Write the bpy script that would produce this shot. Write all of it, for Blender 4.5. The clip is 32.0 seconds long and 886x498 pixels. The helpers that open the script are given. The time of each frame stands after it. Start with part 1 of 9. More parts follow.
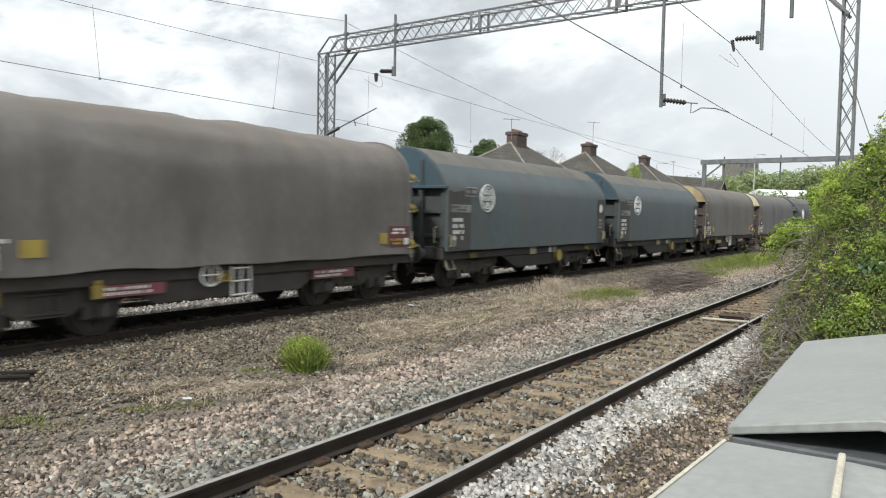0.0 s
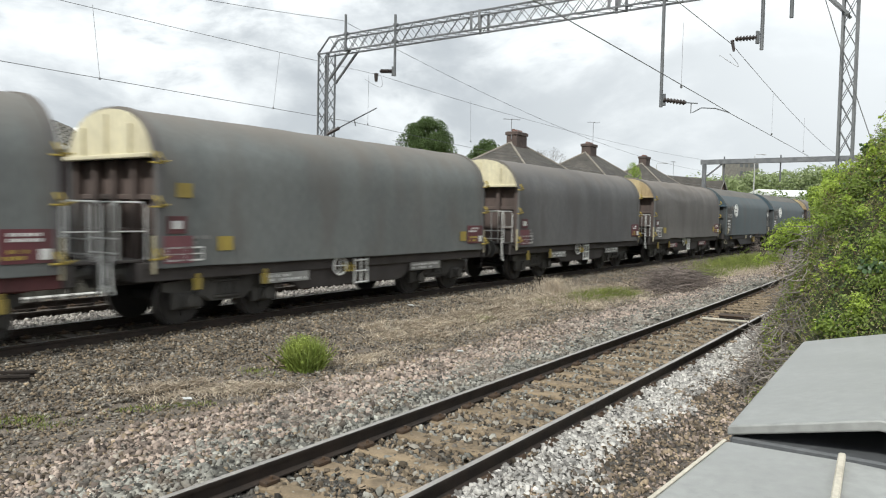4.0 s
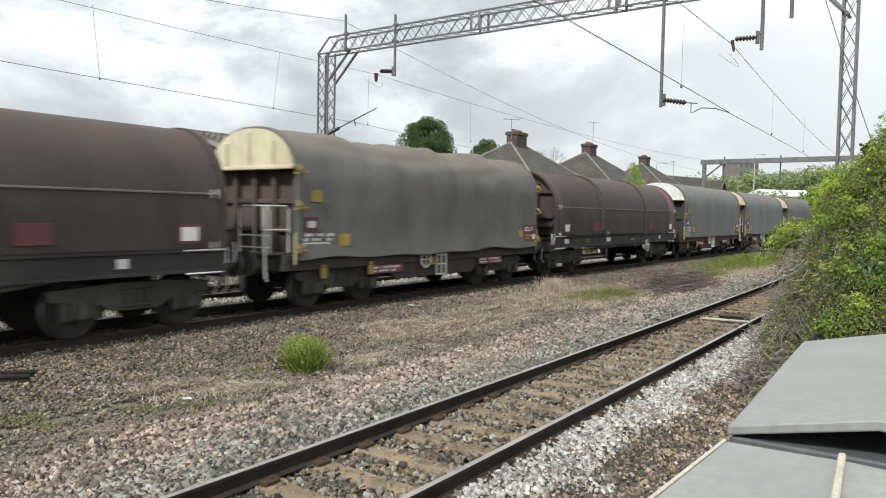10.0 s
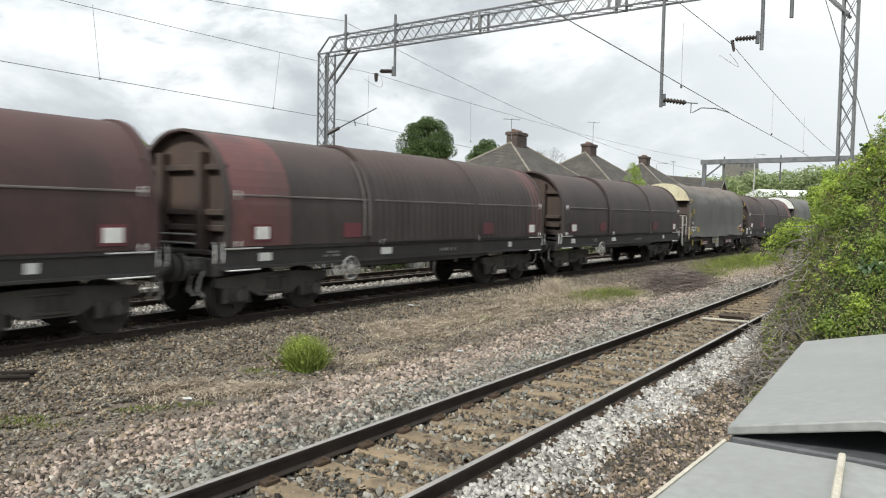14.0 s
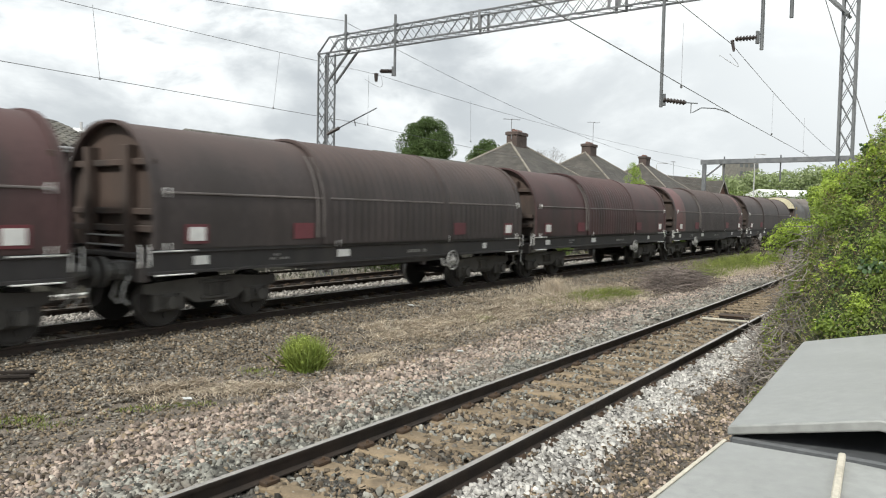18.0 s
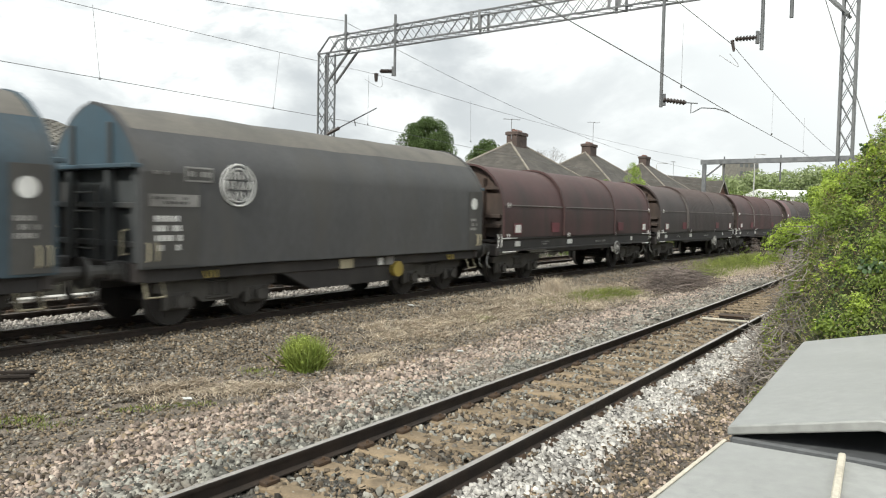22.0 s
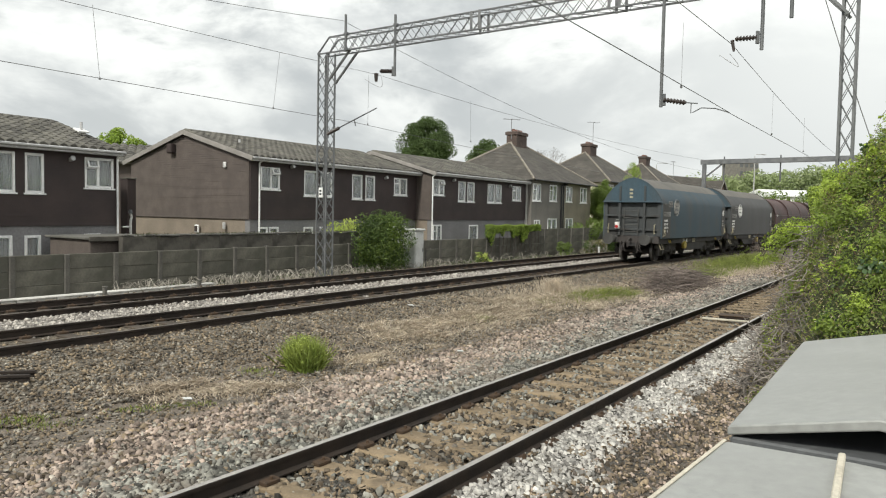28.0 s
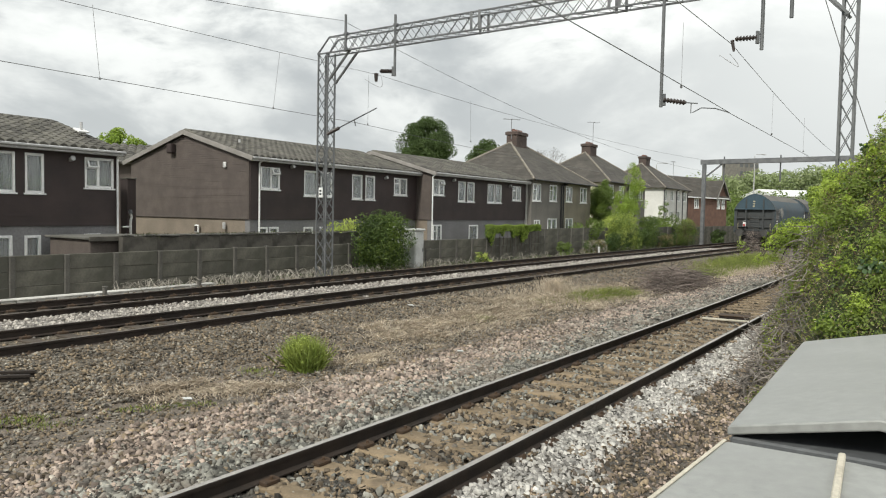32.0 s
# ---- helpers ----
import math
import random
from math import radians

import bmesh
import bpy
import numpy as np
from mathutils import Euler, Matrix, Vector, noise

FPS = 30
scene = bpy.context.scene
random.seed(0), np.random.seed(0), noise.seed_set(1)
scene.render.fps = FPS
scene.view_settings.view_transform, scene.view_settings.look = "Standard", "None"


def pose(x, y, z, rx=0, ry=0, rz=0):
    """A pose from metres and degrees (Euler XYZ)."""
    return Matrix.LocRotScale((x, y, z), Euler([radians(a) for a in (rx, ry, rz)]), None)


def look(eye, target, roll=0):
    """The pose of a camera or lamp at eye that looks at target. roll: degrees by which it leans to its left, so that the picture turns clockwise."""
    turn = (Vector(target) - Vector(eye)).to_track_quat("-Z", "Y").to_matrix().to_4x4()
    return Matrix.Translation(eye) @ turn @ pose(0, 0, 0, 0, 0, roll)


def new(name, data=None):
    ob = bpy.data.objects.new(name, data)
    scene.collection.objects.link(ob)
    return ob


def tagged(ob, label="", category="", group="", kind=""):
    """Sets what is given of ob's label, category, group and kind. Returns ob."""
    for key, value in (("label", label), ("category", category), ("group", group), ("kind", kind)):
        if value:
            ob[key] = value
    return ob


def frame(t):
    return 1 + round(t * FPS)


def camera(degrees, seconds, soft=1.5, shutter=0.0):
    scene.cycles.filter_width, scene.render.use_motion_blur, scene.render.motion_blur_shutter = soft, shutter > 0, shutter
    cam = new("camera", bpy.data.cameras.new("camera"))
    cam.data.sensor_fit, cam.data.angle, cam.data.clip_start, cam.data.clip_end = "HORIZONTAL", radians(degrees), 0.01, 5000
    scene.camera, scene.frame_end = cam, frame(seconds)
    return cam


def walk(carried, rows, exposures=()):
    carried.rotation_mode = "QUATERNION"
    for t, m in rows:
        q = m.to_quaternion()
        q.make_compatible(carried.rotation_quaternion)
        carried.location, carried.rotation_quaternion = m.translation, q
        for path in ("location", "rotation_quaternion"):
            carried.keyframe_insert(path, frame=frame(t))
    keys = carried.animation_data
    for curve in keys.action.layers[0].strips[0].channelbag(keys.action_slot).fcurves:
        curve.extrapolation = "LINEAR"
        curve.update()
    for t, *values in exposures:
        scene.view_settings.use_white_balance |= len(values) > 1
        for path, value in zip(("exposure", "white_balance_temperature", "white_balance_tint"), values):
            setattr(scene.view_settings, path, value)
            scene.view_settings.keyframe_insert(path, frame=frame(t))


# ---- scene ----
# ================= camera =================
EYE = (0.0, 0.0, 2.30)
TILT, LEAN = 2.900, 1.043
cam = camera(63.58, 32.0, soft=1.12, shutter=0.6)
STAND = look(EYE, (0.0, 10.0, 2.30 - 10.0 * math.tan(radians(TILT))), LEAN)
walk(cam, [(0.0, STAND), (32.0, STAND)],
     exposures=[(0.0, 0.27, 6280, 7), (6.0, 0.24, 6290, 7), (13.0, 0.28, 6330, 7), (20.0, 0.35, 6430, 7), (23.0, 0.46, 6520, 6), (25.0, 0.46, 6560, 6), (28.0, 0.21, 6600, 6), (30.0, 0.12, 6580, 6), (32.0, 0.13, 6560, 6)])

# ================= sky and sun =================
SUN_DIR = Vector((-0.42, -0.80, 0.85)).normalized()      # towards the sun
sun_data = bpy.data.lights.new("sun", "SUN")
sun_data.energy, sun_data.angle, sun_data.color = 2.9, radians(6), (1.0, 0.965, 0.90)
sun = new("sun", sun_data)
sun.matrix_world = look((0, 0, 60), Vector((0, 0, 60)) - SUN_DIR)

world = bpy.data.worlds.new("sky")
scene.world = world
world.use_nodes = True


def sky_nodes():
    nt = world.node_tree
    nt.nodes.clear()
    n, l = nt.nodes.new, nt.links.new
    out, bg = n("ShaderNodeOutputWorld"), n("ShaderNodeBackground")
    sky = n("ShaderNodeTexSky")
    sky.sky_type, sky.sun_disc = "NISHITA", False
    sky.sun_elevation = math.asin(SUN_DIR.z)
    sky.sun_rotation = math.atan2(SUN_DIR.x, SUN_DIR.y)
    sky.air_density, sky.dust_density = 1.0, 2.0
    dim = n("ShaderNodeVectorMath")
    dim.operation = "SCALE"
    dim.inputs["Scale"].default_value = 0.15
    l(sky.outputs["Color"], dim.inputs[0])
    # clouds: billows on the dome, flattened towards the horizon
    tc, sep = n("ShaderNodeTexCoord"), n("ShaderNodeSeparateXYZ")
    l(tc.outputs["Generated"], sep.inputs[0])
    squash = n("ShaderNodeMapping")
    squash.inputs["Scale"].default_value = (1.0, 1.0, 2.1)
    squash.inputs["Rotation"].default_value = (0.0, radians(6), 0.0)
    l(tc.outputs["Generated"], squash.inputs["Vector"])

    def cloud(scale, detail, rough, dist, lo, hi, seed):
        nz = n("ShaderNodeTexNoise")
        nz.noise_dimensions = "4D"
        nz.inputs["W"].default_value = seed
        nz.inputs["Scale"].default_value = scale
        nz.inputs["Detail"].default_value = detail
        nz.inputs["Roughness"].default_value = rough
        nz.inputs["Distortion"].default_value = dist
        l(squash.outputs[0], nz.inputs["Vector"])
        mr = n("ShaderNodeMapRange")
        mr.interpolation_type = "SMOOTHSTEP"
        mr.inputs["From Min"].default_value, mr.inputs["From Max"].default_value = lo, hi
        l(nz.outputs["Fac"], mr.inputs["Value"])
        return mr.outputs["Result"]

    def blend(f, a, b):
        x = n("ShaderNodeMix")
        x.data_type = "RGBA"
        l(f, x.inputs["Factor"])
        for k, v in (("A", a), ("B", b)):
            if isinstance(v, tuple):
                x.inputs[k].default_value = (*v, 1)
            else:
                l(v, x.inputs[k])
        return x.outputs["Result"]

    def scaled(v, lo, hi, c, d):
        r = n("ShaderNodeMapRange")
        for k, q in (("From Min", lo), ("From Max", hi), ("To Min", c), ("To Max", d)):
            r.inputs[k].default_value = q
        l(v, r.inputs["Value"])
        return r.outputs["Result"]

    white = (1.20, 1.21, 1.21)
    body = blend(cloud(2.6, 8.0, 0.55, 0.3, 0.45, 0.60, 5.3), white, (0.58, 0.61, 0.645))
    body = blend(cloud(6.0, 7.0, 0.58, 0.4, 0.48, 0.68, 1.7), body, (0.60, 0.63, 0.66))
    # thinner, whiter cloud to the east
    body = blend(scaled(sep.outputs["X"], 0.02, 0.50, 0.0, 0.70), body, white)
    # greyer cloud towards the horizon
    body = blend(scaled(sep.outputs["Z"], 0.03, 0.27, 0.62, 0.0), body, (0.66, 0.685, 0.705))
    # open sky where the cloud breaks up, to the east
    gap = n("ShaderNodeVectorMath")
    gap.operation = "DOT_PRODUCT"
    gap.inputs[1].default_value = Vector((0.59, 0.76, 0.37)).normalized()
    l(tc.outputs["Generated"], gap.inputs[0])
    rag = n("ShaderNodeMath")
    rag.operation = "MULTIPLY_ADD"
    rag.inputs[1].default_value = 0.020
    l(cloud(7.0, 6.0, 0.6, 0.3, 0.30, 0.70, 2.2), rag.inputs[0])
    l(gap.outputs["Value"], rag.inputs[2])
    open_sky = scaled(rag.outputs[0], 1.005, 1.017, 0.0, 0.8)
    blue = blend(open_sky, body, dim.outputs[0])
    l(blue, bg.inputs["Color"])
    bg.inputs["Strength"].default_value = 0.84
    l(bg.outputs[0], out.inputs[0])


sky_nodes()
# ================= materials =================
def surface(name, c1, c2, scale=3.0, rough=0.7, metal=0.0, bump=0.0, bscale=60.0, stain=None, lo=0.35, hi=0.65,
            island=0.0, objrand=0.0, spec=0.5, through_light=0.0, stretch=(1, 1, 1), world_space=False, detail=5.0, crown=None):
    """Two-tone noise surface: coarse colour change, optional stain (colour, scale, amount), fine relief."""
    m = bpy.data.materials.new(name)
    m.use_nodes = True
    nt = m.node_tree
    n, l = nt.nodes.new, nt.links.new
    bsdf = nt.nodes["Principled BSDF"]
    bsdf.inputs["Roughness"].default_value = rough
    bsdf.inputs["Metallic"].default_value = metal
    bsdf.inputs["Specular IOR Level"].default_value = spec
    mp = n("ShaderNodeMapping")
    mp.inputs["Scale"].default_value = stretch
    if world_space:
        g = n("ShaderNodeNewGeometry")
        l(g.outputs["Position"], mp.inputs["Vector"])
    else:
        tc = n("ShaderNodeTexCoord")
        l(tc.outputs["Object"], mp.inputs["Vector"])

    def noise_tex(s, d=detail):
        t = n("ShaderNodeTexNoise")
        t.inputs["Scale"].default_value, t.inputs["Detail"].default_value = s, d
        l(mp.outputs[0], t.inputs["Vector"])
        return t.outputs["Fac"]

    def ramp(v, a, b):
        r = n("ShaderNodeMapRange")
        r.inputs["From Min"].default_value, r.inputs["From Max"].default_value = a, b
        l(v, r.inputs["Value"])
        return r.outputs["Result"]

    def mix(f, a, b):
        x = n("ShaderNodeMix")
        x.data_type = "RGBA"
        if isinstance(f, float):
            x.inputs["Factor"].default_value = f
        else:
            l(f, x.inputs["Factor"])
        for k, v in (("A", a), ("B", b)):
            if isinstance(v, tuple):
                x.inputs[k].default_value = (*v, 1)
            else:
                l(v, x.inputs[k])
        return x.outputs["Result"]

    col = mix(ramp(noise_tex(scale), lo, hi), c1, c2)
    fine = noise_tex(scale * 9 + 7, 3.0)
    hsv = n("ShaderNodeHueSaturation")
    l(col, hsv.inputs["Color"])
    vv = n("ShaderNodeMapRange")
    vv.inputs["From Min"].default_value, vv.inputs["From Max"].default_value = 0.3, 0.7
    vv.inputs["To Min"].default_value, vv.inputs["To Max"].default_value = 0.86, 1.14
    l(fine, vv.inputs["Value"])
    value = vv.outputs["Result"]
    for amount, kind in ((island, "Random Per Island"), (objrand, "Random")):
        if amount:
            src = n("ShaderNodeNewGeometry") if kind == "Random Per Island" else n("ShaderNodeObjectInfo")
            r = n("ShaderNodeMapRange")
            r.inputs["To Min"].default_value, r.inputs["To Max"].default_value = 1 - amount, 1 + amount
            l(src.outputs[kind], r.inputs["Value"])
            mu = n("ShaderNodeMath")
            mu.operation = "MULTIPLY"
            l(value, mu.inputs[0])
            l(r.outputs["Result"], mu.inputs[1])
            value = mu.outputs[0]
    l(value, hsv.inputs["Value"])
    col = hsv.outputs["Color"]
    if stain:
        sc, ss, sa = stain
        a = n("ShaderNodeMath")
        a.operation = "MULTIPLY"
        a.inputs[1].default_value = sa
        l(ramp(noise_tex(ss, 6.0), 0.48, 0.68), a.inputs[0])
        col = mix(a.outputs[0], col, sc)
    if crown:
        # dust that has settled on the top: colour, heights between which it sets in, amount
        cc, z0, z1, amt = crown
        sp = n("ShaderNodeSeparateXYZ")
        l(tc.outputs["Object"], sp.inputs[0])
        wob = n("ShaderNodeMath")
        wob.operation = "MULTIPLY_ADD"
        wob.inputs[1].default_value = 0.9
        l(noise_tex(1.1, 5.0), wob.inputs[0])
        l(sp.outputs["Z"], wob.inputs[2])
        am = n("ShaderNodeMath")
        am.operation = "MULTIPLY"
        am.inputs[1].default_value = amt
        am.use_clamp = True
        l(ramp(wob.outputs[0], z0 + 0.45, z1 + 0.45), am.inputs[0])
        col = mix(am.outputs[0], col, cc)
    l(col, bsdf.inputs["Base Color"])
    rr = n("ShaderNodeMapRange")
    rr.inputs["To Min"].default_value, rr.inputs["To Max"].default_value = max(rough - 0.12, 0.04), min(rough + 0.12, 1)
    l(fine, rr.inputs["Value"])
    l(rr.outputs["Result"], bsdf.inputs["Roughness"])
    if bump:
        b = n("ShaderNodeBump")
        b.inputs["Strength"].default_value = bump
        b.inputs["Distance"].default_value = 0.02
        l(noise_tex(bscale, 4.0), b.inputs["Height"])
        l(b.outputs[0], bsdf.inputs["Normal"])
    if through_light:
        # thin leaves let part of the light through
        tr, mx = n("ShaderNodeBsdfTranslucent"), n("ShaderNodeMixShader")
        mx.inputs[0].default_value = through_light
        l(col, tr.inputs["Color"])
        l(bsdf.outputs[0], mx.inputs[1])
        l(tr.outputs[0], mx.inputs[2])
        l(mx.outputs[0], nt.nodes["Material Output"].inputs["Surface"])
    return m


M = {}
M["rail_side"] = surface("rail_rust", (0.020, 0.015, 0.012), (0.036, 0.025, 0.019), 4, 0.85, 0.1, 0.3, 90)
M["rail_head"] = surface("rail_head_steel", (0.50, 0.47, 0.44), (0.36, 0.34, 0.32), 2, 0.5, 0.6)
M["rail_head_dull"] = surface("rail_head_dull", (0.16, 0.14, 0.12), (0.10, 0.085, 0.07), 2, 0.5, 0.6)
M["sleeper"] = surface("sleeper_concrete", (0.275, 0.208, 0.13), (0.17, 0.128, 0.082), 3, 0.9, 0, 0.5, 45, ((0.08, 0.06, 0.04), 5, 0.6), objrand=0.16)
M["sleeper_dark"] = surface("sleeper_tarred_wood", (0.085, 0.066, 0.05), (0.05, 0.04, 0.032), 3, 0.95, 0, 0.5, 50, objrand=0.2, stretch=(1, 1, 1))
M["clip"] = surface("rail_fastening", (0.05, 0.035, 0.025), (0.08, 0.05, 0.03), 8, 0.8, 0.2)
M["stone_grey"] = surface("ballast_stone_grey", (0.254, 0.248, 0.218), (0.127, 0.124, 0.108), 3, 0.9, 0, 0.3, 60, ((0.220, 0.161, 0.119), 2.5, 0.45), island=0.86)
M["stone_pale"] = surface("ballast_stone_pale", (0.47, 0.452, 0.42), (0.30, 0.285, 0.265), 3, 0.9, 0, 0.3, 60, island=0.55)
M["stone_dusty"] = surface("ballast_stone_dusty", (0.40, 0.37, 0.335), (0.23, 0.21, 0.19), 3, 0.9, 0, 0.3, 60, island=0.6)
M["stone_brown"] = surface("ballast_stone_brown", (0.212, 0.165, 0.110), (0.110, 0.085, 0.059), 3, 0.9, 0, 0.3, 60, island=0.86)
M["stone_pink"] = surface("ballast_stone_pinkish", (0.339, 0.269, 0.223), (0.174, 0.138, 0.114), 3, 0.9, 0, 0.3, 60, ((0.237, 0.225, 0.199), 2.5, 0.5), island=0.86)
M["stone_cream"] = surface("ballast_stone_cream", (0.416, 0.376, 0.320), (0.272, 0.240, 0.200), 3, 0.9, 0, 0.3, 60, island=0.4)
M["stone_drab"] = surface("gravel_drab", (0.229, 0.208, 0.174), (0.110, 0.100, 0.085), 3, 0.9, 0, 0.3, 60, island=0.86)
M["steel_galv"] = surface("galvanised_steel", (0.20, 0.205, 0.21), (0.13, 0.135, 0.14), 3, 0.6, 0.35, 0.1, 40)
M["steel_paint_grey"] = surface("grey_painted_steel", (0.16, 0.165, 0.17), (0.11, 0.115, 0.12), 3, 0.6, 0.2)
M["wire"] = surface("contact_wire_copper", (0.16, 0.16, 0.16), (0.12, 0.12, 0.12), 3, 0.6, 0.4)
M["wire_pale"] = surface("droppers_steel", (0.35, 0.35, 0.36), (0.28, 0.28, 0.29), 3, 0.6, 0.4)
M["insulator"] = surface("brown_porcelain", (0.04, 0.032, 0.03), (0.06, 0.045, 0.04), 5, 0.3)
M["cabinet_grey"] = surface("grey_grp", (0.298, 0.303, 0.290), (0.264, 0.268, 0.255), 1.2, 0.45, 0, 0.06, 120, ((0.243, 0.246, 0.238), 2.2, 0.45))
M["cabinet_dark"] = surface("dark_grey_grp", (0.13, 0.135, 0.14), (0.09, 0.095, 0.10), 2, 0.6)
M["strip_white"] = surface("weathered_white_strip", (0.55, 0.51, 0.42), (0.45, 0.41, 0.33), 6, 0.7)
M["fence_concrete"] = surface("weathered_concrete_panel", (0.148, 0.139, 0.115), (0.088, 0.085, 0.070), 1.3, 0.95, 0, 0.4, 35, ((0.065, 0.065, 0.05), 1.6, 0.6), objrand=0.14)
M["fence_post"] = surface("concrete_post", (0.125, 0.118, 0.105), (0.09, 0.085, 0.075), 2, 0.95, 0, 0.4, 35, objrand=0.12)
M["wall_dark"] = surface("dark_rendered_wall", (0.105, 0.096, 0.082), (0.055, 0.05, 0.043), 1.6, 0.95, 0, 0.5, 25, ((0.17, 0.158, 0.13), 2.2, 0.6))
M["coping"] = surface("stone_coping", (0.15, 0.145, 0.13), (0.09, 0.088, 0.08), 2, 0.95, 0, 0.4, 30)
M["trough"] = surface("concrete_cable_trough", (0.52, 0.51, 0.48), (0.36, 0.35, 0.33), 1.5, 0.95, 0, 0.3, 30, objrand=0.2)
M["cladding"] = surface("dark_brown_tile_hanging", (0.052, 0.036, 0.034), (0.036, 0.026, 0.025), 1.0, 0.75, 0, 0.15, 30)
M["brick_brown"] = surface("brown_boarding", (0.115, 0.094, 0.083), (0.090, 0.074, 0.067), 1.4, 0.9, 0, 0.3, 40, ((0.076, 0.062, 0.057), 2.5, 0.4))
M["brick_tan"] = surface("buff_brick", (0.240, 0.200, 0.160), (0.188, 0.156, 0.124), 1.4, 0.9, 0, 0.3, 40)
M["render_grey"] = surface("grey_render", (0.215, 0.21, 0.215), (0.165, 0.162, 0.165), 0.7, 0.95, 0, 0.2, 50)
M["pebbledash"] = surface("grey_pebbledash", (0.22, 0.205, 0.185), (0.165, 0.155, 0.14), 0.8, 0.95, 0, 0.6, 60)
M["pebbledash_tan"] = surface("tan_pebbledash", (0.26, 0.235, 0.18), (0.195, 0.175, 0.135), 0.8, 0.95, 0, 0.6, 60)
M["render_white"] = surface("white_render", (0.72, 0.71, 0.68), (0.60, 0.59, 0.56), 0.7, 0.9, 0, 0.2, 50)
M["render_cream"] = surface("cream_render", (0.62, 0.58, 0.45), (0.52, 0.48, 0.37), 0.7, 0.9, 0, 0.2, 50)
M["brick_red"] = surface("red_brick", (0.175, 0.098, 0.074), (0.125, 0.072, 0.056), 1.4, 0.9, 0, 0.3, 40)
M["tile"] = surface("grey_concrete_roof_tile", (0.124, 0.117, 0.103), (0.070, 0.066, 0.059), 1.2, 0.9, 0, 0.4, 50, ((0.163, 0.155, 0.126), 2.5, 0.6), island=0.24)
M["tile_brown"] = surface("weathered_brown_roof_tile", (0.075, 0.068, 0.059), (0.055, 0.050, 0.044), 0.8, 0.9, 0, 0.4, 40, ((0.124, 0.112, 0.096), 1.2, 0.5), island=0.1)
M["hip_tile"] = surface("pale_hip_tile", (0.29, 0.26, 0.215), (0.20, 0.18, 0.155), 3, 0.9)
M["upvc"] = surface("white_upvc", (0.84, 0.84, 0.83), (0.76, 0.76, 0.75), 2, 0.4)
M["fascia"] = surface("white_fascia_board", (0.50, 0.50, 0.50), (0.40, 0.40, 0.40), 2, 0.6)
M["barge"] = surface("grey_barge_board", (0.30, 0.28, 0.26), (0.22, 0.205, 0.19), 2, 0.8)
M["curtain"] = surface("net_curtain", (0.24, 0.24, 0.235), (0.03, 0.03, 0.03), 2, 0.95, stretch=(9, 9, 0.6))
M["black_pipe"] = surface("black_downpipe", (0.02, 0.02, 0.022), (0.03, 0.03, 0.032), 3, 0.5)
M["chimney"] = surface("chimney_brick", (0.105, 0.076, 0.066), (0.07, 0.054, 0.048), 2.5, 0.9, 0, 0.4, 30)
M["pot"] = surface("terracotta_pot", (0.21, 0.12, 0.10), (0.15, 0.09, 0.075), 4, 0.9)
M["box_white"] = surface("white_metal_box", (0.62, 0.63, 0.62), (0.50, 0.51, 0.50), 2.5, 0.6, 0, 0.05, 60, ((0.33, 0.32, 0.29), 2.0, 0.5))
M["aerial"] = surface("aluminium_aerial", (0.30, 0.30, 0.31), (0.24, 0.24, 0.25), 3, 0.5, 0.6)


def glass():
    m = bpy.data.materials.new("window_glass")
    m.use_nodes = True
    b = m.node_tree.nodes["Principled BSDF"]
    b.inputs["Base Color"].default_value = (0.9, 0.93, 0.93, 1)
    b.inputs["Roughness"].default_value = 0.03
    b.inputs["Transmission Weight"].default_value = 0.85
    b.inputs["IOR"].default_value = 1.45
    return m


M["glass"] = glass()
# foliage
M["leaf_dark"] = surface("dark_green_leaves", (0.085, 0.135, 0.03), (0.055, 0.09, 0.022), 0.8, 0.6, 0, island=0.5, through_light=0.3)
M["leaf_mid"] = surface("green_leaves", (0.172, 0.245, 0.050), (0.120, 0.175, 0.036), 0.8, 0.5, 0, island=0.28, through_light=0.35)
M["leaf_bright"] = surface("bright_green_leaves", (0.370, 0.480, 0.085), (0.250, 0.358, 0.060), 0.8, 0.45, 0, island=0.24, through_light=0.4)
M["leaf_yellow"] = surface("yellow_green_leaves", (0.520, 0.585, 0.143), (0.377, 0.468, 0.104), 0.8, 0.5, 0, island=0.24, through_light=0.4)
M["leaf_tree"] = surface("tree_leaves", (0.108, 0.162, 0.048), (0.074, 0.116, 0.034), 0.5, 0.6, 0, island=0.35, through_light=0.3)
# pale and greyed to put distant haze into the leaf colour
M["leaf_wood"] = surface("far_wood_leaves", (0.33, 0.385, 0.185), (0.25, 0.31, 0.14), 0.2, 0.7, 0, island=0.14, through_light=0.3)
# brighter copies of leaf_mid and leaf_bright that put light on the hedge
M["leaf_mid_lit"] = surface("green_leaves_lit", (0.235, 0.315, 0.055), (0.165, 0.230, 0.040), 0.8, 0.5, 0, island=0.26, through_light=0.42)
M["leaf_bright_lit"] = surface("bright_green_leaves_lit", (0.440, 0.550, 0.090), (0.310, 0.420, 0.064), 0.8, 0.45, 0, island=0.22, through_light=0.45)
M["leaf_ivy"] = surface("glossy_ivy_leaves", (0.075, 0.135, 0.035), (0.045, 0.085, 0.025), 0.9, 0.35, 0, island=0.5, through_light=0.2)
M["leaf_olive"] = surface("olive_brown_stalks", (0.24, 0.22, 0.095), (0.19, 0.145, 0.075), 0.9, 0.7, 0, island=0.45, through_light=0.3)
M["cane"] = surface("reddish_bramble_cane", (0.16, 0.085, 0.06), (0.11, 0.075, 0.045), 3, 0.6, island=0.3)
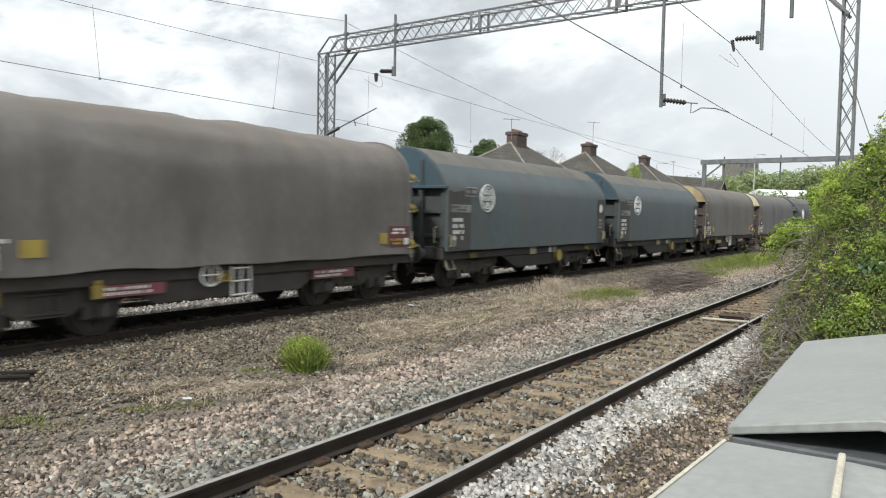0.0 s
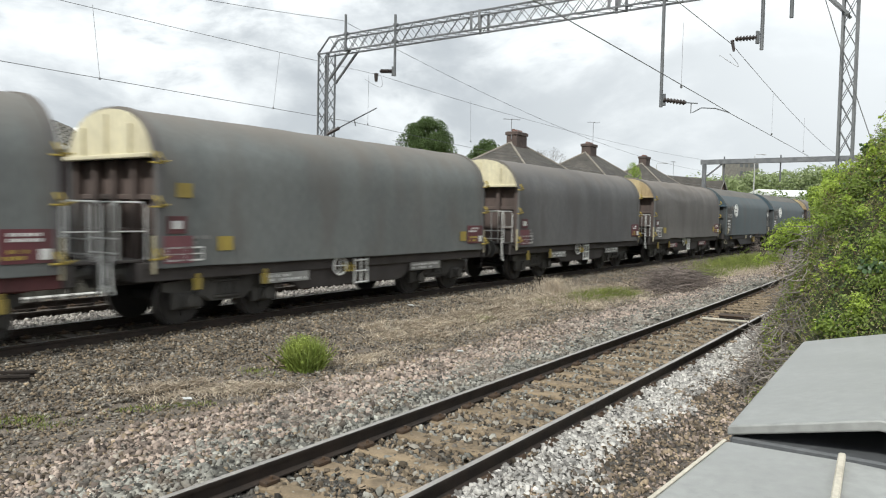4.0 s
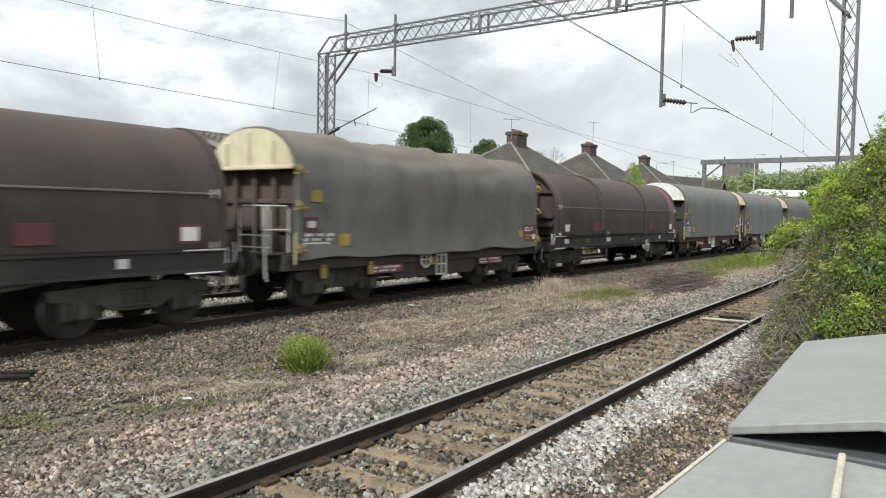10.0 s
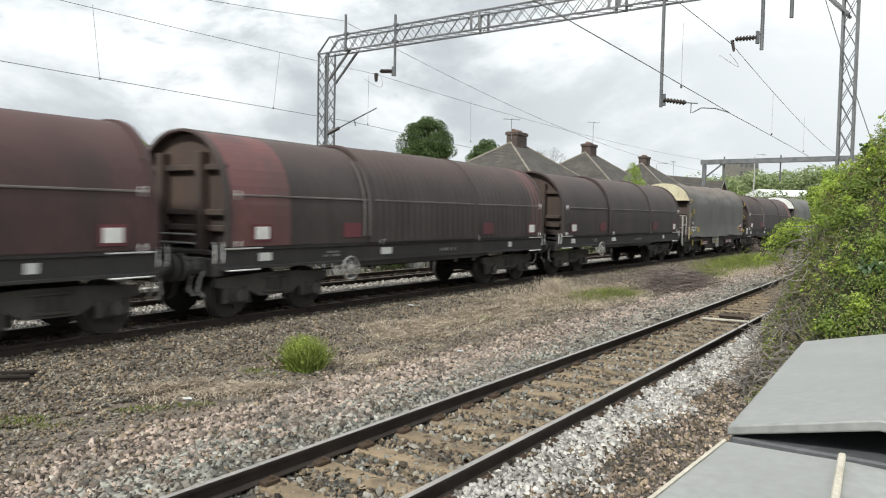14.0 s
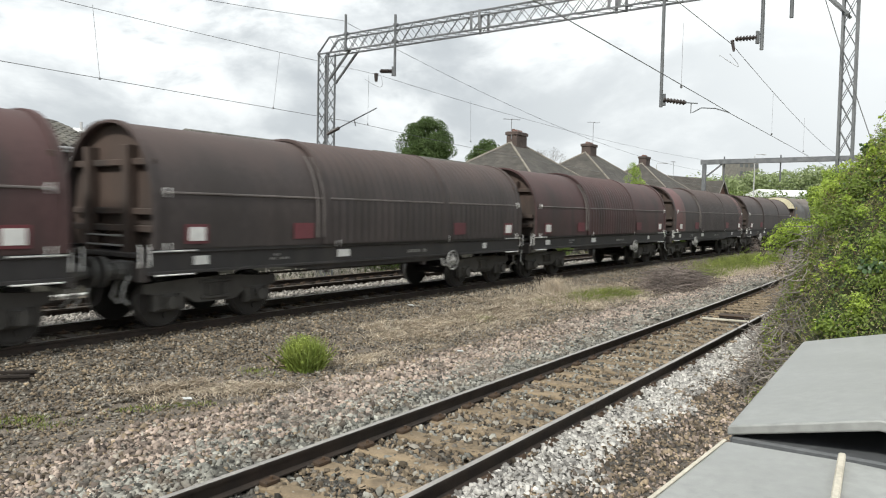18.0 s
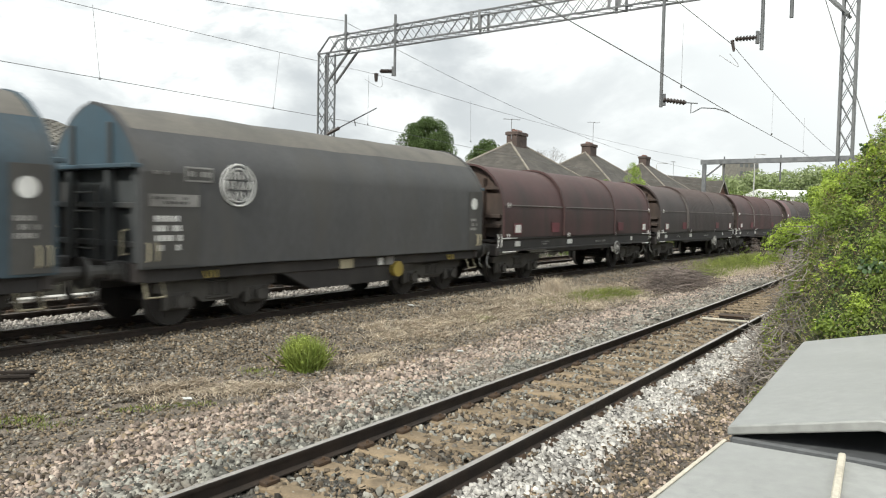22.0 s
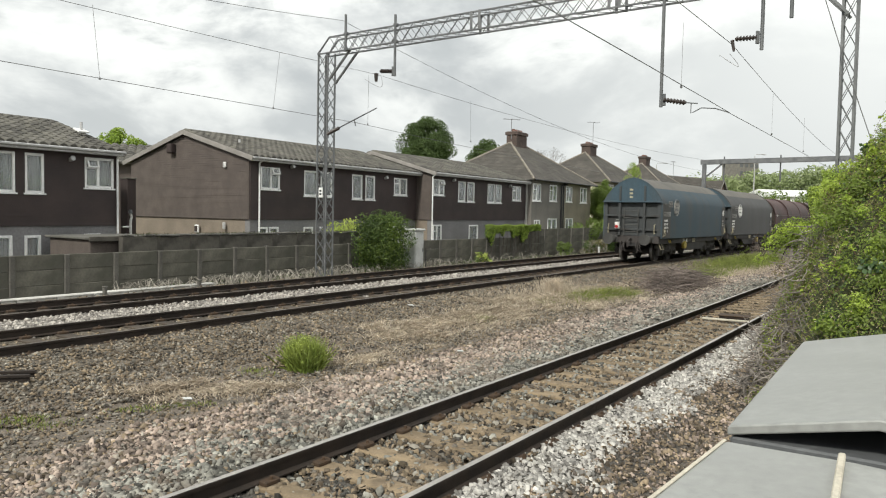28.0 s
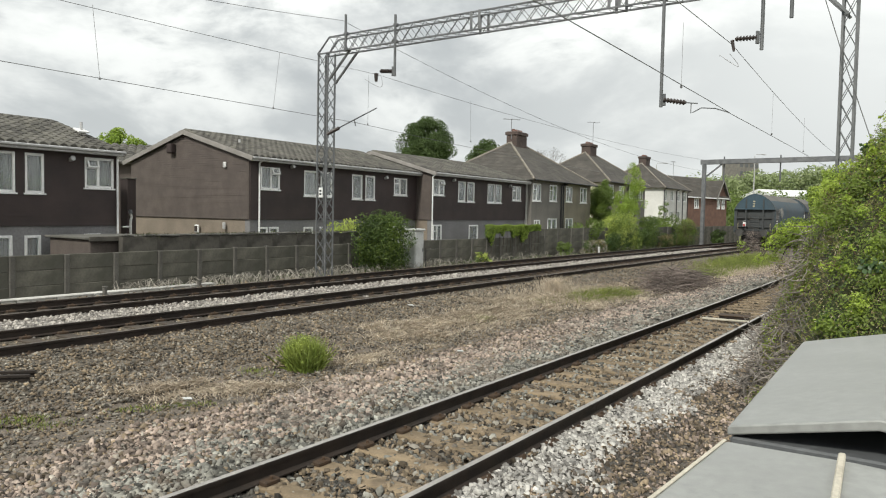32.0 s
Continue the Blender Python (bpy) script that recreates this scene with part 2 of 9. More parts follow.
# hedge filler with its inner shade in the colour; also the coping's moss
M["dark_filler"] = surface("hedge_shade_and_moss", (0.07, 0.085, 0.03), (0.045, 0.05, 0.025), 3, 0.95, 0, 0.8, 20, ((0.11, 0.095, 0.075), 2, 0.5))
M["bark"] = surface("grey_bark", (0.11, 0.09, 0.07), (0.065, 0.052, 0.042), 4, 0.95, 0, 0.6, 30)
M["twig"] = surface("dead_twigs", (0.28, 0.25, 0.22), (0.155, 0.138, 0.122), 2, 0.95, island=0.5)
M["brushwood"] = surface("weathered_brushwood", (0.235, 0.195, 0.172), (0.130, 0.105, 0.092), 2, 0.95, island=0.5)
M["grass_green"] = surface("green_grass", (0.29, 0.335, 0.085), (0.20, 0.24, 0.065), 1.5, 0.6, island=0.4, through_light=0.4)
M["grass_tuft"] = surface("young_grass", (0.36, 0.42, 0.10), (0.24, 0.31, 0.07), 1.5, 0.6, island=0.4, through_light=0.4)
M["grass_dry"] = surface("dry_grass", (0.66, 0.57, 0.45), (0.48, 0.405, 0.315), 1.5, 0.8, island=0.25, through_light=0.25)
M["weed_dead"] = surface("dead_weed_stems", (0.4, 0.37, 0.32), (0.26, 0.24, 0.205), 1.5, 0.9, island=0.35)


def ground_material():
    """Soil, ballast and grass by the masks stored on the sheet."""
    m = bpy.data.materials.new("trackside_ground")
    m.use_nodes = True
    nt = m.node_tree
    n, l = nt.nodes.new, nt.links.new
    bsdf = nt.nodes["Principled BSDF"]
    bsdf.inputs["Roughness"].default_value = 0.95
    g = n("ShaderNodeNewGeometry")

    def tex(s, d=5.0):
        t = n("ShaderNodeTexNoise")
        t.inputs["Scale"].default_value, t.inputs["Detail"].default_value = s, d
        l(g.outputs["Position"], t.inputs["Vector"])
        return t.outputs["Fac"]

    def rng(v, a, b, c=0.0, d=1.0):
        r = n("ShaderNodeMapRange")
        for k, x in (("From Min", a), ("From Max", b), ("To Min", c), ("To Max", d)):
            r.inputs[k].default_value = x
        l(v, r.inputs["Value"])
        return r.outputs["Result"]

    def mix(f, a, b):
        x = n("ShaderNodeMix")
        x.data_type = "RGBA"
        l(f, x.inputs["Factor"])
        for k, v in (("A", a), ("B", b)):
            if isinstance(v, tuple):
                x.inputs[k].default_value = (*v, 1)
            else:
                l(v, x.inputs[k])
        return x.outputs["Result"]

    def mask(name):
        a = n("ShaderNodeAttribute")
        a.attribute_name = name
        return a.outputs["Fac"]

    vor = n("ShaderNodeTexVoronoi")
    vor.inputs["Scale"].default_value = 24
    l(g.outputs["Position"], vor.inputs["Vector"])
    sepc = n("ShaderNodeSeparateColor")
    l(vor.outputs["Color"], sepc.inputs[0])
    pebble = sepc.outputs[0]
    soil = mix(rng(tex(0.7), 0.38, 0.62), (0.185, 0.152, 0.122), (0.118, 0.098, 0.080))
    soil = mix(rng(pebble, 0.55, 1.0, 0, 0.6), soil, (0.215, 0.190, 0.162))
    dark = mix(rng(pebble, 0.1, 1.0), (0.066, 0.055, 0.042), (0.195, 0.165, 0.128))
    dark = mix(rng(tex(1.3), 0.45, 0.7, 0, 0.5), dark, (0.135, 0.112, 0.085))
    # ballast bed darkened to put gap shade between the loose stones
    stone = mix(rng(pebble, 0.0, 1.0), (0.030, 0.027, 0.022), (0.11, 0.10, 0.088))
    pale = mix(rng(pebble, 0.0, 1.0), (0.13, 0.118, 0.105), (0.36, 0.335, 0.305))
    turf = mix(rng(tex(1.1), 0.4, 0.6), (0.10, 0.13, 0.035), (0.15, 0.135, 0.06))
    col = mix(mask("dark"), soil, dark)
    col = mix(mask("stone"), col, stone)
    col = mix(mask("pale"), col, pale)
    col = mix(mask("turf"), col, turf)
    l(col, bsdf.inputs["Base Color"])
    b = n("ShaderNodeBump")
    b.inputs["Strength"].default_value, b.inputs["Distance"].default_value = 0.9, 0.03
    l(vor.outputs["Distance"], b.inputs["Height"])
    b2 = n("ShaderNodeBump")
    b2.inputs["Strength"].default_value, b2.inputs["Distance"].default_value = 0.6, 0.04
    l(tex(9.0), b2.inputs["Height"])
    l(b.outputs[0], b2.inputs["Normal"])
    l(b2.outputs[0], bsdf.inputs["Normal"])
    return m


M["ground"] = ground_material()
# ================= mesh helpers =================
def _chamfer_template():
    idx, faces = {}, []
    corners = [(sx, sy, sz) for sx in (-1, 1) for sy in (-1, 1) for sz in (-1, 1)]
    for c in corners:
        for a in range(3):
            idx[c, a] = len(idx)

    def corner(vals):
        return tuple(vals[i] for i in range(3))

    for a in range(3):
        b, c = (a + 1) % 3, (a + 2) % 3
        for s in (-1, 1):
            ring = []
            for sb, sc in ((-1, -1), (1, -1), (1, 1), (-1, 1)):
                ring.append(idx[corner({a: s, b: sb, c: sc}), a])
            faces.append(ring if s > 0 else ring[::-1])
        for sb in (-1, 1):
            for sc in (-1, 1):
                lo, hi = {a: -1, b: sb, c: sc}, {a: 1, b: sb, c: sc}
                f = [idx[corner(lo), b], idx[corner(hi), b], idx[corner(hi), c], idx[corner(lo), c]]
                faces.append(f if sb * sc < 0 else f[::-1])
    for c in corners:
        f = [idx[c, 0], idx[c, 1], idx[c, 2]]
        faces.append(f if c[0] * c[1] * c[2] > 0 else f[::-1])
    return list(idx), faces


CH_KEYS, CH_FACES = _chamfer_template()


class Geo:
    """Gathers vertices and faces of one mesh."""

    def __init__(self):
        self.v, self.f, self.k = [], [], []

    def add(self, verts, faces, mi=0):
        o = len(self.v)
        self.v += [tuple(p) for p in verts]
        self.f += [tuple(i + o for i in f) for f in faces]
        self.k += [mi] * len(faces)
        return self

    def box(self, x0, x1, y0, y1, z0, z1, c=0.01, m=None, mi=0):
        h = Vector(((x1 - x0) / 2, (y1 - y0) / 2, (z1 - z0) / 2))
        o = Vector(((x1 + x0) / 2, (y1 + y0) / 2, (z1 + z0) / 2))
        c = min(c, 0.3 * min(abs(h.x), abs(h.y), abs(h.z)) * 2)
        vs = []
        for cn, a in CH_KEYS:
            p = Vector([cn[i] * (h[i] - (0 if i == a else c)) for i in range(3)]) + o
            vs.append(m @ p if m else p)
        return self.add(vs, CH_FACES, mi)

    def beam(self, p0, p1, w, d, c=0.004, mi=0, up=(0, 0, 1)):
        """A straight bar from p0 to p1, w across and d along up."""
        p0, p1 = Vector(p0), Vector(p1)
        z = (p1 - p0).normalized()
        x = z.cross(Vector(up))
        if x.length < 1e-4:
            x = Vector((1, 0, 0))
        x.normalize()
        y = z.cross(x)
        m = Matrix((x, y, z)).transposed().to_4x4()
        m.translation = (p0 + p1) / 2
        L = (p1 - p0).length / 2
        return self.box(-w / 2, w / 2, -d / 2, d / 2, -L, L, c, m, mi)

    def cyl(self, p0, p1, r, n=10, r1=None, caps=True, mi=0):
        p0, p1 = Vector(p0), Vector(p1)
        r1 = r if r1 is None else r1
        z = (p1 - p0).normalized()
        x = z.orthogonal().normalized()
        y = z.cross(x)
        vs, fs = [], []
        for p, rr in ((p0, r), (p1, r1)):
            for i in range(n):
                a = 2 * math.pi * i / n
                vs.append(p + (x * math.cos(a) + y * math.sin(a)) * rr)
        for i in range(n):
            j = (i + 1) % n
            fs.append((i, j, n + j, n + i))
        if caps:
            fs += [tuple(range(n))[::-1], tuple(range(n, 2 * n))]
        return self.add(vs, fs, mi)

    def tube(self, pts, r, n=6, mi=0):
        """A bent round bar through the points."""
        pts = [Vector(p) for p in pts]
        vs, fs = [], []
        for k, p in enumerate(pts):
            t = (pts[min(k + 1, len(pts) - 1)] - pts[max(k - 1, 0)]).normalized()
            x = t.cross(Vector((0.13, 0.31, 0.94)))
            x = x.normalized() if x.length > 1e-3 else Vector((1, 0, 0))
            y = t.cross(x)
            rr = r if not isinstance(r, (list, tuple)) else r[k]
            for i in range(n):
                a = 2 * math.pi * i / n
                vs.append(p + (x * math.cos(a) + y * math.sin(a)) * rr)
        for k in range(len(pts) - 1):
            for i in range(n):
                j = (i + 1) % n
                fs.append((k * n + i, k * n + j, k * n + n + j, k * n + n + i))
        fs += [tuple(range(n))[::-1], tuple(range((len(pts) - 1) * n, len(pts) * n))]
        return self.add(vs, fs, mi)

    def prism(self, prof, x0, x1, mi=0, caps=True):
        """A closed (y, z) outline drawn from x0 to x1."""
        n = len(prof)
        area = sum(prof[i][0] * prof[(i + 1) % n][1] - prof[(i + 1) % n][0] * prof[i][1] for i in range(n))
        if area < 0:
            prof = prof[::-1]
        vs = [(x0, y, z) for y, z in prof] + [(x1, y, z) for y, z in prof]
        fs = [(i, (i + 1) % n, n + (i + 1) % n, n + i) for i in range(n)]
        if caps:
            fs += [tuple(range(n))[::-1], tuple(range(n, 2 * n))]
        return self.add(vs, fs, mi)

    def disc(self, c, r, n, axis, t, mi=0):
        """A flat round plate of thickness t along axis."""
        a = Vector(axis).normalized()
        return self.cyl(Vector(c), Vector(c) + a * t, r, n, mi=mi)

    def ring(self, c, r, rt, axis, n=20, k=6, mi=0):
        c, a = Vector(c), Vector(axis).normalized()
        x = a.orthogonal().normalized()
        y = a.cross(x)
        vs, fs = [], []
        for i in range(n):
            t = 2 * math.pi * i / n
            d = x * math.cos(t) + y * math.sin(t)
            for j in range(k):
                s = 2 * math.pi * j / k
                vs.append(c + d * (r + rt * math.cos(s)) + a * rt * math.sin(s))
        for i in range(n):
            for j in range(k):
                i2, j2 = (i + 1) % n, (j + 1) % k
                fs.append((i * k + j, i2 * k + j, i2 * k + j2, i * k + j2))
        return self.add(vs, fs, mi)

    def mesh(self, name, *mats, smooth=False):
        me = bpy.data.meshes.new(name)
        me.from_pydata(self.v, [], self.f)
        for m in mats:
            me.materials.append(m)
        if len(mats) > 1:
            me.polygons.foreach_set("material_index", self.k)
        if smooth:
            me.polygons.foreach_set("use_smooth", [True] * len(me.polygons))
        me.update()
        return me


def part(name, geo, material, parent=None, label="", smooth=False):
    """ONE mesh object under a thing or part; geo may be a mesh that others share."""
    me = geo.mesh(name, *(material if isinstance(material, (list, tuple)) else [material]), smooth=smooth) if isinstance(geo, Geo) else geo
    ob = new(name, me)
    ob.parent = parent
    if label:
        ob["label"] = label
    return ob


def thing(name, m, label, category, group="", kind=""):
    ob = new(name)
    ob.matrix_world = m
    return tagged(ob, label, category, group, kind)


def auto_smooth(ob, deg=35):
    me = ob.data
    me.polygons.foreach_set("use_smooth", [True] * len(me.polygons))
    me.set_sharp_from_angle(angle=radians(deg))
    return ob


# ================= leaves and blades =================
def raw_mesh(name, V, F, mat):
    """Mesh from arrays: V (n, 3), F (m, k)."""
    me = bpy.data.meshes.new(name)
    V, F = np.asarray(V, np.float32), np.asarray(F, np.int32)
    m, k = F.shape
    me.vertices.add(len(V))
    me.vertices.foreach_set("co", V.ravel())
    me.loops.add(m * k)
    me.loops.foreach_set("vertex_index", F.ravel())
    me.polygons.add(m)
    me.polygons.foreach_set("loop_start", np.arange(m, dtype=np.int32) * k)
    me.materials.append(mat)
    me.update(calc_edges=True)
    me.validate()
    return me


def unit(v):
    return v / (np.linalg.norm(v, axis=1, keepdims=True) + 1e-9)


def leaf_arrays(rng, P, N, size, aspect=0.55, wild=0.9):
    """One folded leaf at each point of P, facing roughly along N."""
    n = len(P)
    nrm = unit(N + rng.normal(0, wild, (n, 3)))
    t = unit(np.cross(nrm, rng.normal(0, 1, (n, 3))))
    b = np.cross(nrm, t)
    L = size * rng.uniform(0.6, 1.35, (n, 1))
    W = L * aspect
    V = np.stack([P - t * L * 0.5, P + b * W * 0.5 + nrm * L * 0.10, P + t * L * 0.5 - nrm * L * 0.08, P - b * W * 0.5 + nrm * L * 0.10], 1).reshape(-1, 3)
    F = np.arange(n * 4).reshape(n, 4)
    return V, F


def foliage(name, P, N, size, mat, parent, seed, aspect=0.55, wild=0.9, label=""):
    rng = np.random.default_rng(seed)
    V, F = leaf_arrays(rng, np.asarray(P, float), np.asarray(N, float), size, aspect, wild)
    ob = part(name, raw_mesh(name, V, F, mat), None, parent, label)
    ob["kind"] = "stuff"
    return ob


def clump_points(rng, centres, radii, n, squash=0.85, shell=0.35):
    """Points near the surface of many overlapping clumps, and their outward directions."""
    centres, radii = np.asarray(centres, float), np.asarray(radii, float)
    w = radii ** 2 / (radii ** 2).sum()
    k = rng.choice(len(centres), n, p=w)
    d = unit(rng.normal(0, 1, (n, 3)))
    r = radii[k] * (1 - shell * rng.random(n) ** 1.5)
    P = centres[k] + d * r[:, None] * [1, 1, squash]
    return P, d


def blades(rng, P, height, width, lean=0.35):
    """Grass blades: bent narrow triangles at the points."""
    n = len(P)
    a = rng.uniform(0, 2 * np.pi, n)
    h = height * rng.uniform(0.5, 1.2, n)
    side = np.stack([np.cos(a), np.sin(a), np.zeros(n)], 1) * width * 0.5
    tip = np.stack([rng.normal(0, lean, n), rng.normal(0, lean, n), np.ones(n)], 1) * h[:, None]
    mid = tip * [0.4, 0.4, 0.62]
    V = np.stack([P - side, P + side, P + mid + side * 0.6, P + tip, P + mid - side * 0.6], 1).reshape(-1, 3)
    F = np.arange(n * 5).reshape(n, 5)
    return V, F


# ================= the lines of the tracks =================
NEAR = (12.267, 0.59924, -0.00076)      # x where y = 25, heading, curvature to the right
FAR = (2.656, 0.61802, 0.00080)
Z_FAR = 0.18                            # rail top of the two far tracks over the near one's


def on_track(line, s, lat=0.0):
    x0, th, k = line
    a, b = math.sin(k * s) / k, (1 - math.cos(k * s)) / k
    h = th + k * s
    return (x0 + a * math.sin(th) + b * math.cos(th) + lat * math.cos(h),
            25 + a * math.cos(th) - b * math.sin(th) - lat * math.sin(h))


def track_pose(line, s, lat=0.0, z=0.0):
    """Pose with x along the track and y to its left."""
    x, y = on_track(line, s, lat)
    return pose(x, y, z, 0, 0, 90 - math.degrees(line[1] + line[2] * s))


def lateral(line, X, Y):
    """Distance to the right of a track's centre line (arrays)."""
    x0, th, k = line
    dx, dy = X - x0, Y - 25.0
    a, b = dx * math.sin(th) + dy * math.cos(th), dx * math.cos(th) - dy * math.sin(th)
    R = 1 / k
    return np.sign(R) * (abs(R) - np.hypot(a, b - R))


def ground_height(X, Y):
    u, w = lateral(NEAR, X, Y), lateral(FAR, X, Y)
    z_near = np.interp(u, [-60, -7, -4.2, -2.7, -1.5, -0.86, -0.74, 0.74, 0.86, 1.45, 2.5, 3.2, 6, 40], [-0.2, -0.2, -0.27, -0.25, -0.165, -0.165, -0.205, -0.205, -0.15, -0.2, -0.42, -0.45, -0.4, -0.4])
    z_far = np.interp(w, [-400, -40, -9.5, -7.6, -6.6, -5.3, -4.25, -4.1, -2.7, -2.55, -0.86, -0.74, 0.74, 0.86, 1.5, 2.5, 3.6], [0.5, -0.65, -0.65, -0.28, -0.22, 0.02, 0.02, -0.02, -0.02, 0.05, 0.05, -0.02, -0.02, 0.05, 0.04, -0.1, -0.22])
    return np.where(w < 3.6, z_far, z_near)


# ================= ground =================
def build_ground():
    def axis(dense0, dense1, step, far):
        a = list(np.arange(dense0, dense1, step))
        g, s = dense1, step
        hi = []
        while g < far:
            hi.append(g)
            s *= 1.35
            g += s
        hi.append(far)
        g, s = dense0, step
        lo = []
        while g > -far:
            s *= 1.35
            g -= s
            lo.append(g)
        return np.array(lo[::-1] + a + hi)

    xs, ys = axis(-13, 18, 0.2, 2500), axis(3, 40, 0.2, 2500)
    X, Y = np.meshgrid(xs, ys)
    u, w = lateral(NEAR, X, Y), lateral(FAR, X, Y)
    Z = ground_height(X, Y)
    rng = np.random.default_rng(5)
    Z = Z + rng.normal(0, 0.008, Z.shape) * (np.abs(X) < 40) * (np.abs(Y) < 80)
    nx, ny = len(xs), len(ys)
    V = np.stack([X.ravel(), Y.ravel(), Z.ravel()], 1)
    i = np.arange(nx * ny).reshape(ny, nx)
    F = np.stack([i[:-1, :-1], i[:-1, 1:], i[1:, 1:], i[1:, :-1]], -1).reshape(-1, 4)
    me = bpy.data.meshes.new("ground")
    me.from_pydata(V.tolist(), [], F.tolist())
    me.materials.append(M["ground"])
    me.polygons.foreach_set("use_smooth", [True] * len(F))
    wob = 0.25 * np.sin(X * 1.7 + Y * 0.6) + 0.2 * np.sin(Y * 1.1 - X * 0.8)
    near = np.hypot(X, Y) < 160
    masks = {
        "stone": np.clip((2.6 + wob - np.abs(u + 0.2)) / 0.7, 0, 1) * near,
        "dark": np.clip((3.0 + wob - w) / 0.9, 0, 1) * near,
        "pale": np.clip((0.95 - np.abs(w + 1.7)) / 0.25, 0, 1) * near,
        "turf": np.clip((lambda d: (d - 9.0) / 4)(-w), 0, 1) + (~near) * 1.0,
    }
    for k, v in masks.items():
        at = me.attributes.new(k, "FLOAT", "POINT")
        at.data.foreach_set("value", np.clip(v, 0, 1).ravel().astype(np.float32))
    tagged(new("ground", me), "stony trackside soil with ballast, cinders and patchy grass", "ground", kind="structure")


build_ground()


# ================= tracks =================
RAIL = [(-0.07, -0.16), (0.07, -0.16), (0.07, -0.148), (0.012, -0.13), (0.010, -0.045), (0.034, -0.034), (0.036, -0.006), (0.030, 0.0),
        (-0.030, 0.0), (-0.036, -0.006), (-0.034, -0.034), (-0.010, -0.045), (-0.012, -0.13), (-0.07, -0.148)]


def rail(line, lat, z, s0, s1, step, head, parent):
    n = len(RAIL)
    prof = RAIL[::-1]
    vs, fs, k = [], [], []
    ss = np.arange(s0, s1 + 0.01, step)
    for s in ss:
        for y, zz in prof:
            x, yy = on_track(line, s, lat + y)
            vs.append((x, yy, z + zz))
    for a in range(len(ss) - 1):
        for i in range(n):
            j = (i + 1) % n
            fs.append((a * n + i, a * n + j, a * n + n + j, a * n + n + i))
            zi, zj = prof[i][1], prof[j][1]
            k.append(1 if min(zi, zj) > -0.002 else 0)
    g = Geo()
    g.v, g.f, g.k = vs, fs, k
    g.f.append(tuple(range(n))), g.k.append(0)
    return part("rail", g, [M["rail_side"], head], parent)


def build_track(name, line, off, z, s0, s1, p0, p1, head, sleeper_mat, label, gap=0.65):
    t = thing(name, Matrix(), label, "railway track", "railway tracks", "structure")
    for lat in (-0.7525, 0.7525):
        rail(line, off + lat, z, s0, s1, 2.0, head, t)
    me = Geo().box(-0.125, 0.125, -1.28, 1.28, -0.14, 0.0, 0.015).mesh("sleeper", sleeper_mat)
    clip = Geo()
    for lat in (-0.7525, 0.7525):
        for sd in (-1, 1):
            clip.box(-0.09, 0.09, lat + sd * 0.11 - 0.05, lat + sd * 0.11 + 0.05, -0.006, 0.045, 0.012)
            clip.cyl((0, lat + sd * 0.13, 0.03), (0, lat + sd * 0.13, 0.075), 0.018, 6)
    clip = clip.mesh("fastening", M["clip"])
    rng = random.Random(name)
    s = p0
    while s < p1:
        ob = part("sleeper", me, None, t)
        ob.matrix_world = track_pose(line, s, off, z - 0.162) @ pose(0, 0, rng.uniform(-0.006, 0.006), rng.uniform(-0.4, 0.4), rng.uniform(-1, 1), rng.uniform(-0.8, 0.8))
        fo = part("fastening", clip, None, ob)
        s += gap + rng.uniform(-0.012, 0.012)
    return t


build_track("near_track", NEAR, 0, 0.0, -60, 220, -24.5, 20, M["rail_head"], M["sleeper"], "single track of worn steel rails on weathered tan sleepers")
build_track("train_track", FAR, 0, Z_FAR, -220, 260, -22, 50, M["rail_head_dull"], M["sleeper_dark"], "railway track of rusty rails on dark sleepers in ballast")
build_track("far_track", FAR, -3.386, Z_FAR, -120, 260, -22, 50, M["rail_head_dull"], M["sleeper_dark"], "railway track of rusty rails beside a concrete fence")
# ================= houses beyond the fence =================
FACE = 57.0       # turn of the house fronts: local x runs along the front, y to the back


def wall_panel(L, z0, z1, t, holes):
    """A wall in the local xz plane, front at y=0 and back at y=t, with openings (x0, x1, z0, z1) through it."""
    g = Geo()
    xs = sorted({0.0, L, *[v for h in holes for v in h[:2]]})
    zs = sorted({z0, z1, *[v for h in holes for v in h[2:4]]})
    xs = [x for x in xs if -1e-6 <= x <= L + 1e-6]
    for a, b in zip(xs, xs[1:]):
        for c, d in zip(zs, zs[1:]):
            mx, mz = (a + b) / 2, (c + d) / 2
            if mz < z0 or mz > z1 or any(h[0] < mx < h[1] and h[2] < mz < h[3] for h in holes):
                continue
            g.add([(a, 0, c), (b, 0, c), (b, 0, d), (a, 0, d)], [(0, 1, 2, 3)])
            g.add([(a, t, c), (b, t, c), (b, t, d), (a, t, d)], [(3, 2, 1, 0)])
    for x0, x1, c, d in [h[:4] for h in holes]:
        c, d = max(c, z0), min(d, z1)
        if d <= c:
            continue
        g.add([(x0, 0, c), (x1, 0, c), (x1, t, c), (x0, t, c), (x0, 0, d), (x1, 0, d), (x1, t, d), (x0, t, d)],
              [(0, 3, 2, 1), (4, 5, 6, 7), (0, 4, 7, 3), (1, 2, 6, 5)])
    g.add([(0, 0, z0), (0, t, z0), (0, t, z1), (0, 0, z1)], [(0, 3, 2, 1)][::1])
    g.add([(L, 0, z0), (L, t, z0), (L, t, z1), (L, 0, z1)], [(0, 1, 2, 3)])
    g.add([(0, 0, z1), (L, 0, z1), (L, t, z1), (0, t, z1)], [(0, 1, 2, 3)])
    return g


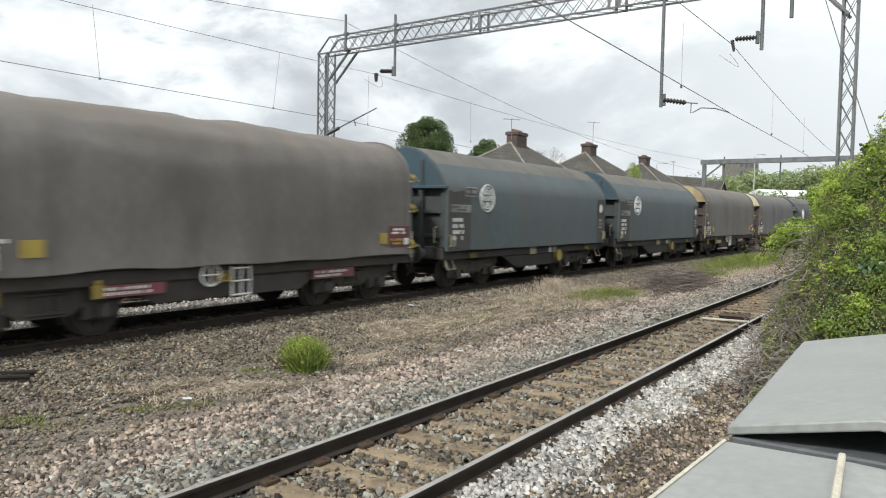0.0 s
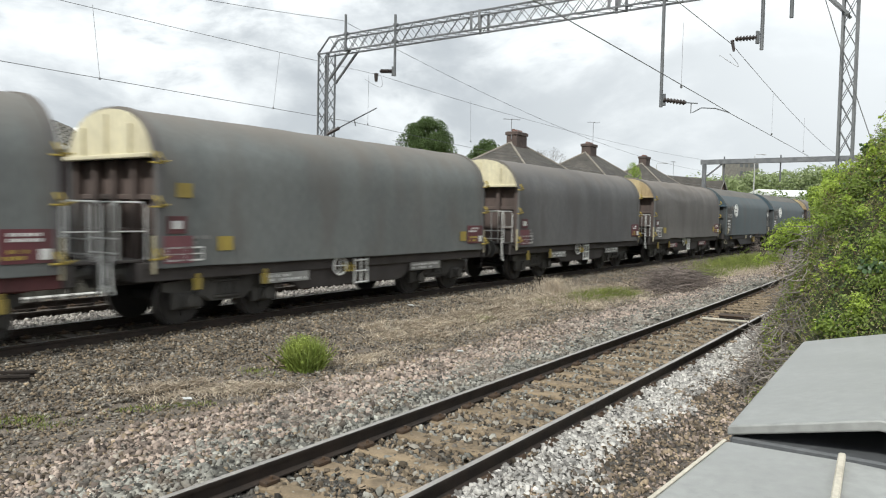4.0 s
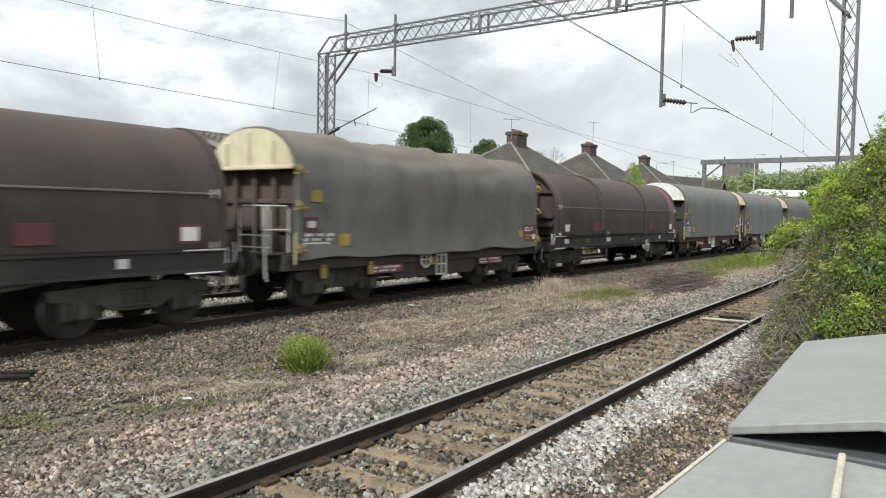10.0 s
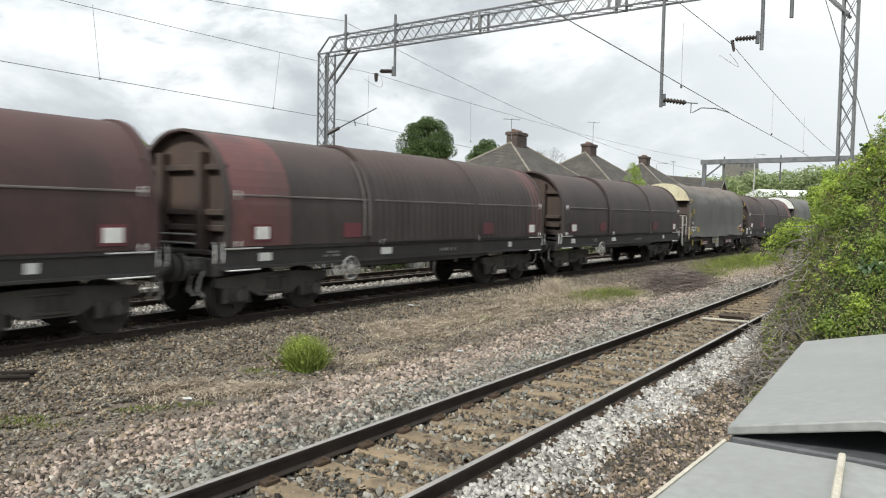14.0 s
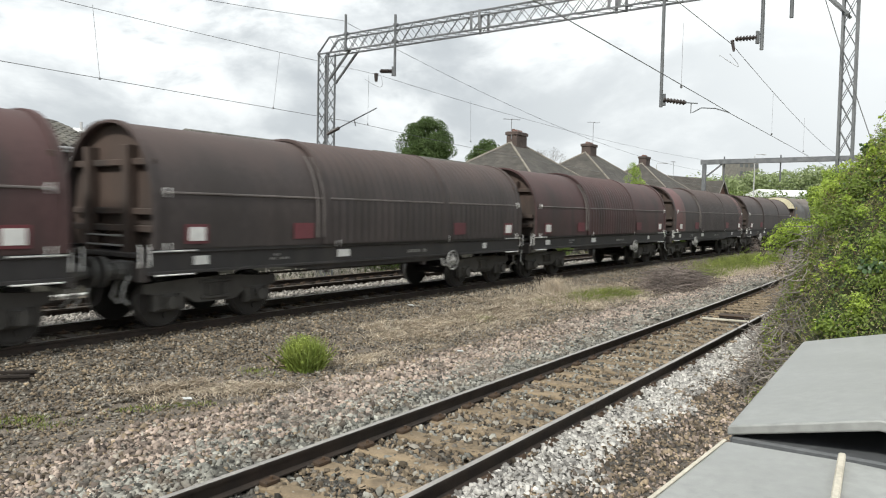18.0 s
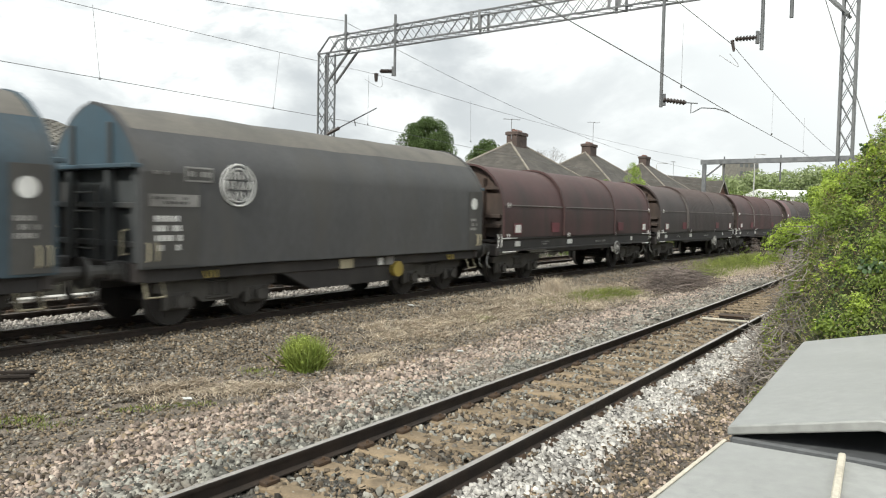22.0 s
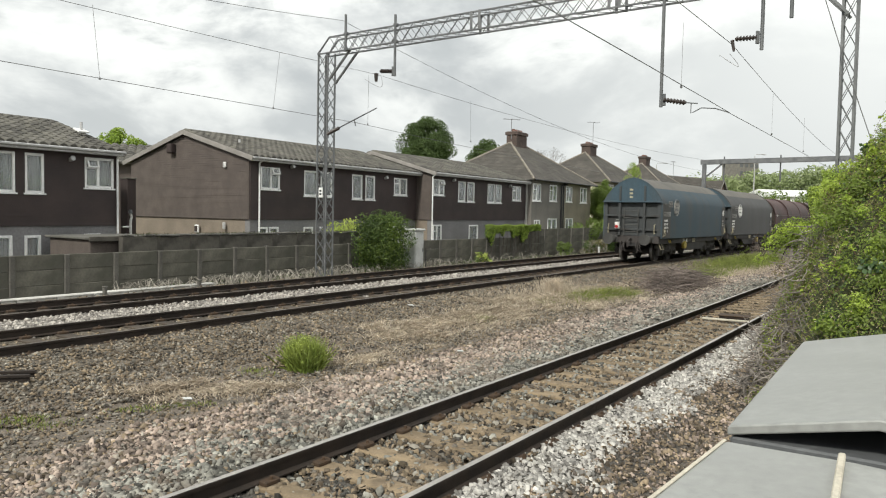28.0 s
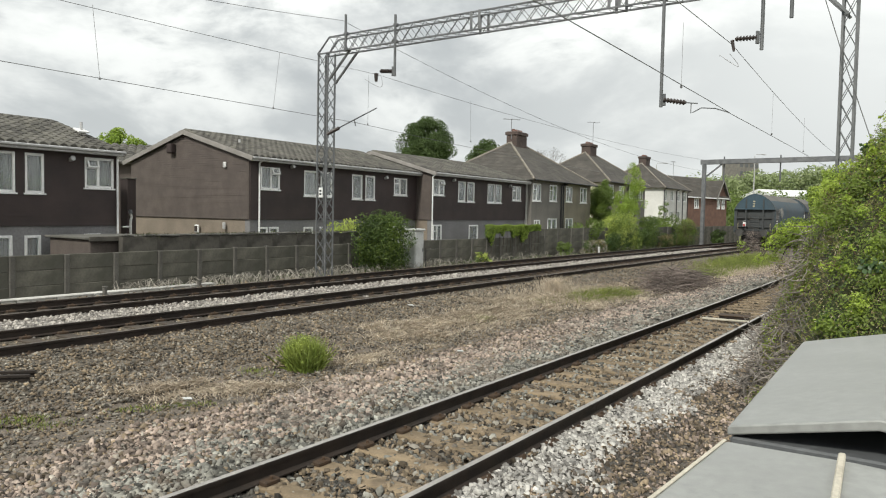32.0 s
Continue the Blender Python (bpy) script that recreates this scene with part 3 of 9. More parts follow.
def window(parent, x0, x1, z0, z1, style, m=None):
    """White framed window standing in an opening of the front wall. style: plain, pair, casement, vent_left, vent_right."""
    g = Geo()
    w, y0, y1 = 0.085, -0.025, 0.07
    g.box(x0, x0 + w, y0, y1, z0, z1, 0.01)
    g.box(x1 - w, x1, y0, y1, z0, z1, 0.01)
    g.box(x0 + w, x1 - w, y0, y1, z1 - w, z1, 0.01)
    g.box(x0 + w, x1 - w, y0, y1, z0, z0 + w, 0.01)
    f = part("window", g, M["upvc"], parent, "white framed window with net curtains")
    panes = [(x0 + w, x1 - w, z0 + w, z1 - w)]
    if style != "plain":
        side = style == "vent_right"
        xm = x0 + (x1 - x0) * (0.54 if side else 0.46)
        part("mullion", Geo().box(xm - 0.05, xm + 0.05, y0, y1, z0 + w, z1 - w, 0.008), M["upvc"], f)
        panes = [(x0 + w, xm - 0.035, z0 + w, z1 - w), (xm + 0.035, x1 - w, z0 + w, z1 - w)]
        if style != "pair":
            # a transom with a top light over it, which stands open in some windows
            zt = z1 - (z1 - z0) * 0.34
            a, b, c, d = panes.pop(1 if side else 0)
            part("transom", Geo().box(a, b, y0 - 0.01, y1, zt - 0.03, zt + 0.03, 0.008), M["upvc"], f)
            panes.append((a, b, c, zt - 0.03))
            if style == "casement":
                panes.append((a, b, zt + 0.03, d))
            else:
                h, v = d - zt + 0.02, 0.05
                g = Geo().box(a - 0.02, a + v, -0.02, 0.02, -h, 0, 0.006).box(b - v, b + 0.02, -0.02, 0.02, -h, 0, 0.006)
                g.box(a + v, b - v, -0.02, 0.02, -v, 0, 0.006).box(a + v, b - v, -0.02, 0.02, -h, -h + v, 0.006)
                top = part("top_light", g, M["upvc"], f, "top light standing open")
                top.matrix_basis = pose(0, -0.045, d + 0.01, -22)
                part("pane", Geo().box(a + v, b - v, -0.005, 0.005, -h + v, -v, 0.001), M["glass"], top).visible_shadow = False
    for a, b, c, d in panes:
        p = part("pane", Geo().box(a, b, 0.02, 0.032, c, d, 0.002), M["glass"], f)
        p.visible_shadow = False
    part("window_sill", Geo().box(x0 - 0.05, x1 + 0.05, -0.07, 0.05, z0 - 0.05, z0 + 0.005, 0.012), M["upvc"], f)
    # net curtains drawn to each side, with an uneven dark gap between them
    rc = random.Random(round(x0 * 37 + z0 * 11, 2))
    gap = rc.choice((0.0, 0.08, 0.16, 0.26)) * (x1 - x0)
    mid = (x0 + x1) / 2 + rc.uniform(-0.12, 0.12) * (x1 - x0)
    for a0, a1 in ((x0 + 0.02, mid - gap / 2), (mid + gap / 2, x1 - 0.02)):
        cu = Geo()
        n = 9
        pts = [(a0 + (a1 - a0) * i / n, 0.16 + 0.025 * math.sin(i * 2.3 + x0)) for i in range(n + 1)]
        for (a, ya), (b, yb) in zip(pts, pts[1:]):
            cu.add([(a, ya, z0 + 0.02), (b, yb, z0 + 0.02), (b, yb, z1 - 0.02), (a, ya, z1 - 0.02)], [(0, 1, 2, 3)])
            cu.add([(a, ya + 0.01, z0 + 0.02), (b, yb + 0.01, z0 + 0.02), (b, yb + 0.01, z1 - 0.02), (a, ya + 0.01, z1 - 0.02)], [(3, 2, 1, 0)])
        part("curtain", cu, M["curtain"], f)
    return f


def roof_tiles(x0, x1, y0, z0, y1, z1, tw=0.36, tl=0.36, thick=0.026):
    """Pantiles in courses from the eaves (y0, z0) up to the ridge (y1, z1)."""
    g = Geo()
    L = math.hypot(y1 - y0, z1 - z0)
    uy, uz = (y1 - y0) / L, (z1 - z0) / L
    ny, nz = -uz, uy
    if nz < 0:
        ny, nz = -ny, -nz
    rows, cols = max(1, int(L / tl)), max(1, int((x1 - x0) / tw))
    dl, dw = L / rows, (x1 - x0) / cols
    for r in range(rows):
        a, b = r * dl - 0.03, (r + 1) * dl + 0.02
        for c in range(cols):
            xa = x0 + c * dw
            vs = []
            prof = ((0.0, 0.0), (0.12, 0.085), (0.32, 0.115), (0.55, 0.110), (0.78, 0.070), (1.0, 0.0))
            for fx, hh in prof:
                for s, lift in ((a, thick), (b, 0.0)):
                    k = hh + lift
                    vs.append((xa + fx * dw, y0 + uy * s + ny * k, z0 + uz * s + nz * k))
            fs = [(2 * i, 2 * i + 2, 2 * i + 3, 2 * i + 1) for i in range(5)]
            o = len(vs)
            vs += [(xa + fx * dw, y0 + uy * a, z0 + uz * a) for fx, hh in prof]
            fs += [(2 * i, o + i, o + i + 1, 2 * i + 2) for i in range(5)]
            g.add(vs, fs if uy > 0 else [f[::-1] for f in fs])
    return g


def terrace(corner, L, depth, base, floor, eave, ridge, wins, label, gable_brick, pipe_x, lamps=(), front_low="render_grey"):
    t = thing("terraced_house", pose(corner[0], corner[1], 0, 0, 0, FACE), label, "house", "terraced houses beside the railway")
    up = [w[:4] for w in wins if w[2] > floor]
    low = [w[:4] for w in wins if w[2] <= floor]
    part("wall", wall_panel(L, base, floor, 0.28, low), M[front_low], t, "grey rendered ground-floor front wall")
    # tile-hung upper storey: courses set proud of each other
    g = wall_panel(L, floor, eave, 0.28, up)
    for v_i, v in enumerate(g.v):
        if v[1] == 0:
            g.v[v_i] = (v[0], -0.05, v[2])
    zc = floor + 0.002
    while zc < eave - 0.05:
        segs = [(0.0, L)]
        for h in up:
            if h[2] < zc + 0.06 < h[3]:
                segs = [s for a, b in segs for s in ((a, min(b, h[0])), (max(a, h[1]), b)) if s[1] - s[0] > 0.02]
        for a, b in segs:
            g.add([(a, -0.052, zc + 0.15), (b, -0.052, zc + 0.15), (b, -0.06, zc), (a, -0.06, zc), (a, -0.05, zc), (b, -0.05, zc)],
                  [(3, 2, 1, 0), (4, 5, 2, 3)])
        zc += 0.15
    part("cladding", g, M["cladding"], t, "dark brown tile-hung upper storey")
    for x0, x1, face in ((0.0, 0.25, 0), (L - 0.25, L, 1)):
        gw, gl = Geo(), Geo()
        gw.prism([(0.0 if face == 0 else 0.29, floor), (depth, floor), (depth, eave - 0.05), (depth / 2, ridge - 0.1), (0.0 if face == 0 else 0.29, eave - 0.05)],
                 x0 - (0.052 if face == 0 else 0), x1)
        gl.prism([(0.29, base), (depth, base), (depth, floor), (0.29, floor)], x0, x1)
        part("gable_wall", gw, M["brick_brown" if gable_brick else "cladding"], t, "brown boarded gable wall" if gable_brick else "")
        if face == 0 and gable_brick:
            # lapped boards on the end that faces the line
            zc = floor + 0.01
            while zc < ridge - 0.3:
                k = 0 if zc + 0.1 < eave else (zc + 0.14 - eave) / (ridge - eave)
                ya, yb = depth / 2 * k + 0.05, depth - depth / 2 * k - 0.05
                if yb - ya > 0.2:
                    bd = Geo().add([(-0.056, ya, zc + 0.098), (-0.056, yb, zc + 0.098), (-0.072, yb, zc), (-0.072, ya, zc), (-0.052, ya, zc), (-0.052, yb, zc)],
                                   [(0, 1, 2, 3), (3, 2, 5, 4), (0, 3, 4), (1, 5, 2)])
                    part("board", bd, M["brick_brown"], t)
                zc += 0.10
        part("gable_base", gl, M["brick_tan"], t, "buff brick base of the gable wall")
    part("back_wall", Geo().box(0, L, depth - 0.25, depth - 0.002, base, eave - 0.06, 0.01), M["brick_brown"], t)
    slope = (ridge - eave) / (depth / 2)
    for sgn in (0, 1):
        y0, y1 = (-0.35, depth / 2) if sgn == 0 else (depth + 0.35, depth / 2)
        z0 = eave - 0.35 * slope + 0.06
        g = roof_tiles(-0.18, L + 0.1, y0, z0, y1, ridge + 0.06, 0.33, 0.36)
        part("roof", g, M["tile"], t, "lichened grey pantile roof slope")["kind"] = "stuff"
        dk = Geo().add([(-0.15, y0, z0 - 0.03), (L + 0.08, y0, z0 - 0.03), (L + 0.08, y1, ridge + 0.03), (-0.15, y1, ridge + 0.03)], [(0, 1, 2, 3)])
        dk.add([(-0.15, y0, z0 - 0.06), (L + 0.08, y0, z0 - 0.06), (L + 0.08, y1, ridge), (-0.15, y1, ridge)], [(3, 2, 1, 0)])
        part("roof_deck", dk, M["barge"], t)
    rg = Geo()
    n = int(L / 0.45)
    for i in range(n):
        rg.cyl((i * L / n - 0.1, depth / 2, ridge + 0.06), ((i + 1) * L / n - 0.12, depth / 2, ridge + 0.06), 0.12, 8)
    part("ridge_tiles", rg, M["tile"], t)
    zf = eave - 0.35 * slope
    part("fascia", Geo().box(-0.2, L + 0.12, -0.385, -0.355, zf - 0.08, zf + 0.11, 0.008), M["fascia"], t, "white fascia board")
    part("gutter", Geo().box(-0.2, L + 0.12, -0.47, -0.386, zf + 0.0, zf + 0.085, 0.02), M["fascia"], t, "white gutter")
    part("soffit", Geo().box(-0.15, L + 0.1, -0.354, -0.07, zf - 0.075, zf - 0.055, 0.004), M["fascia"], t)
    for xx in (-0.22, L + 0.1):
        for a, b in (((xx, -0.40, zf - 0.0), (xx, depth / 2, ridge + 0.0)), ((xx, depth + 0.40, zf), (xx, depth / 2, ridge))):
            part("barge_board", Geo().beam(a, b, 0.035, 0.20, 0.006), M["barge"], t, "grey weathered barge board")
    px = pipe_x
    dp = Geo().cyl((px, -0.12, base), (px, -0.12, zf - 0.15), 0.036, 8)
    dp.cyl((px, -0.12, zf - 0.15), (px, -0.42, zf + 0.02), 0.036, 8)
    part("downpipe", dp, M["upvc"], t, "white plastic downpipe")
    for w in wins:
        ob = window(t, *w)
        if w[2] > floor:
            ob.location.y = -0.03
    for x, z in lamps:
        g = Geo().box(x - 0.05, x + 0.05, -0.12, -0.06, z - 0.06, z + 0.06, 0.015)
        g.cyl((x, -0.12, z), (x, -0.26, z + 0.05), 0.07, 10, 0.09)
        part("wall_lamp", g, M["fascia"], t, "small white floodlight on the wall")
    part("inner_floor", Geo().box(0.3, L - 0.3, 0.3, depth - 0.3, floor - 0.2, floor - 0.02, 0.01), M["barge"], t)
    return t


terrace((-8.13, 30.0), 12.03, 8.2, -0.65, 1.87, 4.50, 5.68,
        [(0.55, 1.66, 3.16, 4.17, "vent_right"), (3.15, 4.08, 2.95, 4.12, "plain"), (4.23, 5.05, 2.95, 4.12, "plain"), (6.50, 7.30, 2.89, 4.13, "plain"),
         (7.53, 8.31, 2.89, 4.13, "plain"), (9.92, 11.13, 3.19, 4.14, "casement"), (0.47, 1.0, 0.55, 1.55, "plain"), (1.07, 1.63, 0.55, 1.55, "plain"),
         (3.18, 3.8, 0.55, 1.54, "plain"), (4.23, 4.84, 0.55, 1.54, "plain"), (9.9, 11.1, 0.55, 1.54, "casement")],
        "brown boarded and dark tile-hung terraced house with grey pantiles", True, 0.42, [(2.3, 4.2), (9.1, 4.05)])
terrace((-0.66, 39.55), 11.4, 8.2, -0.65, 1.90, 4.52, 5.70,
        [(0.05, 1.17, 3.26, 4.18, "vent_right"), (2.65, 3.46, 2.97, 4.19, "plain"), (3.67, 4.51, 2.97, 4.19, "plain"), (6.11, 7.05, 2.97, 4.20, "plain"),
         (7.13, 7.94, 2.97, 4.20, "plain"), (9.45, 10.7, 3.19, 4.20, "casement"), (0.13, 1.01, 0.55, 1.63, "casement"), (4.0, 5.1, 0.55, 1.6, "plain")],
        "dark tile-hung terraced house with white framed windows", True, -0.12, [(2.0, 4.15), (8.9, 4.1)])
LEFT_C = (-11.67 - 14 * math.sin(radians(33)), 25.5 - 14 * math.cos(radians(33)))
terrace(LEFT_C, 14.0, 8.2, -0.85, 1.64, 4.26, 5.44,
        [(14 - 4.05, 14 - 3.45, 2.69, 3.98, "plain"), (14 - 3.16, 14 - 2.55, 2.69, 3.98, "plain"), (14 - 1.19, 14 - 0.12, 2.93, 3.98, "vent_left"),
         (14 - 4.05, 14 - 3.54, 0.3, 1.34, "plain"), (14 - 3.17, 14 - 2.65, 0.3, 1.33, "plain"), (14 - 1.19, 14 - 0.6, 0.5, 1.36, "plain"),
         (2.0, 3.0, 2.8, 3.95, "casement"), (6.5, 7.3, 2.8, 3.95, "plain")],
        "dark tile-hung end terrace house with grey pantile roof", False, 13.98, [(12.3, 3.85)])


def gable_fittings():
    """Small fittings on the gable: alarm box, vent, plate."""
    for y, z, w, hgt, name, mat, lab in ((4.93, 4.98, 0.34, 0.42, "alarm_box", "brick_red", "red alarm box on the gable wall"),
                                         (1.41, 4.18, 0.17, 0.24, "wall_box", "upvc", "small white box on the gable wall"),
                                         (3.23, 1.40, 0.26, 0.36, "wall_vent", "upvc", "small white framed opening in the wall"),
                                         (1.44, 1.57, 0.15, 0.3, "wall_box", "fascia", "small grey box on the gable wall")):
        t = thing(name, pose(-8.13, 30.0, 0, 0, 0, FACE), lab, "wall fitting")
        d = 0.26 if name == "alarm_box" else 0.1
        part("casing", Geo().box(-0.085 - d, -0.083, y - w / 2, y + w / 2, z - hgt / 2, z + hgt / 2, 0.03), M["cladding" if name == "alarm_box" else mat], t)
        part("lid", Geo().box(-0.1 - d, -0.085 - d, y - w / 2 + 0.04, y + w / 2 - 0.04, z - hgt / 2 + 0.05, z + hgt / 2 - 0.05, 0.006), M["cladding" if name != "wall_box" else "fascia"], t)


gable_fittings()


def semi(corner, base, eave, apex, walls, label, wins, pipes, chim_mat="chimney"):
    """A pair of semi-detached houses under one hipped roof with a central chimney."""
    L, depth, hip = 10.8, 8.0, 4.4
    t = thing("semi_detached_house", pose(corner[0], corner[1], 0, 0, 0, FACE), label, "house", "semi-detached houses")
    for k, (a, b) in enumerate(((0.0, L / 2), (L / 2, L))):
        hs = [(w[0] - a, w[1] - a, w[2], w[3]) for w in wins if a <= w[0] < b]
        ob = part("wall", wall_panel(b - a, base, eave, 0.28, hs), M[walls[k]], t)
        ob.location.x = a
    part("side_wall", Geo().box(0.002, 0.28, 0.281, depth, base, eave, 0.01), M[walls[2]], t, "painted side wall")
    part("side_wall", Geo().box(L - 0.28, L, 0.281, depth, base, eave, 0.01), M[walls[1]], t)
    part("back_wall", Geo().box(0.281, L - 0.281, depth - 0.28, depth - 0.002, base, eave, 0.01), M[walls[1]], t)
    part("inner_floor", Geo().box(0.3, L - 0.3, 0.3, depth - 0.3, (base + eave) / 2, (base + eave) / 2 + 0.1, 0.01), M["barge"], t)
    o, ze = 0.4, eave - 0.12
    A, B, C, D = (-o, -o, ze), (L + o, -o, ze), (L + o, depth + o, ze), (-o, depth + o, ze)
    R0, R1 = (hip, depth / 2, apex), (L - hip, depth / 2, apex)

    def slope(p, q, r, s, nm):
        """Courses of tiles between the eaves p-q and the ridge s-r."""
        p, q, r, s = Vector(p), Vector(q), Vector(r), Vector(s)
        nrm = (q - p).cross(s - p).normalized()
        N = 24
        rr = random.Random(nm)
        for i in range(N):
            g = Geo()
            a, b = i / N, (i + 1.12) / N
            b = min(b, 1.0)
            l0, r0_, l1, r1_ = p.lerp(s, a), q.lerp(r, a), p.lerp(s, b), q.lerp(r, b)
            cells = max(1, int((r0_ - l0).length / 0.9))
            for c in range(cells):
                f0, f1 = c / cells, (c + 1) / cells
                up = nrm * (0.011 + rr.uniform(-0.003, 0.003))
                v = [l0.lerp(r0_, f0) + up, l0.lerp(r0_, f1) + up, l1.lerp(r1_, f1) + nrm * 0.003, l1.lerp(r1_, f0) + nrm * 0.003,
                     l0.lerp(r0_, f0), l0.lerp(r0_, f1)]
                g.add(v, [(0, 1, 2, 3), (4, 5, 1, 0)])
            part("tile_course", g, M["tile_brown"], t)

    slope(A, B, R1, R0, "f")
    slope(B, C, R1, R1, "r")
    slope(C, D, R0, R1, "b")
    slope(D, A, R0, R0, "l")
    dk = Geo().add([(p[0], p[1], p[2] - 0.02) for p in (A, B, C, D)] + [(R0[0], R0[1], R0[2] - 0.02), (R1[0], R1[1], R1[2] - 0.02)],
                   [(0, 1, 5, 4), (1, 2, 5), (2, 3, 4, 5), (3, 0, 4), (3, 2, 1, 0)])
    part("roof_deck", dk, M["barge"], t)
    for p, q in ((A, R0), (B, R1), (C, R1), (D, R0), (R0, R1)):
        g = Geo()
        p, q = Vector(p), Vector(q)
        n = max(2, int((q - p).length / 0.4))
        for i in range(n):
            a, b = p.lerp(q, i / n), p.lerp(q, (i + 0.94) / n)
            up = Vector((0, 0, 0.03))
            g.cyl(a + up, b + up, 0.075, 7)
        part("hip_tiles", g, M["hip_tile"], t, "pale mortared hip tiles")
    part("gutter", Geo().box(-o, L + o, -o - 0.10, -o - 0.01, ze - 0.06, ze + 0.03, 0.02), M["black_pipe"], t)
    for x in pipes:
        g = Geo().cyl((x, -0.08, base), (x, -0.08, ze - 0.2), 0.05, 8)
        g.cyl((x, -0.08, ze - 0.2), (x, -o - 0.04, ze - 0.03), 0.05, 8)
        part("downpipe", g, M["black_pipe"], t, "black downpipe")
    for w in wins:
        window(t, *w)
    cx, cy = L / 2, depth / 2
    ch = Geo().box(cx - 0.85, cx + 0.85, cy - 0.45, cy + 0.45, apex - 0.7, apex + 0.9, 0.02)
    ch.box(cx - 0.93, cx + 0.93, cy - 0.53, cy + 0.53, apex + 0.62, apex + 0.86, 0.02)
    stack = part("chimney", ch, M[chim_mat], t, "brick chimney stack with short pots")
    for k in range(4):
        x = cx - 0.6 + 0.4 * k
        part("chimney_pot", Geo().cyl((x, cy, apex + 0.9), (x, cy, apex + 1.08), 0.15, 10, 0.12), M["pot"], stack)
    return t


SW = [(0.2, 1.5, 3.22, 4.46, "casement"), (2.96, 4.2, 3.26, 4.46, "casement"), (5.9, 7.05, 3.28, 4.46, "casement"), (8.65, 10.0, 3.26, 4.48, "casement"),
      (2.72, 4.3, 0.9, 2.03, "pair"), (5.85, 7.3, 0.9, 2.06, "pair"), (0.5, 1.45, 0.9, 1.92, "pair")]
semi((5.97, 49.0), -0.6, 4.80, 7.72, ("pebbledash", "pebbledash_tan", "render_white"), "pair of grey pebbledashed houses with a brown hipped roof", SW, (5.3, 4.9))
semi((14.6, 64.0), -0.5, 5.45, 8.40, ("pebbledash_tan", "pebbledash", "render_cream"), "pebbledashed houses with a brown hipped roof behind shrubs",
     [(a, b, c + 0.65, d + 0.65, s) for a, b, c, d, s in SW], (5.3,))
semi((25.07, 82.0), -0.3, 5.75, 8.78, ("render_white", "render_white", "render_white"), "white rendered houses with a brown hipped roof",
     [(a, b, c + 0.95, d + 0.95, s) for a, b, c, d, s in SW], (0.3, 5.4, 8.2, 10.5))


def brick_house():
    t = thing("brick_house", pose(31.0, 98.0, 0, 0, 0, 40), "red brick house with a grey tiled gable roof", "house")
    L, d, base, eave, ridge = 15.0, 8.0, -0.4, 5.4, 8.2
    wins = [(12.2, 13.1, 3.6, 5.0, "casement"), (13.5, 14.4, 3.6, 5.0, "casement"), (6.0, 7.2, 3.6, 5.0, "casement"), (2.0, 3.4, 3.6, 5.0, "casement")]
    part("wall", wall_panel(L, base, eave, 0.28, [w[:4] for w in wins]), M["brick_red"], t)
    for w in wins:
        window(t, *w)
    for x0, x1 in ((0, 0.28), (L - 0.28, L)):
        part("gable_wall", Geo().prism([(0.281, base), (d, base), (d, eave), (d / 2, ridge), (0.281, eave)], x0, x1), M["brick_red"], t)
    for sgn in (0, 1):
        y0, y1 = (-0.3, d / 2) if sgn == 0 else (d + 0.3, d / 2)
        part("roof", roof_tiles(-0.2, L + 0.2, y0, eave - 0.2, y1, ridge + 0.05, 0.6, 0.6), M["tile_brown"], t)
        dk = Geo().add([(-0.18, y0, eave - 0.23), (L + 0.18, y0, eave - 0.23), (L + 0.18, y1, ridge + 0.02), (-0.18, y1, ridge + 0.02)], [(0, 1, 2, 3)])
        part("roof_deck", dk, M["barge"], t)
    # projecting front gable
    gx = 13.3
    part("front_gable", Geo().add([(gx - 1.7, -0.02, eave - 0.3), (gx + 1.7, -0.02, eave - 0.3), (gx, -0.02, ridge - 0.5), (gx - 1.7, 0.26, eave - 0.3), (gx + 1.7, 0.26, eave - 0.3), (gx, 0.26, ridge - 0.5)],
                                  [(0, 1, 2), (5, 4, 3), (0, 3, 4, 1), (1, 4, 5, 2), (2, 5, 3, 0)]), M["brick_red"], t)
    for sx in (-1, 1):
        part("gable_roof", Geo().add([(gx + sx * 2.0, -0.45, eave - 0.55), (gx, -0.45, ridge - 0.35), (gx, d / 2 - 0.4, ridge - 0.35), (gx + sx * 2.0, 0.3, eave - 0.55)],
                                     [(0, 1, 2, 3)]), M["tile_brown"], t)
        part("barge_board", Geo().beam((gx + sx * 2.0, -0.46, eave - 0.6), (gx, -0.46, ridge - 0.4), 0.04, 0.18, 0.006), M["barge"], t)
    part("fascia", Geo().box(-0.2, L + 0.2, -0.4, -0.32, eave - 0.35, eave - 0.18, 0.01), M["upvc"], t)
    part("chimney", Geo().box(3.0, 4.2, d / 2 - 0.4, d / 2 + 0.4, ridge - 0.4, ridge + 0.2, 0.02), M["chimney"], t)


brick_house()


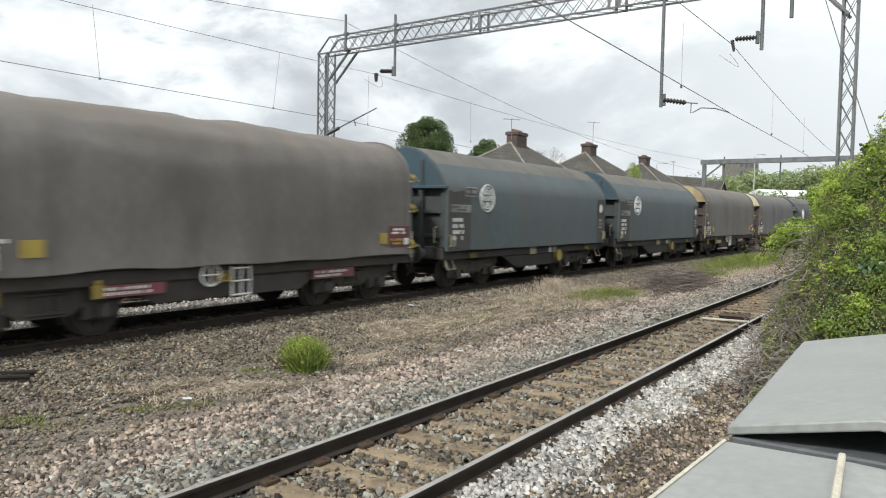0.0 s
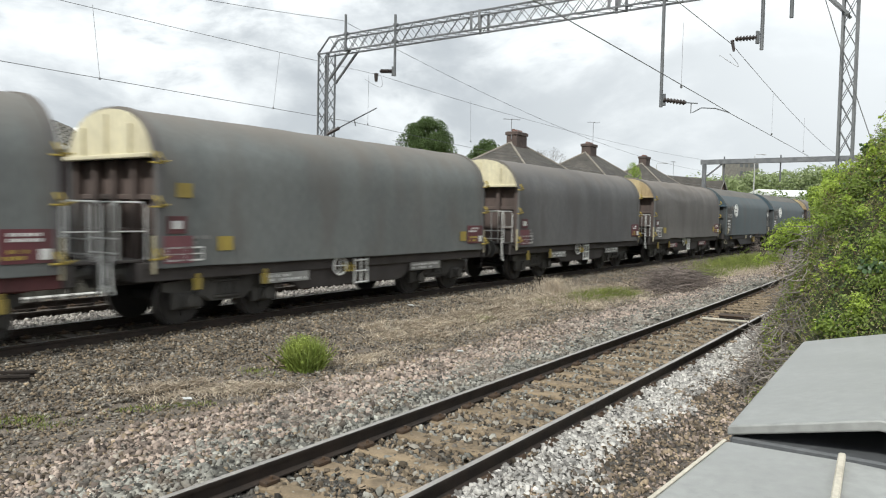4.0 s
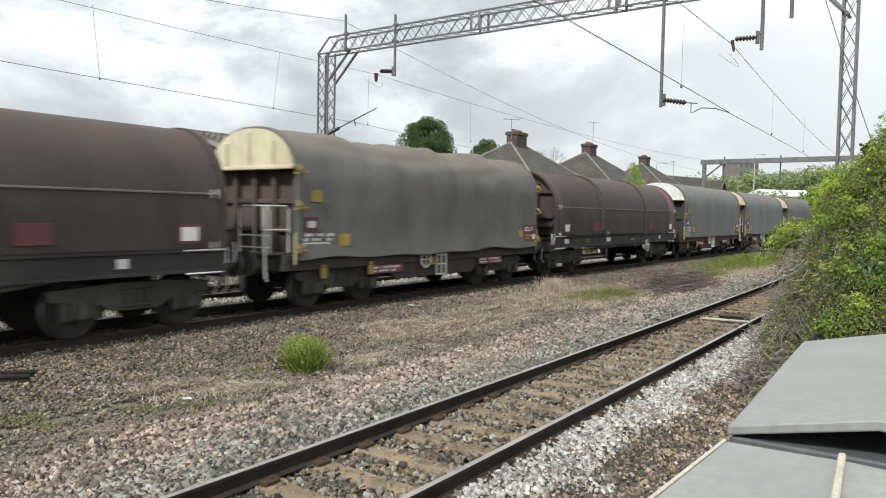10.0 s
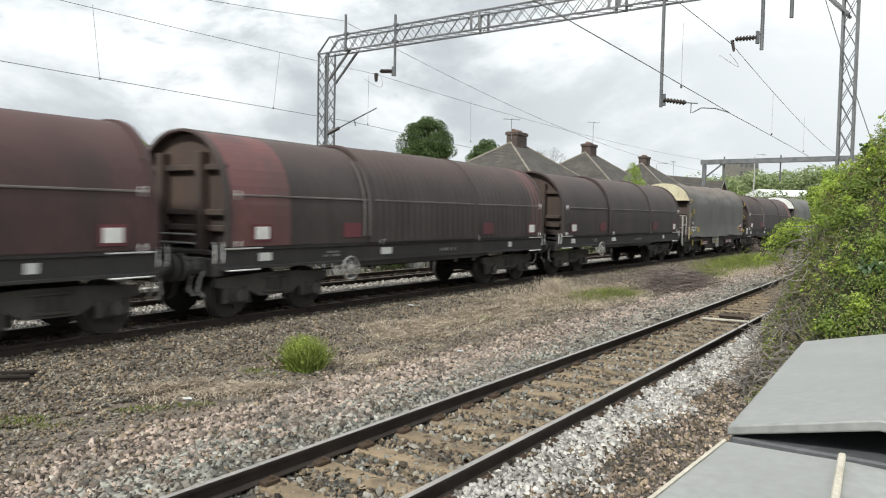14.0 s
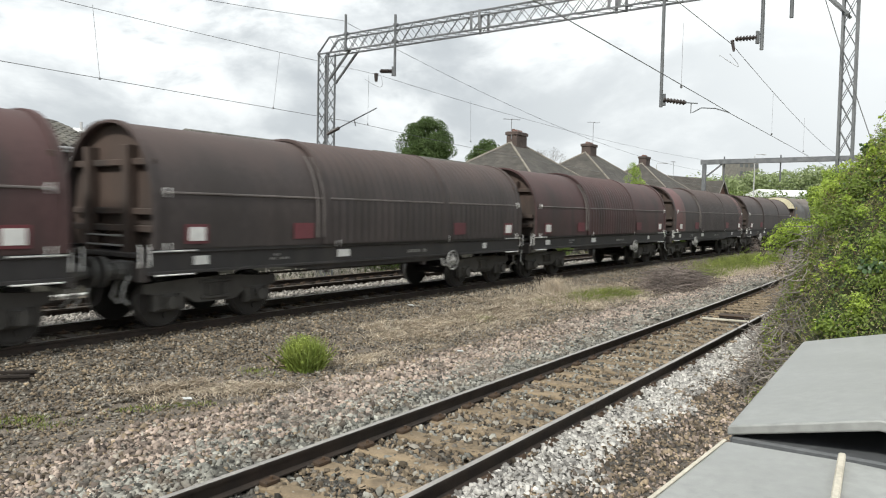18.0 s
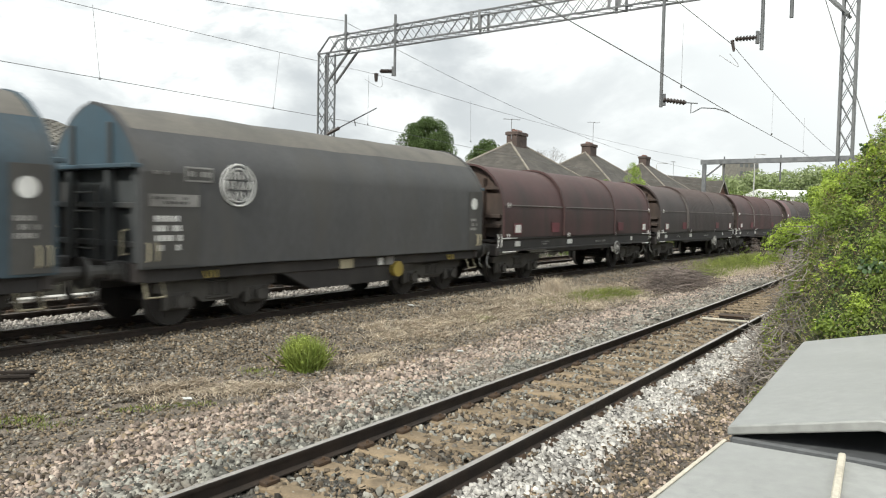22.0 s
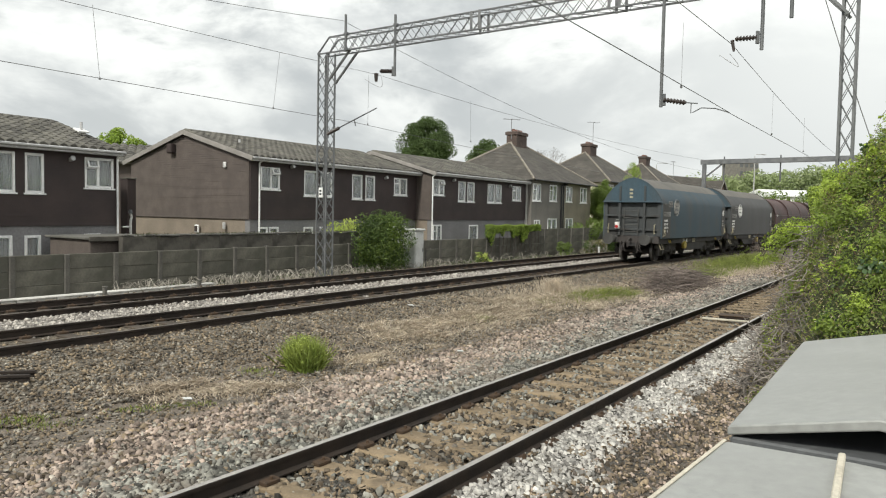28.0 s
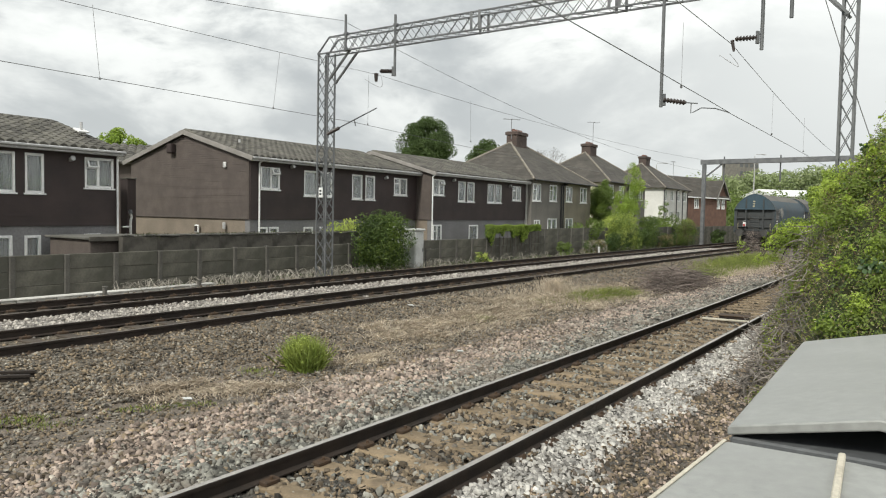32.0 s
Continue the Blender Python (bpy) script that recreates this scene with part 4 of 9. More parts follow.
def back_house():
    """Roof that shows between the two brown blocks."""
    t = thing("back_house", pose(-20.5, 43.0, 0, 0, 0, 20), "house with a low grey tiled roof behind the terraces", "house")
    part("wall", Geo().box(0, 12, 0, 7, -0.6, 5.0, 0.02), M["brick_brown"], t)
    for y0, y1 in ((-0.4, 3.5), (7.4, 3.5)):
        part("roof", roof_tiles(-0.3, 12.3, y0, 4.9, y1, 6.3, 0.5, 0.45), M["tile"], t)
        part("roof_deck", Geo().add([(-0.3, y0, 4.88), (12.3, y0, 4.88), (12.3, y1, 6.28), (-0.3, y1, 6.28)], [(0, 1, 2, 3)]), M["barge"], t)


back_house()


def garden_gate():
    """Narrow dark shed between the two blocks."""
    t = thing("porch", pose(-12.95, 29.3, 0, 0, 0, FACE), "narrow dark brown timber porch between the houses", "porch")
    part("wall", Geo().box(0, 0.4, 0, 0.5, -0.7, 3.45, 0.02), M["cladding"], t)
    part("roof", Geo().box(-0.03, 0.43, -0.03, 0.53, 3.452, 3.5, 0.01), M["tile"], t)


garden_gate()


def flue_pipe():
    t = thing("flue_pipe", pose(-12.3, 28.1, 1.2, 0, 0, FACE), "white plastic flue pipe on a house end wall", "pipe")
    part("pipe", Geo().tube([(0, 0, 0), (0, 0, 0.55), (0.05, 0, 0.7), (0.0, 0, 0.85)], 0.05, 8), M["upvc"], t)
    part("cowl", Geo().cyl((0.0, 0, 0.85), (0.0, 0, 1.0), 0.085, 10, 0.06), M["cabinet_dark"], t)
    part("wall_bracket", Geo().box(-0.35, 0.0, -0.03, 0.03, 0.3, 0.36, 0.008), M["upvc"], t)


flue_pipe()


# ================= fences and walls along the line =================
def fence_run(s0, s1, lat, top, bay, rows, label):
    t = thing("concrete_fence", Matrix(), label, "fence", kind="structure")
    bot = -0.32
    hgt = (top - bot) / rows
    pm = Geo().box(-0.075, 0.075, -0.07, 0.07, 0, top - bot + 0.02, 0.02).mesh("post", M["fence_post"])
    sm = Geo().box(0.055, bay - 0.055, -0.022, 0.022, 0.002, hgt - 0.003, 0.014).mesh("panel", M["fence_concrete"])
    rng = random.Random(s0)
    s = s0
    while s < s1 - 0.01:
        m = track_pose(FAR, s, lat, bot)
        ob = part("post", pm, None, t)
        ob.matrix_basis = m @ pose(0, 0, rng.uniform(-0.03, 0.02), rng.uniform(-1, 1), rng.uniform(-1, 1), 0)
        for r in range(rows):
            ob = part("panel", sm, None, t)
            ob.matrix_basis = m @ pose(0, rng.uniform(-0.008, 0.008), r * hgt, rng.uniform(-0.6, 0.6), rng.uniform(-0.2, 0.2), 0)
        s += bay
    ob = part("post", pm, None, t)
    ob.matrix_basis = track_pose(FAR, s1, lat, bot)


fence_run(-33.3, -0.065, -8.0, 0.95, 1.445, 3, "low weathered concrete post and panel fence")
fence_run(5.0, 13.4, -8.05, 0.98, 1.4, 3, "weathered concrete post and panel fence")
fence_run(13.6, 60.0, -8.1, 1.45, 1.8, 4, "taller weathered concrete panel fence by gardens")


def rendered_wall(s0, s1, lat, top, label):
    t = thing("garden_wall", Matrix(), label, "wall", kind="structure")
    rng = random.Random(7)
    n = int((s1 - s0) / 1.2)
    for i in range(n):
        a, b = s0 + (s1 - s0) * i / n, s0 + (s1 - s0) * (i + 1) / n
        m = track_pose(FAR, (a + b) / 2, lat, 0)
        h = (b - a) / 2
        ob = part("wall_section", Geo().box(-h, h, -0.11, 0.11, -0.7, top, 0.001), M["wall_dark"], t)
        ob.matrix_basis = m
        for k in range(3):
            w = 2 * h / 3
            if rng.random() < 0.08:
                continue
            ob = part("coping", Geo().box(-h + k * w + 0.006, -h + (k + 1) * w - 0.006, -0.16, 0.16, top + 0.002, top + 0.075, 0.025), M["coping"], t)
            ob.matrix_basis = m @ pose(0, rng.uniform(-0.015, 0.015), rng.uniform(0, 0.012), rng.uniform(-2, 2), rng.uniform(-1, 1), rng.uniform(-1.5, 1.5))
    g = np.random.default_rng(8)
    S = np.clip(g.choice([s0 + 1, s0 + 3.4, s0 + 5, s0 + 7.7, s1 - 1], 900) + g.normal(0, 0.5, 900), s0, s1)
    P = np.array([(*on_track(FAR, q, lat + g.uniform(-0.05, 0.17)), 0) for q in S])
    P[:, 2] = top + 0.05 - np.abs(g.normal(0, 0.09, 900)) * (g.random(900) < 0.4)
    V, F = blades(g, P, 0.09, 0.016, 0.8)
    ob = part("moss", raw_mesh("moss", V, F, M["dark_filler"]), None, t, "moss and dry weeds on the coping")
    ob["kind"] = "stuff"


rendered_wall(-9.6, 1.2, -8.7, 1.36, "dark stained rendered wall with stone coping")


def shed():
    t = thing("garden_shed", track_pose(FAR, -10.4, -10.2, -0.7), "low flat-roofed brown garden shed behind the fence", "shed")
    part("wall", Geo().box(0.0, 2.6, -1.2, 1.2, 0, 1.98, 0.02), M["brick_brown"], t)
    part("roof", Geo().box(-0.1, 2.7, -1.35, 1.35, 1.982, 2.06, 0.02), M["coping"], t)
    part("roof_edge", Geo().box(-0.12, 2.72, -1.40, -1.352, 1.94, 2.09, 0.01), M["wall_dark"], t)


shed()


def trough_run():
    t = thing("cable_trough", Matrix(), "pale concrete cable trough with loose lids along the fence", "cable trough", kind="structure")
    me = Geo().box(-0.49, 0.49, -0.17, 0.17, -0.1, 0.16, 0.01).mesh("trough_section", M["trough"])
    lid = Geo().box(-0.495, 0.495, -0.18, 0.18, 0.162, 0.20, 0.01).mesh("lid", M["trough"])
    rng = random.Random(4)
    s = -16.0
    while s < -7.5:
        m = track_pose(FAR, s, -6.95, -0.27)
        ob = part("trough_section", me, None, t)
        ob.matrix_basis = m
        li = part("lid", lid, None, ob)
        li.matrix_basis = pose(0, 0, 0, 0, 0, rng.uniform(-1.5, 1.5))
        s += 1.0


trough_run()


def marker_posts():
    for s, lat, h in ((-11.3, -6.6, 0.32), (-8.2, -6.7, 0.3), (21.0, -6.2, 0.5)):
        t = thing("marker_post", track_pose(FAR, s, lat, -0.25), "short weathered concrete marker post by the track", "post", "marker posts")
        part("shaft", Geo().box(-0.05, 0.05, -0.05, 0.05, 0, h, 0.015), M["fence_post" if s < 0 else "box_white"], t)
        part("cap", Geo().box(-0.065, 0.065, -0.065, 0.065, h, h + 0.05, 0.02), M["fence_post" if s < 0 else "box_white"], t)


marker_posts()


def location_case():
    t = thing("location_case", track_pose(FAR, 3.2, -7.1, -0.24), "tall weathered white lineside equipment case", "equipment case")
    part("body", Geo().box(-0.31, 0.31, -0.26, 0.26, 0.08, 1.72, 0.02), M["box_white"], t)
    part("plinth", Geo().box(-0.36, 0.36, -0.31, 0.31, 0, 0.08, 0.01), M["fence_post"], t)
    part("roof", Geo().box(-0.37, 0.37, -0.33, 0.33, 1.72, 1.82, 0.03), M["box_white"], t)
    d = part("door", Geo().box(-0.28, 0.28, -0.285, -0.261, 0.14, 1.64, 0.01), M["box_white"], t)
    part("handle", Geo().box(0.19, 0.23, -0.315, -0.286, 0.8, 0.95, 0.008), M["cabinet_dark"], d)
    part("cable_post", Geo().cyl((0.44, -0.3, 0), (0.44, -0.3, 0.95), 0.02, 8), M["black_pipe"], t)


location_case()


# ================= grey cabinets beside the camera =================
def cabinet(m, w, l, z_top, rise, label):
    """Kiosk with a slightly pitched lid: x along the track, y towards it."""
    t = thing("equipment_cabinet", m, label, "equipment cabinet", "grey trackside cabinets")
    h = z_top
    part("body", Geo().box(0.05, l - 0.05, -w + 0.05, -0.05, 0, h - 0.10, 0.015), M["cabinet_dark"], t)
    part("base", Geo().box(0.0, l, -w, 0.0, -0.06, 0.0, 0.01), M["fence_post"], t)
    g = Geo()
    prof = [(0.0, h - 0.05), (0.0, h - 0.012), (-0.012, h), (-w * 0.48, h + rise), (-w + 0.012, h + rise * 0.45), (-w, h + rise * 0.45 - 0.012),
            (-w, h + rise * 0.45 - 0.05), (-w * 0.48, h + rise - 0.052)]
    g.prism(prof, 0.0, l)
    lid = part("lid", g, M["cabinet_grey"], t, "pale grey pitched lid")
    mod = lid.modifiers.new("bevel", "BEVEL")
    mod.width, mod.segments, mod.limit_method = 0.012, 2, "ANGLE"
    part("lip", Geo().box(0.012, l - 0.012, -w + 0.012, -0.012, h - 0.10, h - 0.0555, 0.01), M["cabinet_dark"], t)
    for x in (0.25, l - 0.25):
        part("hinge", Geo().cyl((x - 0.06, 0.004, h - 0.08), (x + 0.06, 0.004, h - 0.08), 0.012, 8), M["steel_galv"], t)
    return t


def build_cabinets():
    cabinet(pose(1.39, 3.41, -0.42, 0, 0, 56.9), 1.3, 2.89, 1.72, 0.135, "grey trackside cabinet with a pale pitched lid")
    near_c = cabinet(pose(-0.02, 1.538, -0.42, 0, 0, 52.0), 1.1, 2.15, 1.70, 0.02, "grey trackside cabinet with a flat pale lid and edge strip")
    part("edge_strip", Geo().beam((1.2, -0.590, 1.742), (2.13, -0.482, 1.742), 0.028, 0.03, 0.005), M["strip_white"], near_c, "weathered white timber strip")
    part("edge_trim", Geo().box(0.0, 2.155, -0.012, 0.004, 1.698, 1.706, 0.002), M["strip_white"], near_c)


build_cabinets()
# ================= overhead line =================
BX, BY = math.cos(0.618), -math.sin(0.618)
MAST = Vector((-4.46, 27.0, 0))


def on_beam(L, z, back=0.0):
    """Point L metres along the gantry from the left mast; back: towards the distance."""
    return Vector((MAST.x + BX * L - BY * back, MAST.y + BY * L + BX * back, z))


def lattice(g, p0, p1, a, b, pitch, leg, lace, ca=Vector((1, 0, 0)), cb=Vector((0, 1, 0))):
    """Four legs with crossed laces between p0 and p1; a and b: half widths along ca and cb."""
    p0, p1 = Vector(p0), Vector(p1)
    n = max(2, round((p1 - p0).length / pitch))
    cs = [ca * sa * a + cb * sb * b for sa, sb in ((-1, -1), (1, -1), (1, 1), (-1, 1))]
    for c in cs:
        g.beam(p0 + c, p1 + c, leg, leg, 0.004, up=ca)
    for i in range(n):
        q0, q1 = p0.lerp(p1, i / n), p0.lerp(p1, (i + 1) / n)
        for k in range(4):
            c, d = cs[k], cs[(k + 1) % 4]
            g.beam(q0 + c, q1 + d, lace, lace * 0.5, 0.002, up=ca + cb * 0.3)
            g.beam(q0 + d, q1 + c, lace, lace * 0.5, 0.002, up=ca + cb * 0.3)


def insulator(g, p0, p1, r=0.075, n=7):
    p0, p1 = Vector(p0), Vector(p1)
    g.cyl(p0, p1, r * 0.5, 8)
    for i in range(n):
        a, b = p0.lerp(p1, (i + 0.15) / n), p0.lerp(p1, (i + 0.6) / n)
        g.cyl(a, b, r, 10, r * 0.7)


def gantry():
    t = thing("overhead_line_gantry", Matrix(), "grey steel lattice gantry carrying overhead line equipment", "gantry")
    bd, td = Vector((BX, BY, 0)), Vector((-BY, BX, 0))
    for L, a, b, z0, top in ((0.0, 0.24, 0.19, -0.3, 8.15), (17.12, 0.15, 0.12, -0.5, 8.2)):
        g = Geo()
        foot = on_beam(L, z0)
        lattice(g, foot - bd * (0.05 if L == 0 else -0.02), on_beam(L, top), a, b, 0.52 if L == 0 else 0.62, 0.055, 0.03, bd, td)
        part("mast", g, M["steel_galv"], t, "grey lattice mast")
        ft = part("footing", Geo().box(-0.5, 0.5, -0.5, 0.5, -0.3, 0.06, 0.03), M["fence_post"], t)
        ft.matrix_basis = Matrix.Translation(foot)
    g = Geo()
    n = 34
    lo, hi = 8.10, 8.66
    corners = [(sb, z) for z in (lo, hi) for sb in (-0.24, 0.24)]
    for sb, z in corners:
        g.beam(on_beam(0.35 if z == hi else -0.24, z, sb), on_beam(17.0 if z == hi else 17.6, z, sb), 0.05, 0.05, 0.004)
    for i in range(n):
        a, b = 0.35 + 16.6 * i / n, 0.35 + 16.6 * (i + 1) / n
        for sb in (-0.24, 0.24):
            g.beam(on_beam(a, lo, sb), on_beam(b, hi, sb), 0.028, 0.014, 0.002)
            g.beam(on_beam(a, hi, sb), on_beam(b, lo, sb), 0.028, 0.014, 0.002)
        for z in (lo, hi):
            g.beam(on_beam(a, z, -0.24), on_beam(b, z, 0.24), 0.028, 0.014, 0.002)
    for sb in (-0.24, 0.24):
        g.beam(on_beam(-0.24, lo, sb), on_beam(0.35, hi, sb), 0.05, 0.05, 0.004)
        g.beam(on_beam(17.6, lo, sb), on_beam(17.0, hi, sb), 0.05, 0.05, 0.004)
    for L in (6.6, 6.9, 11.2, 11.5):
        for sb in (-0.27, 0.27):
            g.beam(on_beam(L, lo - 0.03, sb), on_beam(L, hi + 0.03, sb), 0.08, 0.03, 0.004)
    part("lattice_beam", g, M["steel_galv"], t, "grey lattice cross beam")
    for sb in (-0.2, 0.2):
        part("knee_brace", Geo().beam(on_beam(0.25, 7.05, sb), on_beam(1.35, 8.1, sb), 0.07, 0.07, 0.005), M["steel_galv"], t)
        part("knee_brace", Geo().beam(on_beam(17.1, 7.1, sb), on_beam(16.2, 8.1, sb), 0.07, 0.07, 0.005), M["steel_galv"], t)
    # drop tubes: distance along the beam, top, foot
    for L, z1, z0 in ((1.25, 9.33, 8.05), (3.55, 9.0, 6.93), (12.78, 8.75, 5.23), (15.25, 8.75, 6.46), (15.9, 8.75, 7.15)):
        part("drop_tube", Geo().cyl(on_beam(L, z0, -0.33), on_beam(L, z1, -0.33), 0.045, 10), M["steel_paint_grey"], t, "grey steel drop tube")
        for z in (lo, hi):
            part("clamp", Geo().beam(on_beam(L - 0.08, z, -0.30), on_beam(L + 0.08, z, -0.30), 0.12, 0.1, 0.01), M["steel_paint_grey"], t)
    for a, b in (((3.47, 7.10), (2.9, 7.16)), ((15.15, 6.78), (14.62, 6.80)), ((12.86, 5.42), (13.45, 5.30)), ((0.40, 5.12), (1.0, 5.32))):
        g = Geo()
        insulator(g, on_beam(a[0], a[1], -0.33), on_beam(b[0], b[1], -0.33))
        part("insulator", g, M["insulator"], t, "dark ribbed porcelain insulator")
        part("insulator_cap", Geo().beam(on_beam(a[0], a[1] - 0.16, -0.33), on_beam(a[0], a[1] + 0.16, -0.33), 0.09, 0.05, 0.01), M["steel_paint_grey"], t)
    g = Geo().cyl(on_beam(2.72, 7.1, -0.33), on_beam(2.72, 6.82, -0.33), 0.08, 8, 0.05)
    part("suspension_clamp", g, M["insulator"], t)
    part("suspension_clamp", Geo().cyl(on_beam(14.55, 6.78, -0.33), on_beam(14.6, 6.5, -0.33), 0.05, 8, 0.03), M["insulator"], t)
    # registration arms
    g = Geo().tube([on_beam(0.95, 5.31, -0.33), on_beam(2.75, 5.90, -0.33)], 0.022)
    g.tube([on_beam(1.72, 5.56, -0.33), on_beam(1.78, 5.35, -0.33)], 0.022)
    part("registration_arm", g, M["steel_paint_grey"], t, "slanted steel registration arm")
    g = Geo().tube([on_beam(13.4, 5.31, -0.33), on_beam(13.75, 5.26, -0.33)], 0.015)
    g.tube([on_beam(13.58, 5.27, -0.33), on_beam(13.58, 5.02, -0.33), on_beam(13.66, 5.05, -0.33), on_beam(13.85, 5.14, -0.33), on_beam(14.2, 5.10, -0.33), on_beam(14.55, 4.97, -0.33)], 0.014)
    part("registration_arm", g, M["steel_paint_grey"], t, "bent steady arm")


gantry()


def mast_plate():
    t = thing("mast_plate", Matrix.Translation(on_beam(0.0, 2.98, -0.26)) @ pose(0, 0, 0, 0, 0, -35), "small white plate with dark bars on the mast", "sign")
    part("plate", Geo().box(-0.10, 0.10, -0.012, 0.0, -0.18, 0.18, 0.003), M["upvc"], t)
    for k in range(2):
        part("bar", Geo().box(-0.05, 0.05, -0.018, -0.0125, -0.10 + 0.12 * k, -0.03 + 0.12 * k, 0.001), M["black_pipe"], t, "dark bar, illegible")
    part("band", Geo().box(-0.15, 0.15, 0.001, 0.02, -0.03, 0.03, 0.003), M["steel_galv"], t)


mast_plate()


def far_portal(s, z_top, z0, lat_l, lat_r, label, lat_tubes):
    t = thing("overhead_line_portal", track_pose(FAR, s, 0, 0), label, "gantry", "plain steel portals over the line")
    for y in (-lat_l, -lat_r):
        part("post", Geo().box(-0.17, 0.17, y - 0.14, y + 0.14, z0, z_top - 0.2, 0.01), M["steel_galv"], t)
    part("cross_beam", Geo().box(-0.16, 0.16, -lat_r - 0.4, -lat_l + 0.3, z_top - 0.198, z_top + 0.2, 0.015), M["steel_galv"], t)
    part("knee_brace", Geo().beam((0, -lat_l, z_top - 1.35), (0, -lat_l - 1.45, z_top - 0.2), 0.12, 0.12, 0.01), M["steel_galv"], t)
    for y in lat_tubes:
        part("drop_tube", Geo().cyl((0.25, -y, z_top - 1.7), (0.25, -y, z_top + 0.45), 0.06, 8), M["steel_paint_grey"], t)


far_portal(40.6, 7.0, -0.3, -5.75, 14.5, "grey steel portal over the tracks with knee brace", (-4.2, 0.2, 6.2))
far_portal(95.0, 7.4, -0.3, -6.6, 14.0, "distant grey steel portal over the tracks", (-4.0, 0.0))


def wires():
    """Contact and messenger wires with droppers; each run sags between its supports."""
    def run(name, line, lat, spans, r, label, mat="wire"):
        g = Geo()
        for (s0, z0), (s1, z1), sag in spans:
            n = 22
            pts = []
            for i in range(n + 1):
                f = i / n
                x, y = on_track(line, s0 + (s1 - s0) * f, lat)
                pts.append((x, y, z0 + (z1 - z0) * f - 4 * sag * f * (1 - f)))
            g.tube(pts, r, 5)
        t = thing(name, Matrix(), label, "overhead wire", "overhead wires")
        part("strand", g, M[mat], t)
        return t

    def at(line, x, y):
        th = line[1]
        return (x - line[0]) * math.sin(th) + (y - 25) * math.cos(th)

    far_p, near_p = on_beam(1.77, 0, -0.33), on_beam(14.55, 0, -0.33)
    sf, sn = at(FAR, far_p.x, far_p.y), at(NEAR, near_p.x, near_p.y)
    lf = float(lateral(FAR, np.array(far_p.x), np.array(far_p.y)))
    ln = float(lateral(NEAR, np.array(near_p.x), np.array(near_p.y)))
    mf = on_beam(2.72, 0, -0.33)
    lm = float(lateral(FAR, np.array(mf.x), np.array(mf.y)))
    ef = on_beam(1.1, 0, -0.33)
    le = float(lateral(FAR, np.array(ef.x), np.array(ef.y)))
    D = 42.0
    run("contact_wire", FAR, lf, [((sf - D, 5.75), (sf, 5.46), 0.05), ((sf, 5.46), (sf + D, 5.0), 0.3), ((sf + D, 5.0), (sf + 2 * D, 5.0), 0.1)], 0.0085, "taut dark contact wire over the far track")
    run("messenger_wire", FAR, lm, [((sf - D, 7.0), (sf, 7.07), 0.2), ((sf, 7.07), (sf + D, 6.9), 0.35), ((sf + D, 6.9), (sf + 2 * D, 6.8), 0.5)], 0.007, "sagging messenger wire over the far track")
    run("contact_wire", NEAR, ln, [((sn - D, 5.6), (sn, 4.97), 0.0), ((sn, 4.96), (sn + D, 4.95), 0.05), ((sn + D, 4.95), (sn + 2 * D, 4.95), 0.05)], 0.0085, "taut dark contact wire over the near track")
    run("messenger_wire", NEAR, ln, [((sn - D, 7.0), (sn, 6.68), 0.25), ((sn, 6.68), (sn + D, 6.4), 0.72), ((sn + D, 6.5), (sn + 2 * D, 6.5), 0.7)], 0.008, "sagging messenger wire over the near track")
    run("earth_wire", FAR, le, [((sf - D, 9.1), (sf, 9.14), 1.5), ((sf, 9.14), (sf + D, 6.27), 0.78), ((sf + D, 6.27), (sf + 2 * D, 6.27), 0.3)], 0.0085, "sagging earth wire along the mast tops")
    t = thing("dropper_wires", Matrix(), "thin dropper wires between messenger and contact wires", "overhead wire")
    for line, la, lb, zm, zc, pairs in ((FAR, lm, lf, 6.98, 5.48, ((-18.6, -17.9), (-12.9, -12.2), (-7.2, -6.6), (-3.2, -2.15), (3.16, 4.65))),
                                        (NEAR, ln, ln, 6.3, 4.99, ((-12.5, -12.5), (-2.76, -2.76), (4.0, 4.0)))):
        for sa, sb in pairs:
            x0, y0 = on_track(line, sa, la)
            x1, y1 = on_track(line, sb, lb)
            part("dropper", Geo().cyl((x0, y0, zm), (x1, y1, zc), 0.0045, 5), M["wire_pale"], t)
            part("dropper_clip", Geo().box(-0.02, 0.02, -0.02, 0.02, -0.03, 0.03, 0.006, Matrix.Translation((x1, y1, zc))), M["wire"], t)
    t = thing("stay_wire", Matrix(), "slanting steel stay wire beside the mast", "overhead wire", "overhead wires")
    part("strand", Geo().tube([on_beam(16.25, 8.66, -0.3), on_beam(17.1, 5.9, -0.35), on_beam(18.2, 2.6, -0.45), on_beam(19.0, 0.2, -0.5)], 0.011, 6), M["wire"], t)
    # bonding loops under the two suspension insulators
    for L0, L1, z in ((2.95, 2.2, 6.95), (14.5, 14.25, 6.45)):
        lp = thing("jumper_loop", Matrix(), "thin slack jumper wire under an insulator", "overhead wire", "jumper loops")
        pts = [on_beam(L0 + (L1 - L0) * f + 0.35 * math.sin(math.pi * f), z - 0.34 * math.sin(math.pi * f), -0.33) for f in np.linspace(0, 1, 9)]
        part("strand", Geo().tube(pts, 0.008, 5), M["wire_pale"], lp)


wires()
# ================= the train =================
def paint(name, c1, c2, dirt, amount=0.6, rough=0.75, metal=0.0, bump=0.12, crown=None, spec=0.45):
    """Road-grimed paint or sheet: streaks that run down and dust at two scales."""
    return surface(name, c1, c2, 0.9, rough, metal, bump, 25, (dirt, 1.3, amount), stretch=(1.0, 1.0, 0.35), crown=crown, spec=spec)


